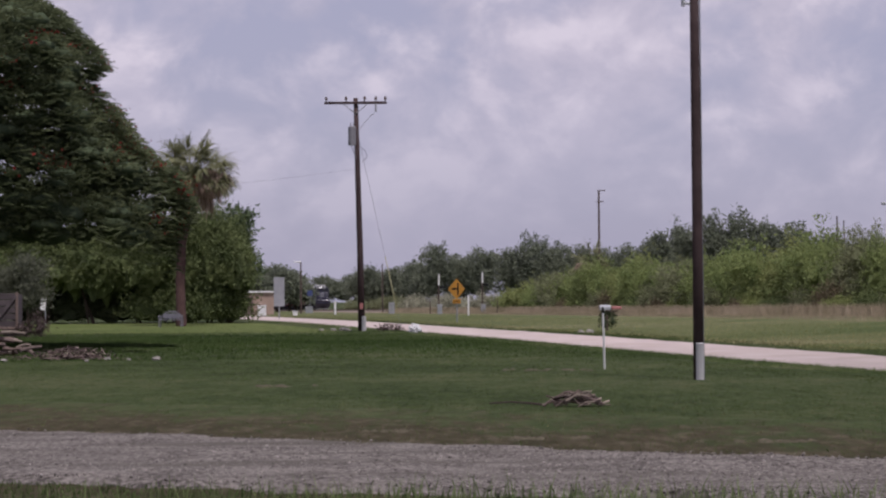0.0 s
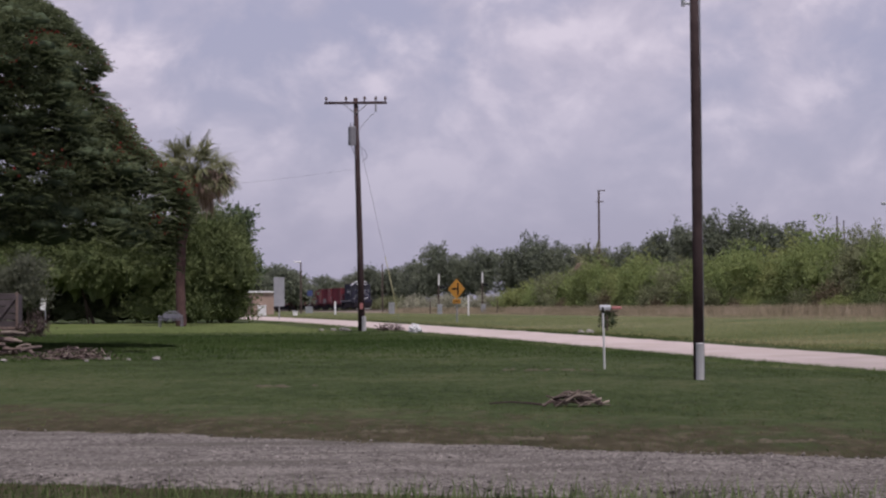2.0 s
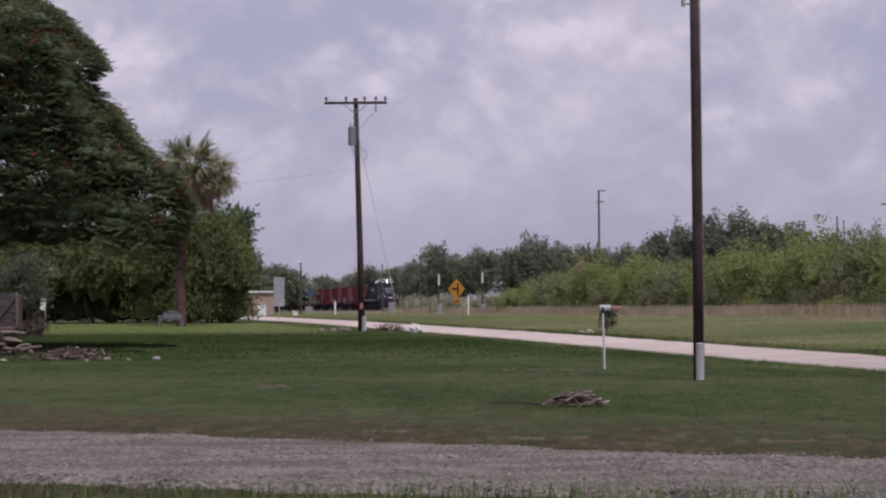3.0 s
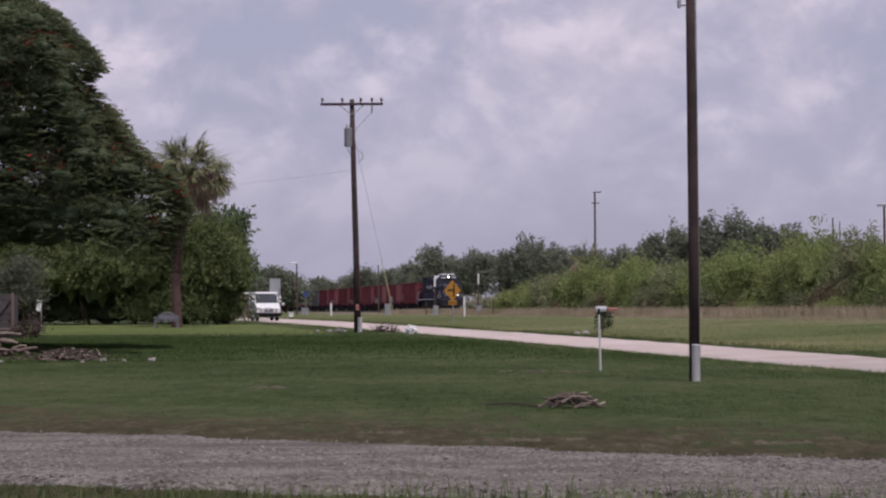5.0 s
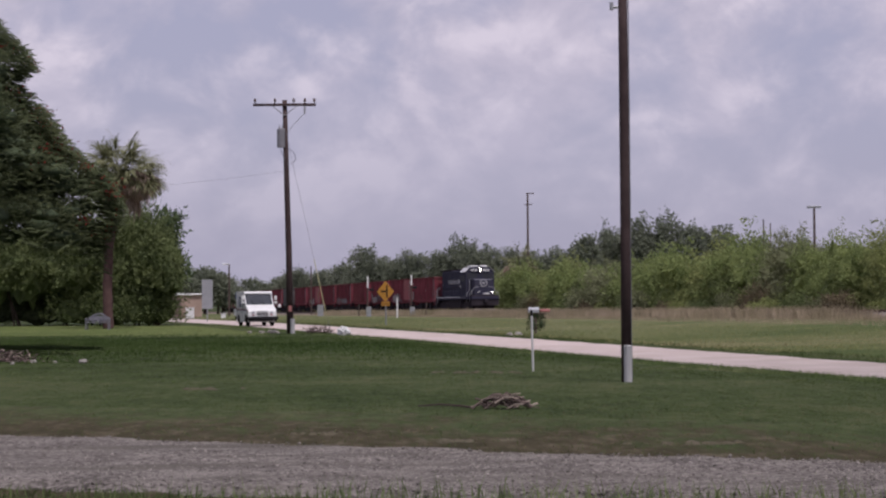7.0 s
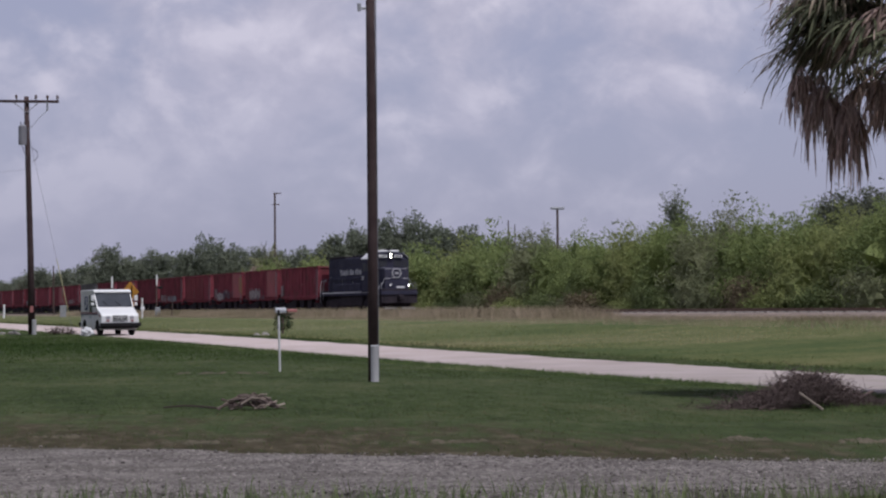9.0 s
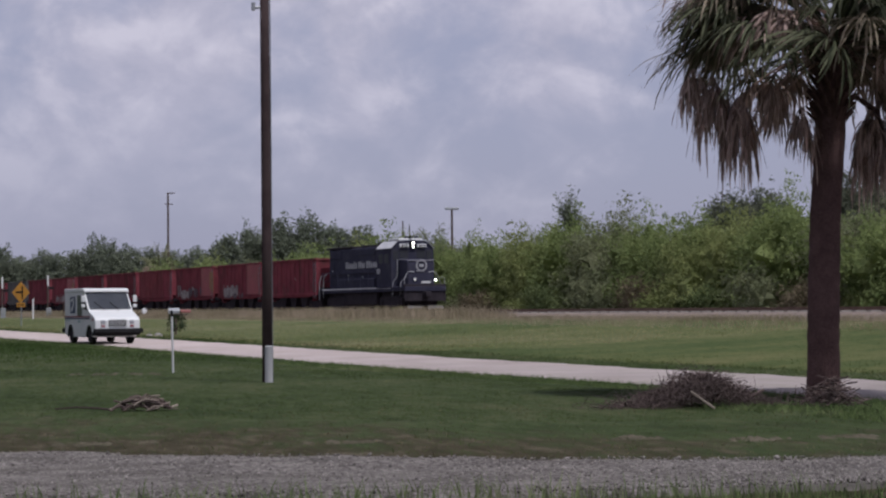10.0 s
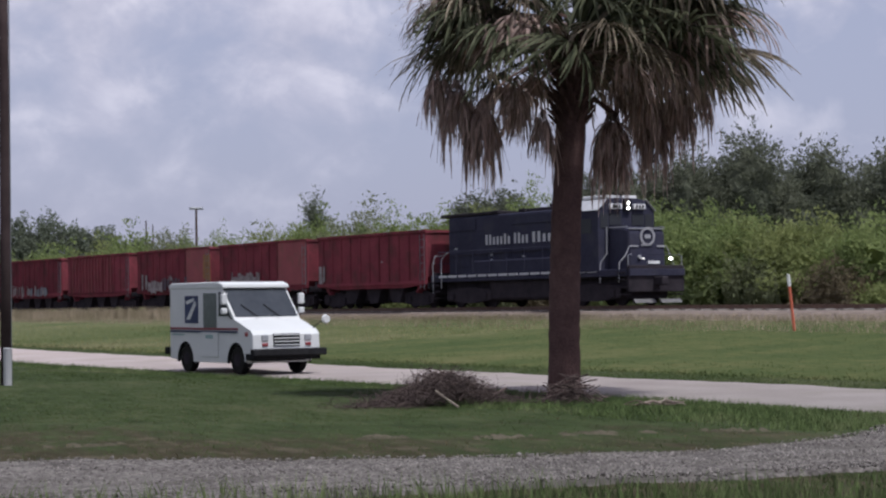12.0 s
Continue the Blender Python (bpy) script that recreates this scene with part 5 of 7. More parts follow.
def build_mailbox():
    x, y = 7.67, 88.66
    t = thing("mailbox", "grey roadside mailbox with a red paper tube, overgrown by a vine", "mailbox", on_ground(x, y))
    bm = bmesh.new()
    box(bm, (0, 0, 0.5), (0.1, 0.1, 1.1), 0.01)
    box(bm, (0.15, 0, 0.98), (0.75, 0.1, 0.06), 0.01)
    part("post", bm, M_PLANK, t)
    bm = bmesh.new()
    prism(bm, [(-0.28, 1.03), (-0.28, 1.16), (-0.2, 1.25), (-0.05, 1.28), (0.05, 1.28), (0.2, 1.25), (0.28, 1.16), (0.28, 1.03)], -0.24, 0.26)
    for v in bm.verts:
        v.co = Vector((v.co.x - 0.1, v.co.y * 0.6, v.co.z))
    part("letter_box", bm, M_SIGNBACK, t, "dull grey metal box")
    bm = bmesh.new()
    prism(bm, [(-0.1, 1.06), (-0.1, 1.2), (0.1, 1.2), (0.1, 1.06)], 0.2, 0.68)
    soften(bm, 0.03)
    part("paper_tube", bm, M_PINKRED, t, "faded red newspaper tube")
    crown("vine", [(-0.1, 0.05, 0.45, 0.3, 0.25, 0.5), (0.02, 0.05, 0.9, 0.3, 0.22, 0.25), (0.28, 0.05, 0.5, 0.2, 0.2, 0.42)], 2600, 0.09, M_LEAF_FLAME, t, 5, label="dark green vine")


def sign_board():
    t = thing("road_sign", "plain grey back of a tall rectangular road sign", "road sign", on_ground(-12.4, 143.3))
    bm = bmesh.new()
    box(bm, (0, 0.05, 1.4), (0.09, 0.06, 3.2), 0.01)
    part("post", bm, M_GREYMETAL, t)
    bm = bmesh.new()
    box(bm, (0, 0, 2.1), (0.82, 0.03, 2.2), 0.01)
    part("panel", bm, M_SIGNBACK, t, "dull grey sheet metal")
    t = thing("small_sign", "small white sign on a thin post by the hedge", "sign", on_ground(-24.9, 118.0))
    bm = bmesh.new()
    box(bm, (0.12, 0.03, 0.8), (0.06, 0.04, 1.8), 0.005)
    part("post", bm, M_GREYMETAL, t)
    bm = bmesh.new()
    box(bm, (0, 0, 1.35), (0.32, 0.03, 0.72), 0.01, pose(0, 0, 0, 0, 8, 0))
    part("panel", bm, M_WHITEPAINT, t, "white panel")


M_PVCPALE = material("dulled_white_pipe", (0.44, 0.44, 0.45), (0.58, 0.58, 0.58), 3, 20, 0.6)
M_YELLOWPALE = material("pale_yellow_plastic", (0.24, 0.225, 0.11), (0.34, 0.32, 0.16), 3, 20, 0.6)
M_PINKRED = material("faded_red_plastic", (0.30, 0.11, 0.105), (0.42, 0.17, 0.16), 3, 20, 0.6)
M_SIGNBACK = material("dull_sign_metal", (0.24, 0.25, 0.27), (0.34, 0.35, 0.37), 2, 20, 0.6, 0.2)
build_tall_pole()
build_arm_pole()
wire_between((-4.3, 95.3, 8.3), (-46, 104, 7.2), 0.9, 0.004)
lamp_pole(4.73, 215, 14.05, 0.14, "arm", "tall thin distant utility pole above the trees")
lamp_pole(13.27, 190, 10.85, 0.15, "tee", "distant lamp pole with a flat head above the hedge")
lamp_pole(11.78, 195, 9.9, 0.09, "", "short thin distant pole above the hedge")
lamp_pole(11.98, 195, 9.5, 0.07, "", "short thin distant pole above the hedge")
lamp_pole(-4.29, 205, 5.95, 0.10, "lamp", "thin grey lamp pole beside the far crossing")
lamp_pole(-1.83, 240, 6.4, 0.10, "", "dark thin distant pole by the far trees")
build_warning_sign()
build_mailbox()
sign_board()
marker_post("pipe_post", 3.79, 44.56, 1.44, 0.025, M_PVCPALE, "thin white pipe post with a dark cap in the lawn", -0.03, (M_BLACK, 0.13))
marker_post("orange_marker", 29.25, 48.33, 1.68, 0.045, M_ORANGE, "leaning orange pipeline marker with a white top", -0.2, (M_WHITEPAINT, 0.34))
marker_post("white_post", 2.2, 165, 1.8, 0.07, M_WHITEPAINT, "plain white post in the meadow")
marker_post("white_post", -10.6, 186, 1.35, 0.10, M_WHITEPAINT, "plain white post in the meadow")
marker_post("thin_post", 5.3, 186, 1.5, 0.05, M_POLE_FAR, "thin dark fence post near the track", 0.08)
marker_post("thin_post", -1.3, 190, 1.4, 0.05, M_POLE_FAR, "thin dark fence post near the track")


def crossing_signal(x, y, top, label):
    t = thing("crossing_signal", label, "railway signal", on_ground(x, y))
    bm = bmesh.new()
    rod(bm, (0, 0, -0.2), (0, 0, top), 0.07, seg=8)
    part("mast", bm, M_POLE_FAR, t)
    bm = bmesh.new()
    box(bm, (0.02, -0.1, top - 0.45), (0.15, 0.04, 1.1), 0.01)
    part("gate_tip", bm, M_WHITEPAINT, t, "white board")
    bm = bmesh.new()
    box(bm, (0.1, 0, 0.5), (0.5, 0.4, 1.0), 0.03)
    part("cabinet", bm, M_GREYMETAL, t)
    bm = bmesh.new()
    box(bm, (0.35, -0.1, top - 1.2), (0.5, 0.1, 0.24), 0.03)
    part("lamp_bar", bm, M_BLACK, t)


crossing_signal(-0.42, 188, 3.9, "railway crossing signal mast with a white board")
crossing_signal(4.05, 195, 4.2, "railway crossing signal mast with a white board")


def plain_cabinet(name, x, y, s, mat, label, cat, turn=0):
    t = thing(name, label, cat, on_ground(x, y, 0, turn))
    bm = bmesh.new()
    box(bm, (0, 0, s[2] / 2), s, 0.04)
    part("casing", bm, mat, t)
    bm = bmesh.new()
    box(bm, (0, 0, s[2] + 0.02), (s[0] + 0.08, s[1] + 0.08, 0.06), 0.02)
    part("lid", bm, mat, t)
    bm = bmesh.new()
    box(bm, (0, 0, 0.02), (s[0] + 0.15, s[1] + 0.15, 0.1), 0.01)
    part("plinth", bm, M_TIE, t)


plain_cabinet("utility_box", -5.4, 199, (0.62, 0.5, 1.2), M_GREYMETAL, "pale grey utility box in the meadow", "utility box")
plain_cabinet("relay_cabinet", -15.2, 215, (0.8, 0.6, 0.75), M_GREYMETAL, "grey relay cabinet beside the far crossing", "cabinet")
t = thing("blue_sign", "small dark blue sign on a thin post beside the far crossing", "sign", on_ground(-15.6, 222))
bm = bmesh.new()
box(bm, (0, 0.04, 1.2), (0.08, 0.05, 2.7), 0.01)
part("post", bm, M_GREYMETAL, t)
bm = bmesh.new()
box(bm, (0, 0, 2.35), (0.62, 0.03, 0.66), 0.01)
part("panel", bm, M_BLUE, t, "dark blue panel")
plain_cabinet("white_box", -17.2, 180, (0.75, 0.5, 1.0), M_WHITEPAINT, "white box before the tan shed", "box")
plain_cabinet("white_box", -13.9, 178, (0.4, 0.4, 0.45), M_WHITEPAINT, "small white bucket-like box by the road", "box")


def build_shed():
    t = thing("shed", "low tan stucco shed with a flat roof beside the road", "shed", on_ground(-19.4, 196, 0, 8))
    bm = bmesh.new()
    box(bm, (0, 0, 1.15), (3.6, 3.0, 2.3), 0.03)
    part("wall", bm, M_TAN, t)
    bm = bmesh.new()
    box(bm, (0, 0, 2.38), (4.0, 3.4, 0.16), 0.03)
    part("roof", bm, M_WHITEPAINT, t, "pale flat roof edge")
    bm = bmesh.new()
    box(bm, (-0.7, -1.51, 0.95), (0.8, 0.04, 1.9), 0.01)
    part("door", bm, M_PLANK, t)


build_shed()


# ---- clutter on the lawn ----
def sticks(name, x, y, n, length, spread, height, mats, label, cat, seed, flat=0.25, r=0.016):
    t = thing(name, label, cat, on_ground(x, y))
    rng = random.Random(seed)
    for k in range(n):
        a = rng.uniform(-0.85, 0.85) + (math.pi if rng.random() < 0.5 else 0)
        cx, cy = rng.gauss(0, spread[0]), rng.gauss(0, spread[1])
        top = height * max(0.05, 1 - (cx / (2.3 * spread[0])) ** 2) * rng.random()
        ln = length * rng.uniform(0.5, 1.2)
        d = Vector((math.cos(a), math.sin(a) * 0.8, rng.uniform(-flat, flat)))
        p = Vector((cx, cy, 0.03 + top))
        q = [p - d * ln / 2, p + Vector((0, 0, rng.uniform(0, 0.06))), p + d * ln / 2]
        for w in q:
            w.z = max(0.012, w.z)
        bm = bmesh.new()
        tube(bm, q, r * rng.uniform(0.7, 1.6), r * 0.5, 5)
        part("stick", bm, rng.choice(mats), t)
    return t


M_TWIG = material("brown_twigs", (0.052, 0.039, 0.037), (0.12, 0.092, 0.084), 4, 30, 0.95, spread=0.35)
sticks("stick_pile", 2.0, 28.9, 100, 0.26, (0.165, 0.10), 0.20, (M_DEADLIGHT, M_DEADWOOD, M_TWIG), "small pile of bleached dry palm stalks on the lawn", "stick pile", 3, 0.4, 0.015)
t = thing("branch", "thin dark fallen branch lying beside the stick pile", "branch", on_ground(1.12, 29.0))
bm = bmesh.new()
tube(bm, [(-0.42, 0, 0.05), (-0.1, 0.02, 0.07), (0.2, -0.02, 0.05), (0.45, 0, 0.02)], 0.012, 0.018, 5)
part("stem", bm, M_POLE, t)


def brush_heap():
    t = thing("brush_heap", "heap of dead brown twigs and branches beside the palm", "brush heap", on_ground(10.05, 26.9))
    rng = random.Random(8)
    bm = bmesh.new()
    for k in range(3000):
        cx = rng.gauss(0.0, 0.58)
        cy = rng.gauss(0, 0.3)
        top = 0.47 * math.exp(-((cx - 0.1) / 0.62) ** 2)
        p = Vector((cx, cy, 0.02 + top * rng.random() ** 0.7))
        d = Vector((rng.uniform(-1, 1), rng.uniform(-1, 1), rng.uniform(-0.45, 0.6))).normalized()
        ln = rng.uniform(0.10, 0.34)
        q = p + d * ln
        m = (p + q) / 2 + Vector((rng.uniform(-0.05, 0.05), 0, rng.uniform(-0.02, 0.06)))
        q.z, m.z = max(0.01, q.z), max(0.01, m.z)
        tube(bm, [p, m, q], rng.uniform(0.003, 0.0075), 0.002, 4)
    tagged(part("twig_tangle", bm, M_TWIG, t, "tangle of fine brown twigs"), kind="stuff")
    for k in range(16):
        bm = bmesh.new()
        cx = rng.gauss(0.1, 0.5)
        a = rng.uniform(0, 6.28)
        h = 0.45 * math.exp(-(cx / 0.6) ** 2) * rng.random()
        d = Vector((math.cos(a), math.sin(a), rng.uniform(-0.1, 0.35))) * rng.uniform(0.25, 0.5)
        p = Vector((cx, rng.gauss(0, 0.2), 0.04 + h))
        q, m = p + d, p + d * 0.5 + Vector((0, 0, 0.06))
        q.z = max(0.02, q.z)
        tube(bm, [p, m, q], 0.016, 0.006, 5)
        part("branch", bm, M_TWIG, t)


def offcut(name, x, y, s, turn, tilt, mat, label):
    t = thing(name, label, "plank", pose(x, y, 0.02 + abs(math.sin(radians(tilt))) * s[0] / 2, 0, tilt, turn))
    bm = bmesh.new()
    box(bm, (0, 0, 0), s, 0.008)
    part("board", bm, mat, t)


brush_heap()
offcut("plank", 9.85, 26.0, (0.42, 0.11, 0.03), -20, 36, M_DEADLIGHT, "short pale weathered plank leaning on the brush heap")
offcut("plank", 10.95, 26.9, (0.45, 0.14, 0.03), -15, -28, M_PLANK, "short brown plank leaning in the brush heap")
sticks("dead_fronds", 11.85, 26.0, 130, 0.40, (0.19, 0.12), 0.36, (M_DEADWOOD, M_TWIG, M_TWIG), "fallen dead palm fronds before the foot of the palm", "dead fronds", 15, 0.7, 0.008)
sticks("dead_fronds", 13.05, 25.7, 14, 0.5, (0.22, 0.06), 0.05, (M_DEADLIGHT, M_PLANK), "few dry frond stalks lying in the grass", "dead fronds", 19, 0.05, 0.014)


def rock(x, y, r, seed, mat=None, label="pale limestone lump lying on the grass", name="rock"):
    bm = bmesh.new()
    bmesh.ops.create_icosphere(bm, subdivisions=2, radius=1.0)
    for v in bm.verts:
        v.co *= 0.85 + 0.35 * noise.noise(v.co * 1.7 + Vector((seed * 3.1, 0, 0)))
        v.co = Vector((v.co.x * r, v.co.y * r * 0.8, v.co.z * r * 0.6 + r * 0.25))
    ob = part(name, bm, mat or M_ROCK, None, label)
    ob.matrix_basis = on_ground(x, y)
    return tagged(ob, label, "rock", "loose rocks")


for i, (x, y, r) in enumerate(((-8.08, 53.4, 0.15), (-8.9, 53.5, 0.09), (-9.55, 53.9, 0.12), (-10.6, 55.2, 0.16), (-10.2, 54.6, 0.1), (-11.4, 55.6, 0.14), (-12.3, 53.0, 0.12), (-9.9, 52.6, 0.08),
                               (-5.6, 96.4, 0.2), (-5.1, 96.8, 0.24), (-6.2, 96.6, 0.16), (-4.8, 95.9, 0.16), (6.3, 86.4, 0.2), (6.7, 86.5, 0.25))):
    rock(x, y, r, i)

bm = bmesh.new()
bmesh.ops.create_icosphere(bm, subdivisions=3, radius=1.0)
for v in bm.verts:
    v.co *= 0.8 + 0.5 * noise.noise(v.co * 2.4) + 0.18 * noise.noise(v.co * 6.0)
    v.co = Vector((v.co.x * 0.34, v.co.y * 0.28, max(-0.02, v.co.z * 0.30 + 0.18)))
bag = part("rubbish_bag", bm, M_PVCPALE, None)
tagged(bag, "crumpled white plastic bag at the road's edge", "bag").matrix_basis = on_ground(-1.33, 89.2)


M_PLANKDARK = material("dark_stained_board", (0.052, 0.044, 0.047), (0.12, 0.10, 0.104), 2, 24, 0.9, bump=0.3, spread=0.2)


def log_pile():
    t = thing("log_pile", "untidy pile of weathered logs and planks on the grass", "log pile", on_ground(-12.6, 58.2))
    rng = random.Random(21)
    for k in range(40):
        cx = rng.uniform(-2.6, 0.1)
        z = rng.uniform(0.06, 0.85) * (1 - 0.28 * max(0.0, cx + 1.2))
        ln, a = rng.uniform(0.35, 0.95), rng.uniform(-1.2, 1.2)
        d = Vector((math.cos(a), math.sin(a), rng.uniform(-0.28, 0.2))) * ln / 2
        p = Vector((cx, rng.uniform(-0.45, 0.45), z))
        r0 = rng.uniform(0.035, 0.095)
        d.z = max(d.z, -0.9 * (z - 0.03))
        bm = bmesh.new()
        tube(bm, [p - d, p + Vector((rng.uniform(-0.04, 0.04), 0, rng.uniform(0, 0.05))), p + d], r0, r0 * rng.uniform(0.6, 0.95), 8)
        part("log", bm, rng.choice((M_DEADWOOD, M_DEADWOOD, M_DEADLIGHT, M_PLANK)), t)
    t = thing("debris_pile", "low scatter of dark brushwood, bark and soil on the grass", "debris", on_ground(-10.75, 54.8))
    bm = bmesh.new()
    v = bmesh.ops.create_icosphere(bm, subdivisions=4, radius=1.0)["verts"]
    for q in v:
        k = 0.72 + 0.45 * noise.noise(q.co * 2.1) + 0.25 * noise.noise(q.co * 5.3)
        q.co = Vector((q.co.x * 1.15 * k, q.co.y * 0.6 * k, q.co.z * 0.20 * k - 0.02))
    part("soil_mound", bm, M_TWIG, t, "dark crumbly bark and soil")
    for k in range(230):
        cx = rng.gauss(0, 0.62)
        a = rng.uniform(0, 6.28)
        p = Vector((cx, rng.gauss(0, 0.38), 0.03 + rng.uniform(0.0, 0.30) * math.exp(-(cx / 0.9) ** 2)))
        d = Vector((math.cos(a), math.sin(a), rng.uniform(-0.05, 0.7))) * rng.uniform(0.08, 0.30)
        bm = bmesh.new()
        tube(bm, [p, p + d * 0.5 + Vector((0, 0, 0.015)), p + d], rng.uniform(0.010, 0.026), 0.007, 5)
        part("stick", bm, rng.choice((M_DEADWOOD, M_TWIG, M_TWIG, M_TWIG, M_DEADLIGHT)), t)


log_pile()


def build_crate():
    t = thing("farm_trailer", "dark brown slatted wooden trailer body on a low frame", "trailer", on_ground(-21.1, 86.6, 0, 6))
    for k in range(5):
        bm = bmesh.new()
        box(bm, (0, -0.9, 0.62 + k * 0.31), (3.4, 0.05, 0.28), 0.012)
        part("board", bm, M_PLANKDARK, t)
    for x in (-1.7, -0.55, 0.6, 1.7):
        bm = bmesh.new()
        box(bm, (x, -0.95, 1.1), (0.12, 0.08, 1.9), 0.01)
        part("upright", bm, M_PLANK, t)
    bm = bmesh.new()
    box(bm, (1.15, -0.97, 1.2), (0.1, 0.05, 1.7), 0.01, None)
    bmesh.ops.rotate(bm, cent=(1.15, -0.97, 1.2), matrix=Matrix.Rotation(radians(38), 3, "Y"), verts=bm.verts[:])
    part("brace", bm, M_PLANKDARK, t)
    for e in (-1.7, 1.7):
        bm = bmesh.new()
        box(bm, (e, 0, 1.2), (0.06, 1.8, 1.5), 0.01)
        part("end_panel", bm, M_PLANKDARK, t)
    bm = bmesh.new()
    box(bm, (0, 0, 0.42), (3.6, 1.9, 0.12), 0.02)
    part("bed", bm, M_PLANK, t, "paler timber bed")
    for x in (-1.2, 1.3):
        for y in (-0.8, 0.8):
            w = part("wheel", wheel_mesh(0.3, 0.18), M_RUBBER, t)
            w.matrix_basis = pose(x, y, 0.3, 0, 0, 90)


build_crate()


def build_bench():
    t = thing("garden_bench", "weathered grey garden bench with an arched openwork back", "bench", on_ground(-15.67, 109.0, 0, -4))
    bm = bmesh.new()
    for k in range(4):
        box(bm, (0, -0.15 + k * 0.12, 0.43), (1.3, 0.1, 0.03), 0.008)
    part("seat", bm, M_BENCH, t)
    bm = bmesh.new()
    arc = [(-0.66 + 1.32 * k / 14, 0.28, 0.5 + 0.42 * math.sin(math.pi * k / 14) ** 0.7 + 0.02) for k in range(15)]
    tube(bm, arc, 0.03, 0.03, 6)
    for k in range(1, 14):
        rod(bm, (arc[k][0], 0.28, 0.46), arc[k], 0.018, seg=5)
    rod(bm, (-0.66, 0.28, 0.6), (0.66, 0.28, 0.6), 0.02, seg=5)
    box(bm, (0, 0.285, 0.66), (1.0, 0.012, 0.26))
    part("backrest", bm, M_BENCH, t)
    for sx in (-1, 1):
        for y in (-0.2, 0.27):
            bm = bmesh.new()
            rod(bm, (sx * 0.64, y, 0), (sx * 0.64, y, 0.62), 0.035, 0.03, 6)
            part("leg", bm, M_BENCH, t)
        bm = bmesh.new()
        tube(bm, [(sx * 0.66, -0.3, 0.62), (sx * 0.66, 0.0, 0.68), (sx * 0.66, 0.3, 0.64)], 0.03, 0.03, 6)
        part("armrest", bm, M_BENCH, t)


build_bench()


# ---- palms ----
def frond_mesh(seed, dead, el, petiole=1.27, blade=1.02, green=None, stiff=1.0, broad=1.0):
    """A fan leaf whose stalk leaves the crown along +x at the elevation el; its leaflets bend down by their weight."""
    rng = random.Random(seed)
    bm = bmesh.new()
    way = Vector((math.cos(radians(el)), 0, math.sin(radians(el))))
    down = Vector((0, 0, -1))
    p, stalk = Vector((0, 0, 0)), [Vector((0, 0, 0))]
    for k in range(4):
        way = (way + down * (0.10 if not dead else 0.22)).normalized()
        p = p + way * petiole / 4
        stalk.append(p.copy())
    tube(bm, stalk, 0.03, 0.014, 4)
    side = Vector((0, 1, 0))
    n = 28 if dead else 46
    for k in range(n):
        u = 2 * k / (n - 1) - 1
        a = u * radians(112 if not dead else 80) + rng.uniform(-0.11, 0.11)
        ln = blade * (1.0 - 0.3 * abs(u) ** 2) * rng.uniform(0.5 if dead else 0.66, 1.14)
        d = (way * math.cos(a) + side * math.sin(a) + Vector((0, 0, rng.uniform(-0.12, 0.18)))).normalized()
        q = p + way * 0.22 * (1 - abs(u)) - way * 0.1
        weight = (0.30 if not dead else 0.55) / stiff * rng.uniform(0.6, 1.5)
        prev = None
        segs = 6
        for j in range(segs + 1):
            f = j / segs
            w = 0.0135 * (0.35 + 1.3 * f) * (1 - f) ** 0.7 + 0.002
            w *= broad * (1.15 if dead else 1.0)
            across = d.cross(Vector((0.3 * rng.uniform(-1, 1), 0.2, 1))).normalized() * w
            cur = (bm.verts.new(q - across), bm.verts.new(q + across))
            if prev:
                bm.faces.new((prev[0], prev[1], cur[1], cur[0]))
            prev = cur
            d = (d + down * weight * (0.4 + 1.1 * f) + Vector((rng.uniform(-1, 1), rng.uniform(-1, 1), rng.uniform(-1, 1))) * (0.24 if dead else 0.15)).normalized()
            q = q + d * ln / segs
    return mesh_of("frond", bm, M_FROND_DRY if dead else green or M_FROND)


def centre_at(line, z):
    """The point at the height z on a rising line."""
    for a, b in zip(line, line[1:]):
        if z <= b.z:
            return a.lerp(b, max(0.0, min(1.0, (z - a.z) / (b.z - a.z))))
    return line[-1]


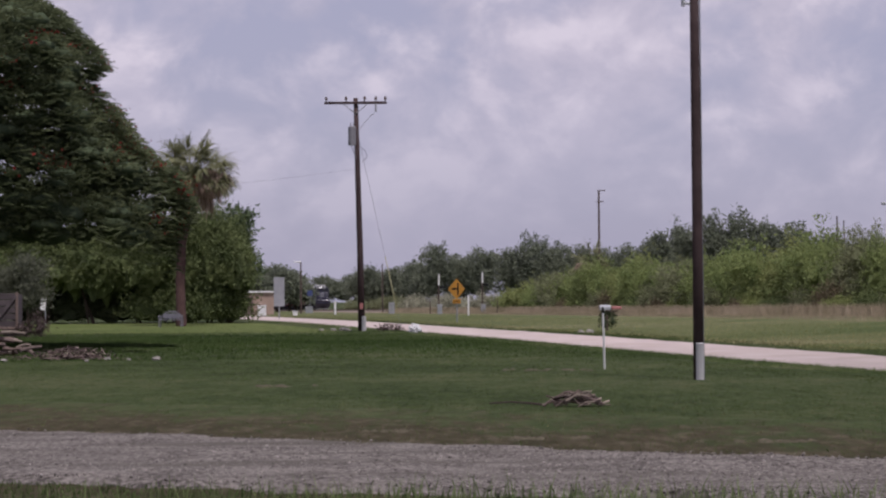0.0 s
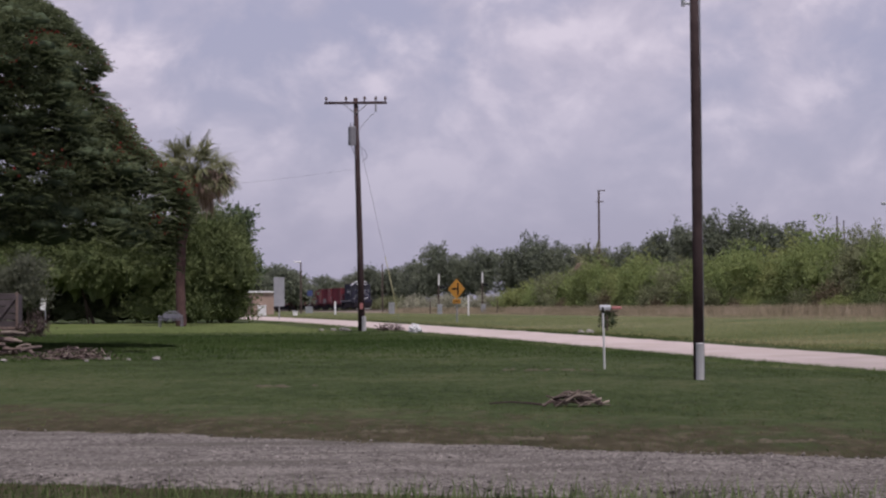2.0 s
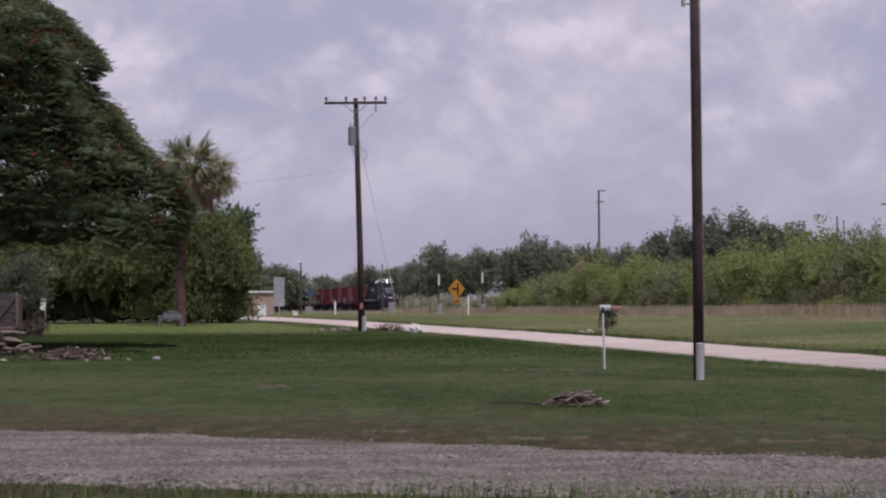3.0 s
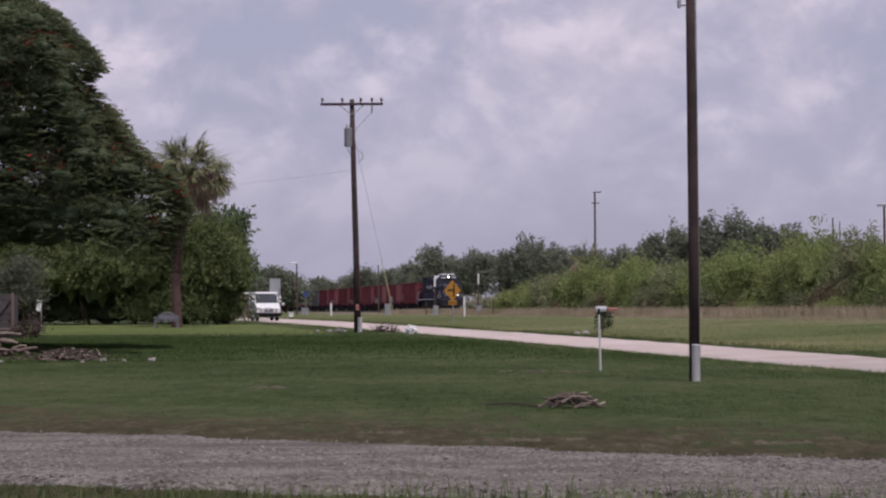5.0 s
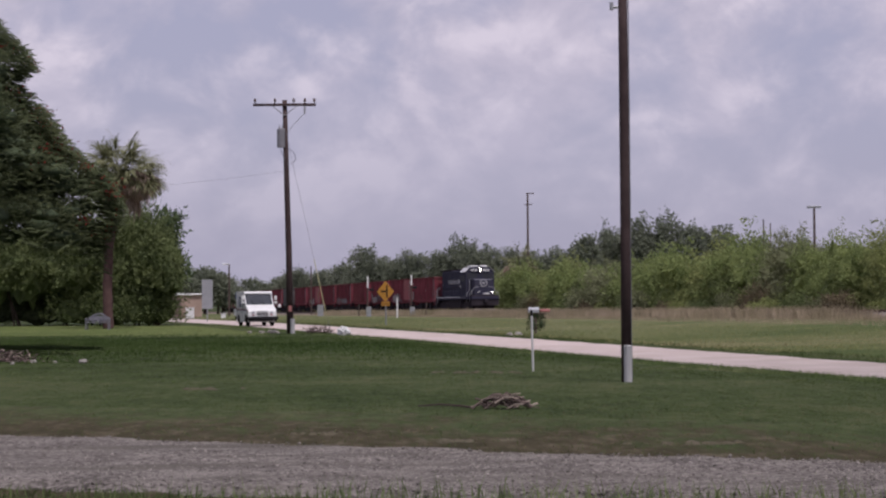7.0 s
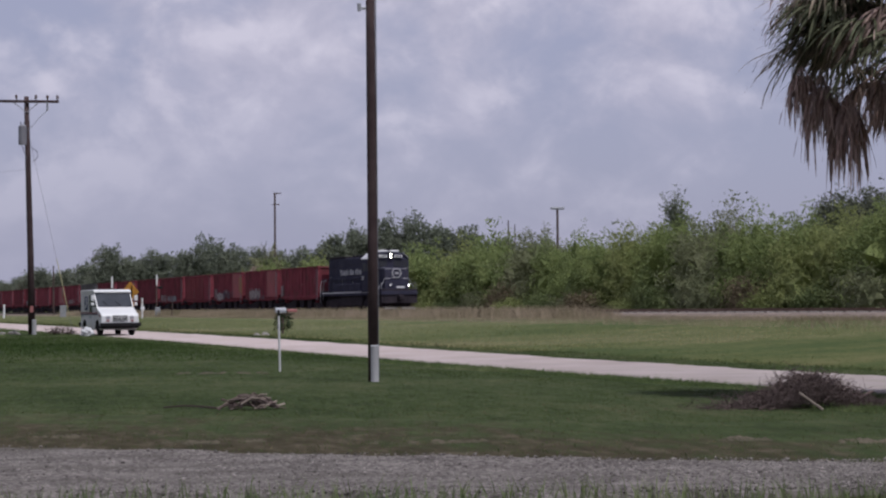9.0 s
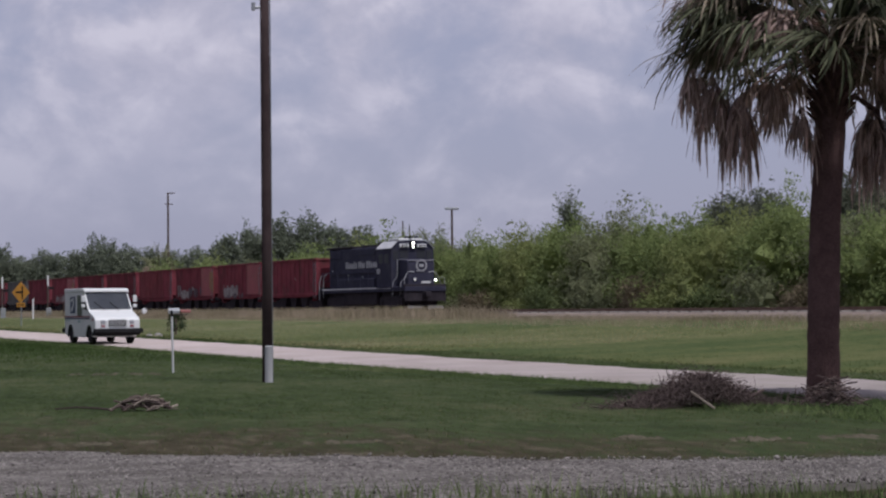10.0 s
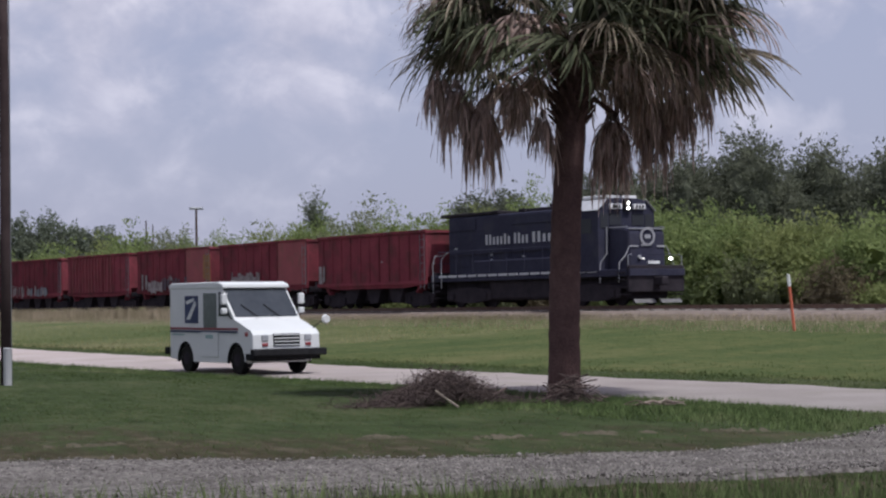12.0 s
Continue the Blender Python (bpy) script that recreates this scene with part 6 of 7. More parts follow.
def build_palm(x, y, trunk_pts, r0, r1, greens, deads, scale, seed, label, boots=True, green_mat=None, stiff=1.0, broad=1.0):
    t = thing("palm_tree", label, "palm", on_ground(x, y))
    bm = bmesh.new()
    pts = [Vector(p) for p in trunk_pts]
    fine = []
    for a, b in zip(pts, pts[1:]):
        fine += [a.lerp(b, k / 10) for k in range(10)]
    fine.append(pts[-1])
    tube(bm, fine, r0, r1, 20)
    for v in bm.verts:
        k = 1 + 0.05 * noise.noise(v.co * 6) + 0.03 * math.sin(v.co.z * 19)
        c = centre_at(fine, v.co.z)
        k *= 1 + 0.12 * math.exp(-max(0.0, v.co.z) / 0.25)
        v.co.x, v.co.y = c.x + (v.co.x - c.x) * k, c.y + (v.co.y - c.y) * k
    trunk = part("trunk", bm, M_PALMTRUNK, t, "brown rough palm trunk", True)
    top = fine[-1]
    if boots:
        bm = bmesh.new()
        for k in range(130):
            z = top.z - 1.15 + 1.5 * k / 130
            a = k * 2.4
            c = min(fine, key=lambda f: abs(f.z - z))
            d = Vector((math.cos(a), math.sin(a), 0))
            rod(bm, c + d * (r1 * 0.85) + Vector((0, 0, z - c.z)), c + d * (r1 + 0.16) + Vector((0, 0, z - c.z + 0.2)), 0.04, 0.02, 5)
        tagged(part("boot_fringe", bm, M_PALMTRUNK, trunk, "broken brown leaf bases"), kind="stuff")
    rng = random.Random(seed)
    steps = (80, 68, 57, 47, 38, 29, 20, 12)
    green = [frond_mesh(seed * 10 + k, False, e, green=green_mat, stiff=stiff, broad=broad) for k, e in enumerate(steps)]
    worn = [frond_mesh(seed * 10 + 40 + k, False, e, green=M_FROND_FADED, stiff=stiff * 0.75, broad=1.35) for k, e in enumerate(steps)] if boots else []
    dry = [frond_mesh(seed * 10 + 20 + k, True, e, broad=broad if not boots else 1.6) for k, e in enumerate((44, 26, 6, -16))]
    for k in range(greens):
        az = 360 * ((k * 0.618034) % 1) + rng.uniform(-12, 12)
        q = ((k + 0.5) / greens) ** 0.75
        m = min(len(steps) - 1, int(q * len(steps)))
        s = scale * rng.uniform(0.72, 1.08)
        ob = shared("frond", (worn[m] if boots and m > 2 and k % 5 < 2 else green[m]), t, pose(top.x, top.y, top.z + 0.55 - 0.5 * q) @ pose(0, 0, 0, 0, 0, az) @ pose(0.15, 0, 0, rng.uniform(-34, 34), 0, 0) @ Matrix.Diagonal((s, s, s, 1)))
        if k == 0:
            tagged(ob, "grey-green fan frond")
    for k in range(deads):
        az = 360 * ((k * 0.618034 + 0.21) % 1) + rng.uniform(-14, 14)
        # few dry leaves hang straight before the trunk
        if 235 < az % 360 < 305 and k % 3:
            az += 75
        s = scale * rng.uniform(0.74, 1.02) * (1.0, 0.94, 0.8, 0.62)[k % 4]
        ob = shared("frond", dry[k % 4], t, pose(top.x, top.y, top.z + rng.uniform(-0.1, 0.15)) @ pose(0, 0, 0, 0, 0, az) @ pose(0.15, 0, 0, rng.uniform(-20, 20), 0, 0) @ Matrix.Diagonal((s, s, s, 1)))
        if k == 0:
            tagged(ob, "dry brown hanging frond")
    return t


palm = build_palm(13.06, 28.93, [(0, 0, -0.1), (0.02, 0, 1.4), (0.10, 0.05, 3.0), (0.32, 0.1, 5.75)], 0.27, 0.245, 50, 30, 1.42, 31, "large cabbage palm with shaggy green and dead brown fronds", stiff=1.5, broad=1.75)
# shaggy curtain at both flanks of the crown
curtain = [frond_mesh(90 + k, False, e, 1.3, 0.85, m, 0.95, 1.45) for k, (e, m) in enumerate(((46, M_FROND), (36, M_FROND_FADED), (26, M_FROND), (16, M_FROND_FADED), (30, M_FROND_DRY)))]
flank = random.Random(12)
for k in range(38):
    s = flank.uniform(1.3, 1.68) * (1.1 if k % 2 else 0.93)
    turn = (0 if k % 2 else 180) + flank.uniform(-34, 34)
    shared("frond", curtain[k % 5], palm, pose(0.32, 0.1, 5.95 + flank.uniform(-0.3, 0.5)) @ pose(0, 0, 0, 0, 0, turn) @ pose(0.15, 0, 0, flank.uniform(-25, 25), 0, 0) @ Matrix.Diagonal((s, s, s, 1)))
for k in range(16):
    s = flank.uniform(1.35, 1.6)
    shared("frond", curtain[k % 4], palm, pose(0.42, 0.1, 6.1 + flank.uniform(0.0, 0.7)) @ pose(0, 0, 0, 0, 0, flank.uniform(-50, 40)) @ pose(0.15, 0, 0, flank.uniform(-25, 25), flank.uniform(-12, 4), 0) @ Matrix.Diagonal((s, s, s, 1)))
# withered bunches hanging from the crown
hang = [frond_mesh(77 + k, True, -30 - 8 * k, 0.3, 0.95, broad=1.7) for k in range(3)]
for i, (bx, by, bz, bs, bn) in enumerate(((0.98, 0.1, 4.85, 1.2, 15), (1.05, 0.0, 4.5, 0.9, 8), (1.8, 0.1, 5.0, 1.15, 11), (-1.5, -0.2, 4.96, 1.15, 12), (-1.85, 0.0, 5.3, 1.1, 9), (-2.15, 0.1, 5.45, 0.9, 6), (-1.0, -0.5, 5.3, 0.9, 4), (-0.5, -0.4, 4.8, 0.9, 5), (1.7, 0.2, 5.3, 1.15, 10), (2.2, 0.0, 5.35, 1.1, 9), (2.6, 0.0, 5.5, 0.95, 6), (1.3, -0.4, 5.5, 1.0, 7))):
    for k in range(bn):
        shared("frond", hang[(i + k) % 3], palm, pose(bx, by, bz) @ pose(0, 0, 0, 0, 0, k * 360 / bn + 20 * i) @ Matrix.Diagonal((0.66 * bs, 0.66 * bs, (0.72 + 0.42 * (k % 4) / 3) * bs, 1)))
bm = bmesh.new()
tube(bm, [(0.35, 0.1, 4.9), (0.7, 0.1, 5.05), (1.08, 0.1, 4.8), (1.13, 0.1, 4.4), (1.17, 0.1, 3.75)], 0.03, 0.09, 6)
part("old_stalk", bm, M_PALMTRUNK, palm, "withered hanging flower stalk")
far_palm = build_palm(-15.6, 112.9, [(0, 0, -0.1), (-0.06, 0, 2.5), (0.05, 0, 5.0), (0.75, 0, 8.7)], 0.30, 0.24, 64, 70, 1.3, 47, "cabbage palm with pale green fronds before the hedge", False, M_FROND_PALE, 1.9, 2.0)
build_palm(16.2, 208.0, [(0, 0, -0.1), (0.05, 0, 2.0), (0.1, 0, 3.6), (0.15, 0, 4.9)], 0.26, 0.22, 26, 26, 1.25, 53, "distant cabbage palm with a drooping pale crown in the hedge", False, M_FROND_PALE, 1.2, 2.0)
# dry skirt below its crown
for k in range(26):
    shared("frond", hang[k % 3], far_palm, pose(0.72 + 0.75 * math.cos(k * 2.4), 0.75 * math.sin(k * 2.4), 8.9 - 0.03 * k) @ pose(0, 0, 0, 0, 0, math.degrees(k * 2.4)) @ Matrix.Diagonal((1.1, 1.1, 1.5, 1)))


# ---- trees and hedges ----
def branch_set(bm, base, height, spread, rng, r):
    tube(bm, [base, base + Vector((0.1, 0, height * 0.35)), base + Vector((0.2, 0.1, height * 0.6))], r, r * 0.7, 9)
    fork = base + Vector((0.2, 0.1, height * 0.6))
    for k in range(7):
        a = k * 0.9 + rng.uniform(-0.2, 0.2)
        d = Vector((math.cos(a) * spread, math.sin(a) * spread, height * rng.uniform(0.15, 0.4)))
        tube(bm, [fork, fork + d * 0.5 + Vector((0, 0, 0.4)), fork + d], r * 0.45, r * 0.12, 6)


def big_tree():
    t = thing("flame_tree", "huge dark flame tree with feathery foliage and few red blossoms", "tree", on_ground(-17.5, 68))
    rng = random.Random(4)
    bm = bmesh.new()
    branch_set(bm, Vector((0, 0, -0.2)), 8.0, 5.0, rng, 0.5)
    part("trunk", bm, M_BARK, t, smooth=True)
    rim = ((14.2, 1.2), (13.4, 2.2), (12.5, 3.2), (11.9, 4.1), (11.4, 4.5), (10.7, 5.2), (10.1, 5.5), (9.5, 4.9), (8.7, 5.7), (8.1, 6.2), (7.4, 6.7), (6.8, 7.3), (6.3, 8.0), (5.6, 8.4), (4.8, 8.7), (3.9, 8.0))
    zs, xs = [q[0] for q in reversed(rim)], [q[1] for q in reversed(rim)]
    blobs = []
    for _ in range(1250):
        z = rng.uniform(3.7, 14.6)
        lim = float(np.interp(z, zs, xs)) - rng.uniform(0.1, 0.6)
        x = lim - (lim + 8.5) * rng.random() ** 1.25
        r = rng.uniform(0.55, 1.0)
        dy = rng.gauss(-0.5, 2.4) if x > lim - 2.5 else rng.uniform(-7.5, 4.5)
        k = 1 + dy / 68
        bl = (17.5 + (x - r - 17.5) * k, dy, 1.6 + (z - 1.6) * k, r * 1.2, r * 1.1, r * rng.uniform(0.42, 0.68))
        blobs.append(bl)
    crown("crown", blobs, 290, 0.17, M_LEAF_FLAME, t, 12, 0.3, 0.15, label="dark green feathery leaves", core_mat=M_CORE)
    # flat drooping sprays of paired leaflets, in tiers over the face and the rim of the crown
    g = np.random.default_rng(13)
    n, m = 9500, 8
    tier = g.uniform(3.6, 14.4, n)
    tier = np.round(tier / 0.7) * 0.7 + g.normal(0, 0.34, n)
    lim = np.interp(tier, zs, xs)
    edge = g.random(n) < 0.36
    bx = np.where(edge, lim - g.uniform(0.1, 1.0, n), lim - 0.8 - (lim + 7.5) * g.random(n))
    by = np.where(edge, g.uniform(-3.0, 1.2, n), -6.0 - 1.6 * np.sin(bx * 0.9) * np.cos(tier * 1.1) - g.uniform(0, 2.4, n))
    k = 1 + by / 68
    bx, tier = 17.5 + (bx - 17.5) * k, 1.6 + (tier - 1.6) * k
    way = np.radians(np.where(edge, g.uniform(-65, 35, n), g.uniform(-150, -20, n)))
    ln = g.uniform(0.22, 0.52, n)
    sink = g.uniform(0.1, 0.65, n)
    rise = g.uniform(-0.1, 0.5, n)
    u = np.stack([np.cos(way), np.sin(way), np.zeros(n)], 1)
    side = np.stack([-np.sin(way), np.cos(way), g.uniform(-0.3, 0.3, n)], 1)
    quads = []
    for j in range(m):
        f = (j + 0.6) / m
        at = np.stack([bx, by, tier], 1) + u * (ln * f)[:, None]
        at[:, 2] += ln * (rise * f - sink * f * f)
        w = 0.11 * math.sin(math.pi * (0.15 + 0.8 * f)) * g.uniform(0.7, 1.3, n)
        for e in (-1, 1):
            tip = at + side * (e * w)[:, None] + u * (0.5 * w)[:, None]
            tip[:, 2] -= 0.45 * w
            half = u * 0.022
            quads.append(np.stack([at - half, (at + tip) / 2 - half * 1.4, tip, (at + tip) / 2 + half * 1.4], 1))
    v = np.concatenate(quads).reshape(-1, 3)
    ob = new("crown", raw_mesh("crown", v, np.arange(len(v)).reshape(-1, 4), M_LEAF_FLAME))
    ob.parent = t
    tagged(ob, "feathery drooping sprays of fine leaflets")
    pos, out = [], []
    for k in range(70):
        i = int(g.integers(n))
        while not (4.0 < tier[i] < 11.0 and bx[i] > lim[i] - 5.0):
            i = int(g.integers(n))
        c = np.array((bx[i] + 0.25 * u[i, 0], by[i] - 0.35, tier[i]))
        q = int(g.integers(3, 22))
        pos.append(c + g.normal(size=(q, 3)) * np.array((0.16, 0.12, 0.09)))
        out.append(unit(g, q))
    ob = new("blossom", leaf_mesh("blossom", np.vstack(pos), np.vstack(out), 0.10, g, M_FLOWER, 0.8))
    ob.parent = t
    tagged(ob, "orange-red blossom clusters", kind="stuff")


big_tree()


def bush(name, label, cat, x, y, masses, count, size, mat, seed, slim=0.55, trunk=True, group="", rough=0.75):
    t = thing(name, label, cat, on_ground(x, y), group)
    if trunk:
        rng = random.Random(seed)
        for k in range(3):
            b = rng.choice(masses)
            bm = bmesh.new()
            tube(bm, [(rng.uniform(-0.4, 0.4), rng.uniform(-0.3, 0.3), -0.2), (b[0] * 0.4, b[1] * 0.4, b[2] * 0.5), (b[0], b[1], b[2])], 0.07, 0.03, 6)
            part("stem", bm, M_BARK, t)
    dome_crown(masses, count, size, mat, t, seed, slim, rough)
    return t


def mass(rng, width, depth, height, n=3):
    """A few overlapping lumps that reach from the ground to the height given."""
    out = []
    for k in range(n):
        q = (k + 0.5) / n * 2 - 1
        h = height * (1.0 if k == n // 2 else rng.uniform(0.72, 0.98))
        out.append((q * width * 0.72, rng.uniform(-0.3, 0.3) * depth, h * 0.44, width * rng.uniform(0.8, 1.0), depth * rng.uniform(0.95, 1.2), h * 0.69))
    return out


rng = random.Random(17)
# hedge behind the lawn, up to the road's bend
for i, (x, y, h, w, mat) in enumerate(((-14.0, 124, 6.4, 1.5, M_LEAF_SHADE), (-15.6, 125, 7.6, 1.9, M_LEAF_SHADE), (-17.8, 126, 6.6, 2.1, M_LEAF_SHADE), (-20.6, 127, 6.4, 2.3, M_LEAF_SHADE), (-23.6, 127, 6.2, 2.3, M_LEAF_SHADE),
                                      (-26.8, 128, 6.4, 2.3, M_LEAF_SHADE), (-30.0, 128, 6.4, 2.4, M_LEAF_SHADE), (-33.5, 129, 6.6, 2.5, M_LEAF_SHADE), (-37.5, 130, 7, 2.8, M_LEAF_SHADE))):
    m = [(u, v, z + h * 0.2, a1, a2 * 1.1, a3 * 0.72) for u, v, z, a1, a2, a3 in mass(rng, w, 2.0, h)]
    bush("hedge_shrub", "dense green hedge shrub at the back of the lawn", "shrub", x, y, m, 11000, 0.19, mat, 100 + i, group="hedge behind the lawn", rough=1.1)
    # An added backing row whose dark leaves give the shade under the hedge
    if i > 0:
        bush("hedge_shrub", "dark-leaved shrub backing the hedge for the shade below it", "shrub", x - 0.8, y + 3.6, mass(rng, w * 1.15, 1.6, h * 0.72), 3500, 0.3, M_LEAF_DARK, 120 + i, trunk=False, group="hedge behind the lawn")
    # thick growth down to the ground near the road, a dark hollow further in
    bush("hedge_shrub", "low undergrowth, dark-leaved for shade at the hedge's foot", "shrub", x - 0.4, y + (-0.6 if i < 3 else 1.4), mass(rng, w * 1.25, 1.1, rng.uniform(2.2, 3.0) if i < 3 else rng.uniform(1.5, 2.3)), 3400 if i < 3 else 2400, 0.2, M_LEAF_SHADE if i < 3 else M_LEAF_FLAME, 180 + i, 0.45, False, "hedge behind the lawn", 1.1)
bush("dark_tree", "dark broad-leaved tree rising over the hedge", "tree", -14.4, 129, [(0, 0, 4.2, 1.5, 1.4, 3.0), (0.5, 0, 6.4, 1.1, 1.0, 1.6), (1.1, 0, 3.6, 0.9, 0.9, 1.5)], 3600, 0.3, M_LEAF_DARK, 140, rough=1.3)
bush("olive_bush", "olive-green bush with fine foliage beside the trailer", "bush", -20.4, 93.0, [(0, 0, 2.2, 1.1, 0.9, 2.0), (-1.3, 0, 2.0, 1.2, 0.9, 1.6)], 5000, 0.2, M_LEAF_WOOD, 160, 0.3)
bush("dead_weeds", "dead brown weed stalks before the trailer", "weeds", -18.0, 84.6, [(0, 0, 0.45, 0.35, 0.3, 0.75), (-0.7, 0, 0.25, 0.5, 0.3, 0.35)], 900, 0.14, M_TWIG, 161, 0.3, False)
bush("weed_clump", "low weeds at the foot of the pole", "bush", -2.9, 94.4, [(0, 0, 0.1, 0.4, 0.3, 0.2), (0.6, 0, 0.08, 0.3, 0.25, 0.15)], 600, 0.11, M_TWIG, 162, 0.3, False)

# hedge beyond the track: (distance along the line, height of its top)
HEDGE = ((176, 2.6), (168, 3.8), (160, 4.8), (152, 5.4), (143, 5.8), (134, 6.2), (125, 6.2), (116, 5.9), (107, 5.6), (98, 6.0), (90, 6.6), (82, 7.2), (75, 7.1), (68.5, 6.9), (62, 6.6), (56, 6.1), (50, 7.0),
         (45, 7.2), (40, 7.4), (35, 6.9), (30, 6.5), (25, 6.8), (20, 7.1), (15, 6.8), (10, 6.3), (5, 5.9), (0, 5.5), (-6, 5.3), (-12, 5.5), (-19, 5.7), (-27, 6.0), (-36, 6.0))
for i, (s, h) in enumerate(HEDGE):
    near = s < 70
    p = Vector((RAIL_X, RAIL_Y)) + RU * s + RN * (9.4 + rng.uniform(-0.7, 0.7))
    z0 = gz(p.x, p.y)
    b = mass(rng, 3.8 if near else 5.4, 2.9, (h - z0) * 0.87, 3)
    b = [(u * RU.x - v * RN.x, u * RU.y - v * RN.y, z, a2, a1, a3) for u, v, z, a1, a2, a3 in b]
    mat = (M_LEAF_MID, M_LEAF_LIME, M_LEAF_MID, M_LEAF_OLIVE, M_LEAF_MID)[i % 5]
    bush("hedge_shrub", "dense green wild hedge shrub beyond the railway track", "shrub", p.x, p.y, b, 18000 if near else 8500, 0.18 if near else 0.28, mat, 200 + i, 0.55, False, "hedge beyond the track", 1.15)
# low growth at the hedge's foot, mixed green, shade-dark and withered leaves
for i in range(40):
    s = -32 + 4.6 * i + rng.uniform(-1.2, 1.2)
    p = Vector((RAIL_X, RAIL_Y)) + RU * s + RN * rng.uniform(5.9, 6.9)
    h, mat, label = ((rng.uniform(1.0, 2.2), M_LEAF_SHADE, "green undergrowth in shade-dark leaves at the hedge's foot"), (rng.uniform(0.8, 1.8), M_LEAF_LIME, "bright yellow-green undergrowth at the hedge's foot"),
                     (rng.uniform(0.9, 2.4), M_LEAF_WITHERED, "withered brown-green creeper on the hedge"), (rng.uniform(1.2, 2.8), M_LEAF_OLIVE, "olive undergrowth at the hedge's foot"))[i % 4]
    lumps = [(u * RU.x - v * RN.x, u * RU.y - v * RN.y, z, a2, a1, a3) for u, v, z, a1, a2, a3 in mass(rng, rng.uniform(1.5, 2.4), 0.9, h, 3)]
    bush("undergrowth", label, "shrub", p.x, p.y, lumps, 2200, 0.17, mat, 700 + i, 0.5, False, "undergrowth beyond the track", 1.4)
p = Vector((RAIL_X, RAIL_Y)) + RU * 46.5 + RN * 10
bush("sapling", "thin dark sapling rising above the hedge", "tree", p.x, p.y, [(0.0, 0, 6.6, 0.55, 0.5, 1.5), (0.35, 0, 6.0, 0.6, 0.5, 0.7)], 900, 0.24, M_LEAF_FAR, 260, 0.4, rough=1.5)
# low grey scrub beyond the far end of the hedge
for i in range(11):
    s = 182 + i * 11
    p = Vector((RAIL_X, RAIL_Y)) + RU * s + RN * rng.uniform(6, 10)
    bush("scrub_clump", "low grey-green palmetto scrub beyond the track", "shrub", p.x, p.y, [(rng.uniform(-4, 4), rng.uniform(-1, 1), 0.8, 2.2, 1.6, rng.uniform(1.2, 2.0)) for _ in range(3)], 1900, 0.42, M_LEAF_SCRUB if i < 5 else M_LEAF_OLIVE, 300 + i, 0.25, False, "scrub beyond the track", 1.0)


def wood_tree(x, y, top, w, mat, seed, size=0.75, count=2200, label="dark rounded tree of the far wood"):
    r = random.Random(seed)
    h = top - gz(x, y)
    masses = [(0, 0, h * 0.62, w * 0.95, w * 0.9, h * 0.46), (r.uniform(-0.6, 0.6) * w, 0, h * 0.4, w * 1.05, w, h * 0.36), (r.choice((-0.75, 0.75)) * w, r.uniform(-0.3, 0.3) * w, h * 0.52, w * 0.7, w * 0.7, h * 0.34)]
    t = thing("wood_tree", label, "tree", on_ground(x, y), "trees of the far wood")
    bm = bmesh.new()
    tube(bm, [(0, 0, -0.3), (0.2, 0, h * 0.3), (0.1, 0, h * 0.6)], 0.28, 0.15, 7)
    part("trunk", bm, M_BARK, t)
    dome_crown(masses, count, size, mat, t, seed, 0.6, 0.7)


for i, (x, y, z, w) in enumerate(((-24.4, 235, 5.8, 2.2), (-21.6, 246, 6.2, 2.4), (-19.6, 250, 5.4, 1.8), (-31, 382, 6.6, 4.5), (-26.5, 420, 7.4, 4.5), (-20, 424, 7.6, 4.5), (-14, 400, 7.4, 4), (-13.2, 333, 7.6, 3.0), (-8.6, 332, 7.4, 3.0), (-5, 325, 8.2, 3),
                                  (-1.0, 300, 10.3, 3.4), (3.2, 305, 8.8, 3.0), (6.4, 300, 9.9, 3.4), (10.4, 302, 9.8, 3.4), (14.2, 300, 11.6, 4.0), (18.3, 303, 10.6, 3.4), (22.0, 300, 9.8, 3.0), (25.5, 300, 9.6, 3.4), (29.2, 300, 10.0, 3.0),
                                  (26.0, 228, 9.4, 2.3), (29.0, 230, 10.3, 2.4), (32.2, 228, 11.0, 2.6), (35.2, 227, 11.7, 2.8), (38.6, 227, 11.0, 2.8), (42.0, 226, 10.2, 2.6), (46, 225, 9.2, 3), (51, 222, 8.6, 3.2),
                                  (52, 110, 9.4, 2.6), (56, 106, 10.6, 3.0), (60, 104, 11.6, 3.2), (64, 102.5, 10.8, 3.0), (68, 100, 10.6, 3.2), (72.5, 98, 10.8, 3.4), (77, 96, 11, 3.4), (46.6, 118, 8.2, 2.4),
                                  (57.5, 114, 10.4, 3.4), (62.5, 111.5, 11.0, 3.6), (67, 110, 10.7, 3.8), (71.5, 107, 10.7, 3.8), (49.5, 119, 8.8, 3.0))):
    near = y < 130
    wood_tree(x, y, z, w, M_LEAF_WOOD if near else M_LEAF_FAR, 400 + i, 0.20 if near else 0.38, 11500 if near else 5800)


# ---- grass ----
# Dark long blades carry the shaded band on the lawn
M_BLADE_LONG = turf("shade_dark_long_blade", ((0.034, 0.060, 0.016), (0.048, 0.078, 0.023), (0.068, 0.098, 0.033)), blade=0.3)
M_BLADE_STRAW = leafy("straw_grass_blade", (0.085, 0.072, 0.040), (0.17, 0.14, 0.085), 0.3, 0.3, 0.4)


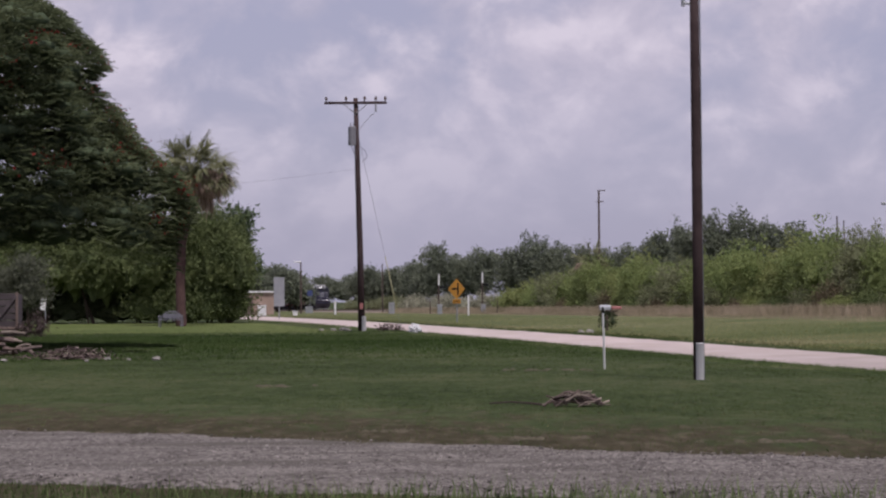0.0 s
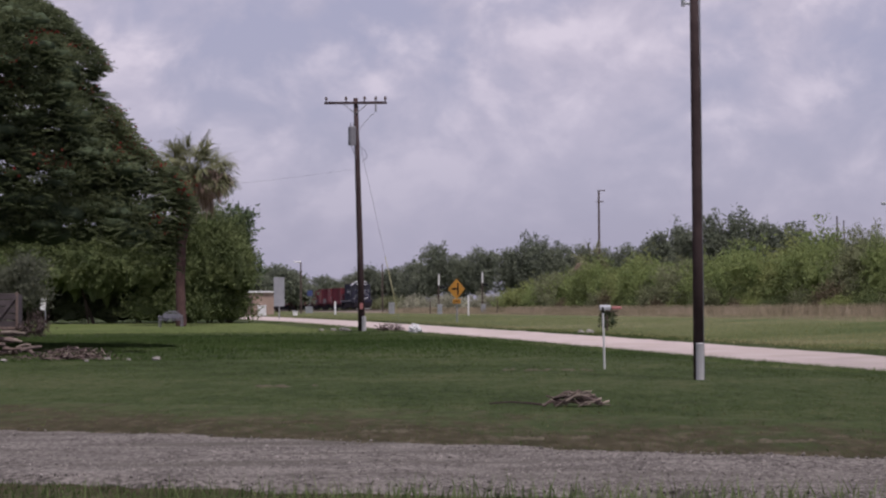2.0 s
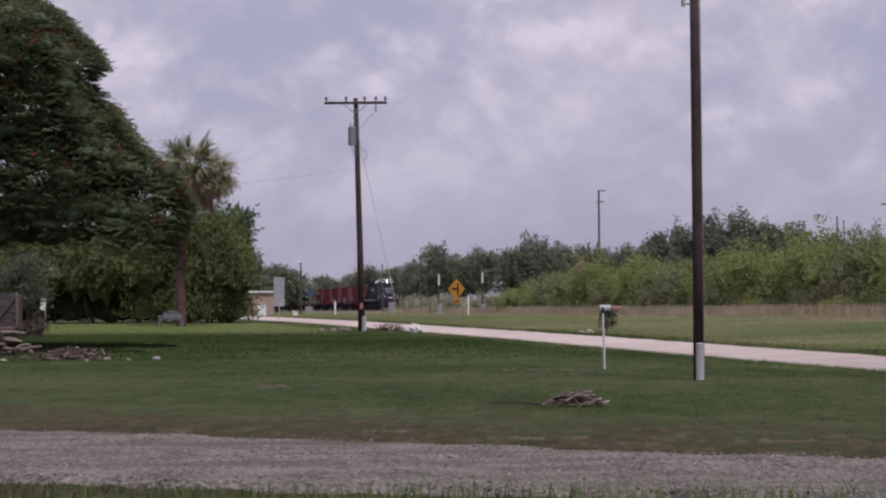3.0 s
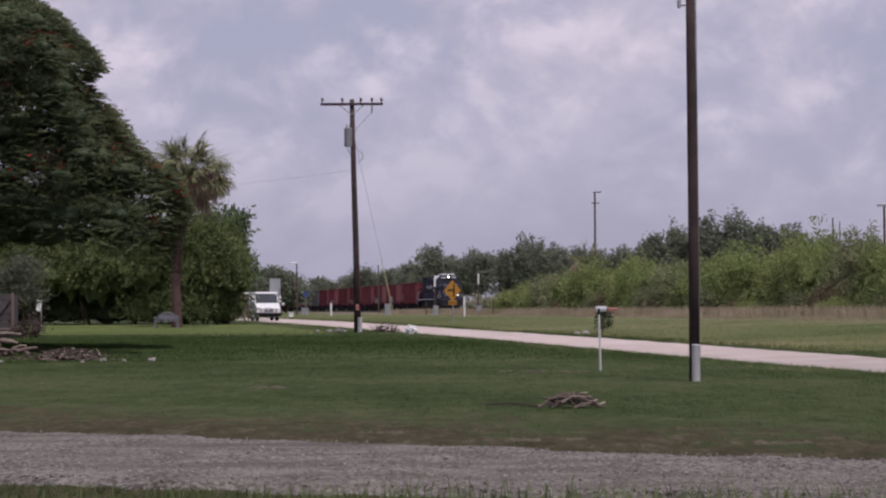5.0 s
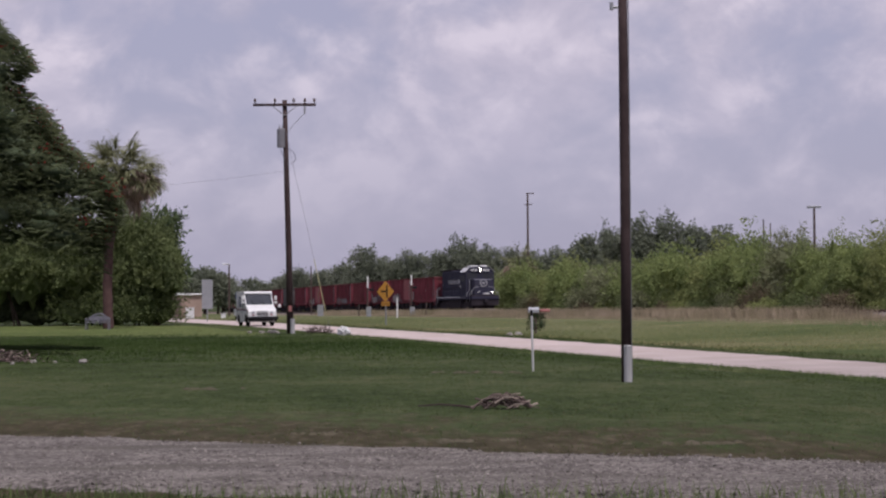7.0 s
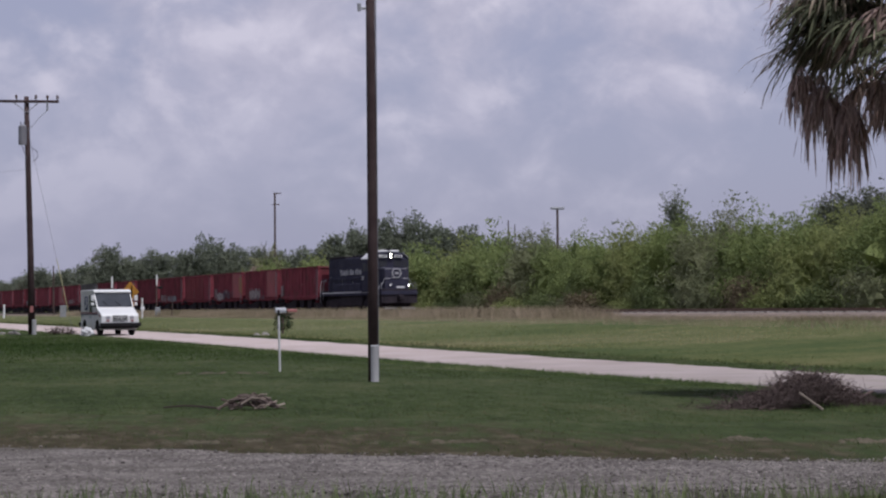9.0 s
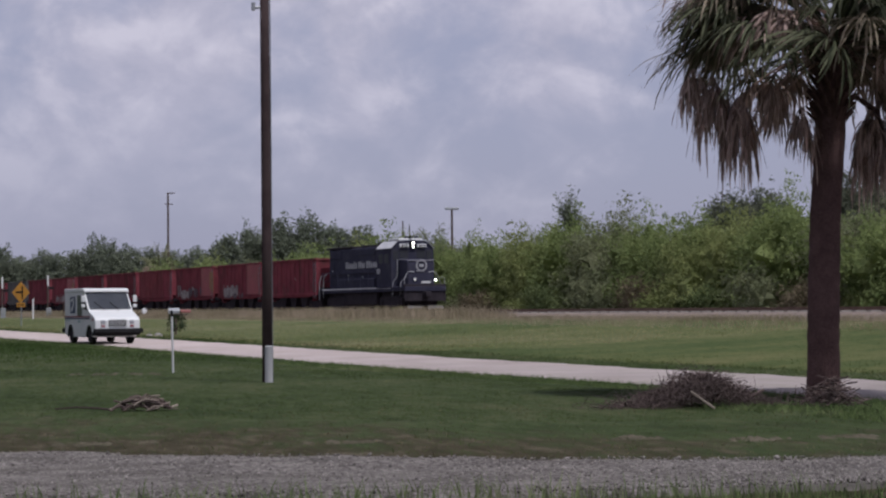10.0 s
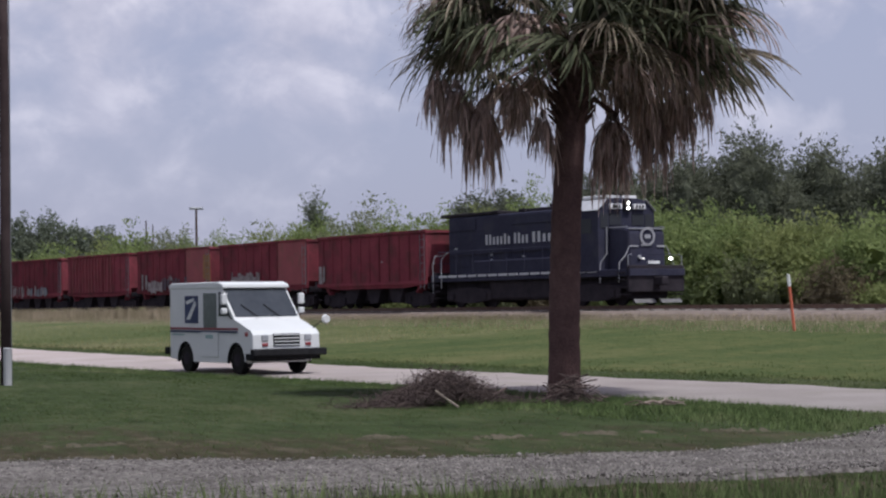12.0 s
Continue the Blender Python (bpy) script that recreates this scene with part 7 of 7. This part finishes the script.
def off_paving_all(x, y, slack=0.0):
    ok = np.abs(x - (ROAD_X - ROAD_SLOPE * (y - ROAD_Y))) * 0.97 > 2.65 + road_flare(y) - slack
    for px, py, h in DRIVE_FINE:
        ok &= (x - px) ** 2 + (y - py) ** 2 > (h - 0.12 - slack) ** 2
    return ok


def meadow(name, count, pick, height, mat, seed, label, lean=0.35, wide=0.012, patch=0.0, slack=0.0, worn=False, bent=False):
    def area(g, n):
        x, y = pick(g, n)
        k = off_paving_all(x, y, slack)
        if worn:
            # the lawn thins out towards the driveway
            d = np.full(len(x), 99.0)
            for px, py, h in DRIVE_FINE:
                d = np.minimum(d, np.hypot(x - px, y - py) - h)
            k &= g.random(len(x)) < np.clip(-0.05 + (d - 0.8) / 7.5 + 0.22 * np.sin(x * 1.3) * np.sin(y * 1.7), 0.03, 1.0)
        return x[k], y[k]
    return grass(name, count, area, height, mat, seed, None, lean, wide, label, patch, bent)


def by_road(lo, hi, y0, y1, power=1.0):
    def pick(g, n):
        y = y0 * (y1 / y0) ** g.random(n)
        return ROAD_X - ROAD_SLOPE * (y - ROAD_Y) + lo + (hi - lo) * g.random(n) ** power, y
    return pick


def by_rail(s0, s1, w0, w1, power=1.0):
    def pick(g, n):
        s, w = g.uniform(s0, s1, n), w1 + (w0 - w1) * g.random(n) ** power
        return RAIL_X + RU.x * s + RN.x * w, RAIL_Y + RU.y * s + RN.y * w
    return pick


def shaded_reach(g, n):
    """Long grass beyond the mown lawn, dark for the tree's shade, thinning out towards the road."""
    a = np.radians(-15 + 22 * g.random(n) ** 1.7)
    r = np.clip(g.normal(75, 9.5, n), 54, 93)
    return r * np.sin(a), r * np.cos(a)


meadow("grass_near", 36000, in_wedge(12.6, 17.5, -15, 36, 0.9), 0.065, M_BLADE_ROUGH, 1, "fresh green grass before the driveway", 0.5, 0.006, bent=True)
meadow("grass_stems", 5200, in_wedge(12.6, 15.4, -14, 36, 0.9), 0.23, M_BLADE_FRESH, 12, "tall thin grass stems before the driveway", 0.35, 0.005, slack=0.5, bent=True)
meadow("grass_lawn", 330000, in_wedge(17.5, 62, -15, 36, 0.8), 0.024, M_BLADE, 2, "short mown lawn grass", 2.2, 0.010, worn=True)
meadow("grass_worn", 26000, in_wedge(17, 34, -15, 34, 1.0), 0.06, M_BLADE_ROUGH, 3, "scattered tufts in the worn strip", 0.9, 0.007, 1.3)
meadow("grass_withered", 15000, in_wedge(17, 30, -15, 34, 1.0), 0.045, M_BLADE_STRAW, 31, "withered straw-coloured tufts in the worn strip", 1.1, 0.007, 1.7)
meadow("grass_rough", 80000, in_wedge(38, 105, -15, 14, 0.6), 0.042, M_BLADE_ROUGH, 4, "longer rough grass before the road", 2.0, 0.022)
meadow("grass_long", 95000, shaded_reach, 0.085, M_BLADE_LONG, 13, "long grass before the hedge, dark in place of shade", 0.5, 0.018)
meadow("grass_verge", 36000, by_road(-4.2, -2.5, 18, 130), 0.095, M_BLADE_FRESH, 5, "ragged grass along the road's edge", 0.5, 0.010, 0.0, 0.3)
meadow("grass_point", 16000, by_road(-7.5, -2.6, 19.2, 27), 0.10, M_BLADE_FRESH, 51, "rank fresh grass on the lawn between road and driveway", 0.6, 0.010, 0.6, 0.15)
meadow("grass_verge_far", 30000, by_road(2.4, 4.4, 24, 160), 0.075, M_BLADE_ROUGH, 6, "ragged grass along the road's far edge", 1.2, 0.014, 0.0, 0.2)
meadow("grass_field", 70000, by_road(4.0, 17.0, 30, 170), 0.075, M_BLADE_FIELD, 7, "rough meadow grass between road and railway", 0.5, 0.03)
meadow("grass_lit", 9000, in_wedge(92, 124, -19, -3.2), 0.08, M_BLADE_FIELD, 11, "mown grass before the hedge, paler blades for sunlight", 1.2, 0.02)
meadow("grass_hay", 52000, by_road(3.6, 17.5, 60, 190), 0.10, M_BLADE_HAY, 14, "pale ripening grass in the far meadow", 0.8, 0.035)
meadow("grass_tall", 50000, by_rail(29, 185, -6.5, -2.6, 1.4), 0.66, M_BLADE_DRY, 15, "tall seeding grass that hides the rails", 0.4, 0.016)
meadow("grass_dry", 100000, by_rail(-45, 170, -11.5, -2.7, 2.0), 0.23, M_BLADE_DRY, 8, "tall dry seeding grass along the railway", 0.5, 0.011)


def pale_patch(x, y, rx, ry, seed):
    """Crumbs of bare sandy soil that show between the tufts."""
    g = random.Random(seed)
    v, f, n = [], [], 9
    for _ in range(16):
        cx, cy, r = x + g.gauss(0, 0.55) * rx, y + g.gauss(0, 0.6) * ry, g.uniform(0.12, 0.34) * min(rx, 0.6)
        o = len(v)
        v.append((cx, cy, gz(cx, cy) + 0.034))
        for k in range(n):
            a, q = 2 * math.pi * k / n, r * g.uniform(0.45, 1.2)
            v.append((cx + q * math.cos(a), cy + 1.5 * q * math.sin(a), gz(cx, cy) - 0.004))
        f += [(o, o + 1 + k, o + 1 + (k + 1) % n) for k in range(n)]
    return tagged(new("bare_patch", raw_mesh("bare_patch", np.array(v), np.array(f), M_SAND)), "bare pale sandy patch worn in the lawn", "bare ground", kind="structure")


M_SAND = material("pale_sandy_soil", (0.045, 0.041, 0.026), (0.115, 0.10, 0.074), 2.0, 22, 0.95, bump=0.5)
for i, (x, y, rx, ry) in enumerate(((7.1, 20.9, 0.45, 0.2), (8.2, 20.3, 0.4, 0.25), (9.6, 20.2, 0.5, 0.18), (3.7, 21.4, 0.5, 0.16), (2.3, 44.0, 0.9, 0.5), (-0.6, 23.6, 0.3, 0.15), (-3.2, 36.6, 0.5, 0.3), (1.0, 22.0, 0.5, 0.2), (11.2, 19.9, 0.4, 0.2), (-11.0, 54.6, 2.6, 0.9), (-13.4, 57.2, 1.6, 0.8))):
    pale_patch(x, y, rx, ry, i * 1.7)


def pebbles(count, seed):
    """Loose stones lying on the gravel driveway."""
    g = np.random.default_rng(seed)
    a = np.array(DRIVE_FINE)
    lo, hi = 14, len(a) - 6
    k = g.integers(lo, hi, count)
    f = g.random((count, 1))
    c = a[k] * (1 - f) + a[k + 1] * f
    d = a[k + 1, :2] - a[k, :2]
    d /= np.linalg.norm(d, axis=1)[:, None]
    q = g.uniform(-0.94, 0.92, count) * c[:, 2]
    x, y = c[:, 0] - d[:, 1] * q, c[:, 1] + d[:, 0] * q
    r = 0.0110 * g.lognormal(0, 0.4, count)
    p = np.stack([x, y, [gz(i, j) + 0.073 + 0.02 * noise.noise(Vector((i * 0.8, j * 0.8, 5))) for i, j in zip(x, y)]], 1)
    # stones are swept out of the wheel ruts
    keep = np.array([noise.noise(Vector((u * 0.22, v * 3.1, 4))) < 0.12 + 0.5 * w for u, v, w in zip(x - 0.4 * y, q, g.random(count))])
    p, r = p[keep], r[keep]
    count = len(p)
    ax = unit(g, count) * r[:, None]
    bx = np.cross(ax, unit(g, count))
    bx = bx / (np.linalg.norm(bx, axis=1)[:, None] + 1e-9) * r[:, None] * 0.8
    cx = np.cross(ax, bx) / (r[:, None] + 1e-9) * 0.9
    v = np.stack([p + ax, p - ax, p + bx, p - bx, p + cx, p - cx], 1)
    o = np.arange(count)[:, None] * 6
    f = np.vstack([o + np.array(t) for t in ((0, 2, 4), (2, 1, 4), (1, 3, 4), (3, 0, 4), (2, 0, 5), (1, 2, 5), (3, 1, 5), (0, 3, 5))])
    return tagged(new("gravel_stones", raw_mesh("gravel_stones", v.reshape(-1, 3), f, M_STONE)), "loose grey gravel stones on the driveway", "gravel", kind="stuff")


pebbles(17000, 6)


# ---- what moves ----
def motions():
    v = 24.515
    turn = math.degrees(RAIL_A) + 180
    def place(s):
        p = Vector((RAIL_X, RAIL_Y)) + RU * s
        tilt = math.degrees(math.atan(0.0037)) if s > 0 else 0.0
        return pose(p.x, p.y, rail_z(s), tilt, 0, turn)
    for ob, off in [(loco, 5.45)] + [(c, 19.24 + 12.05 * i) for i, c in enumerate(CARS)]:
        walk(ob, [(t, place(v * (12.0 - t) + off)) for t in (0.0, 3.0, 6.0, 9.0, 10.5, 12.0)])
    # the truck: distance ahead of its front, on the near lane
    rows = []
    h = Vector((ROAD_SLOPE, -1)).normalized()
    for t, y in TRUCK:
        f = Vector((road_x(y) - 1.6, y)) - h * 2.2
        z = (gz(f.x, f.y) + gz(f.x + h.x * 2, f.y + h.y * 2)) / 2 + 0.035
        rows.append((t, pose(f.x, f.y, z, 0, 0, math.degrees(math.atan2(h.y, h.x)) - 90)))
    walk(truck, rows)


TRUCK = [(0.0, 194.0), (2.5, 167.5), (5.0, 140.7), (5.5, 135.3), (6.0, 129.6), (6.5, 123.4), (6.7, 120.9), (7.5, 110.6), (8.5, 96.8), (9.0, 89.4), (9.5, 81.6), (10.0, 73.5), (10.5, 65.3), (11.0, 57.8), (11.5, 50.2), (12.0, 42.0)]
motions()
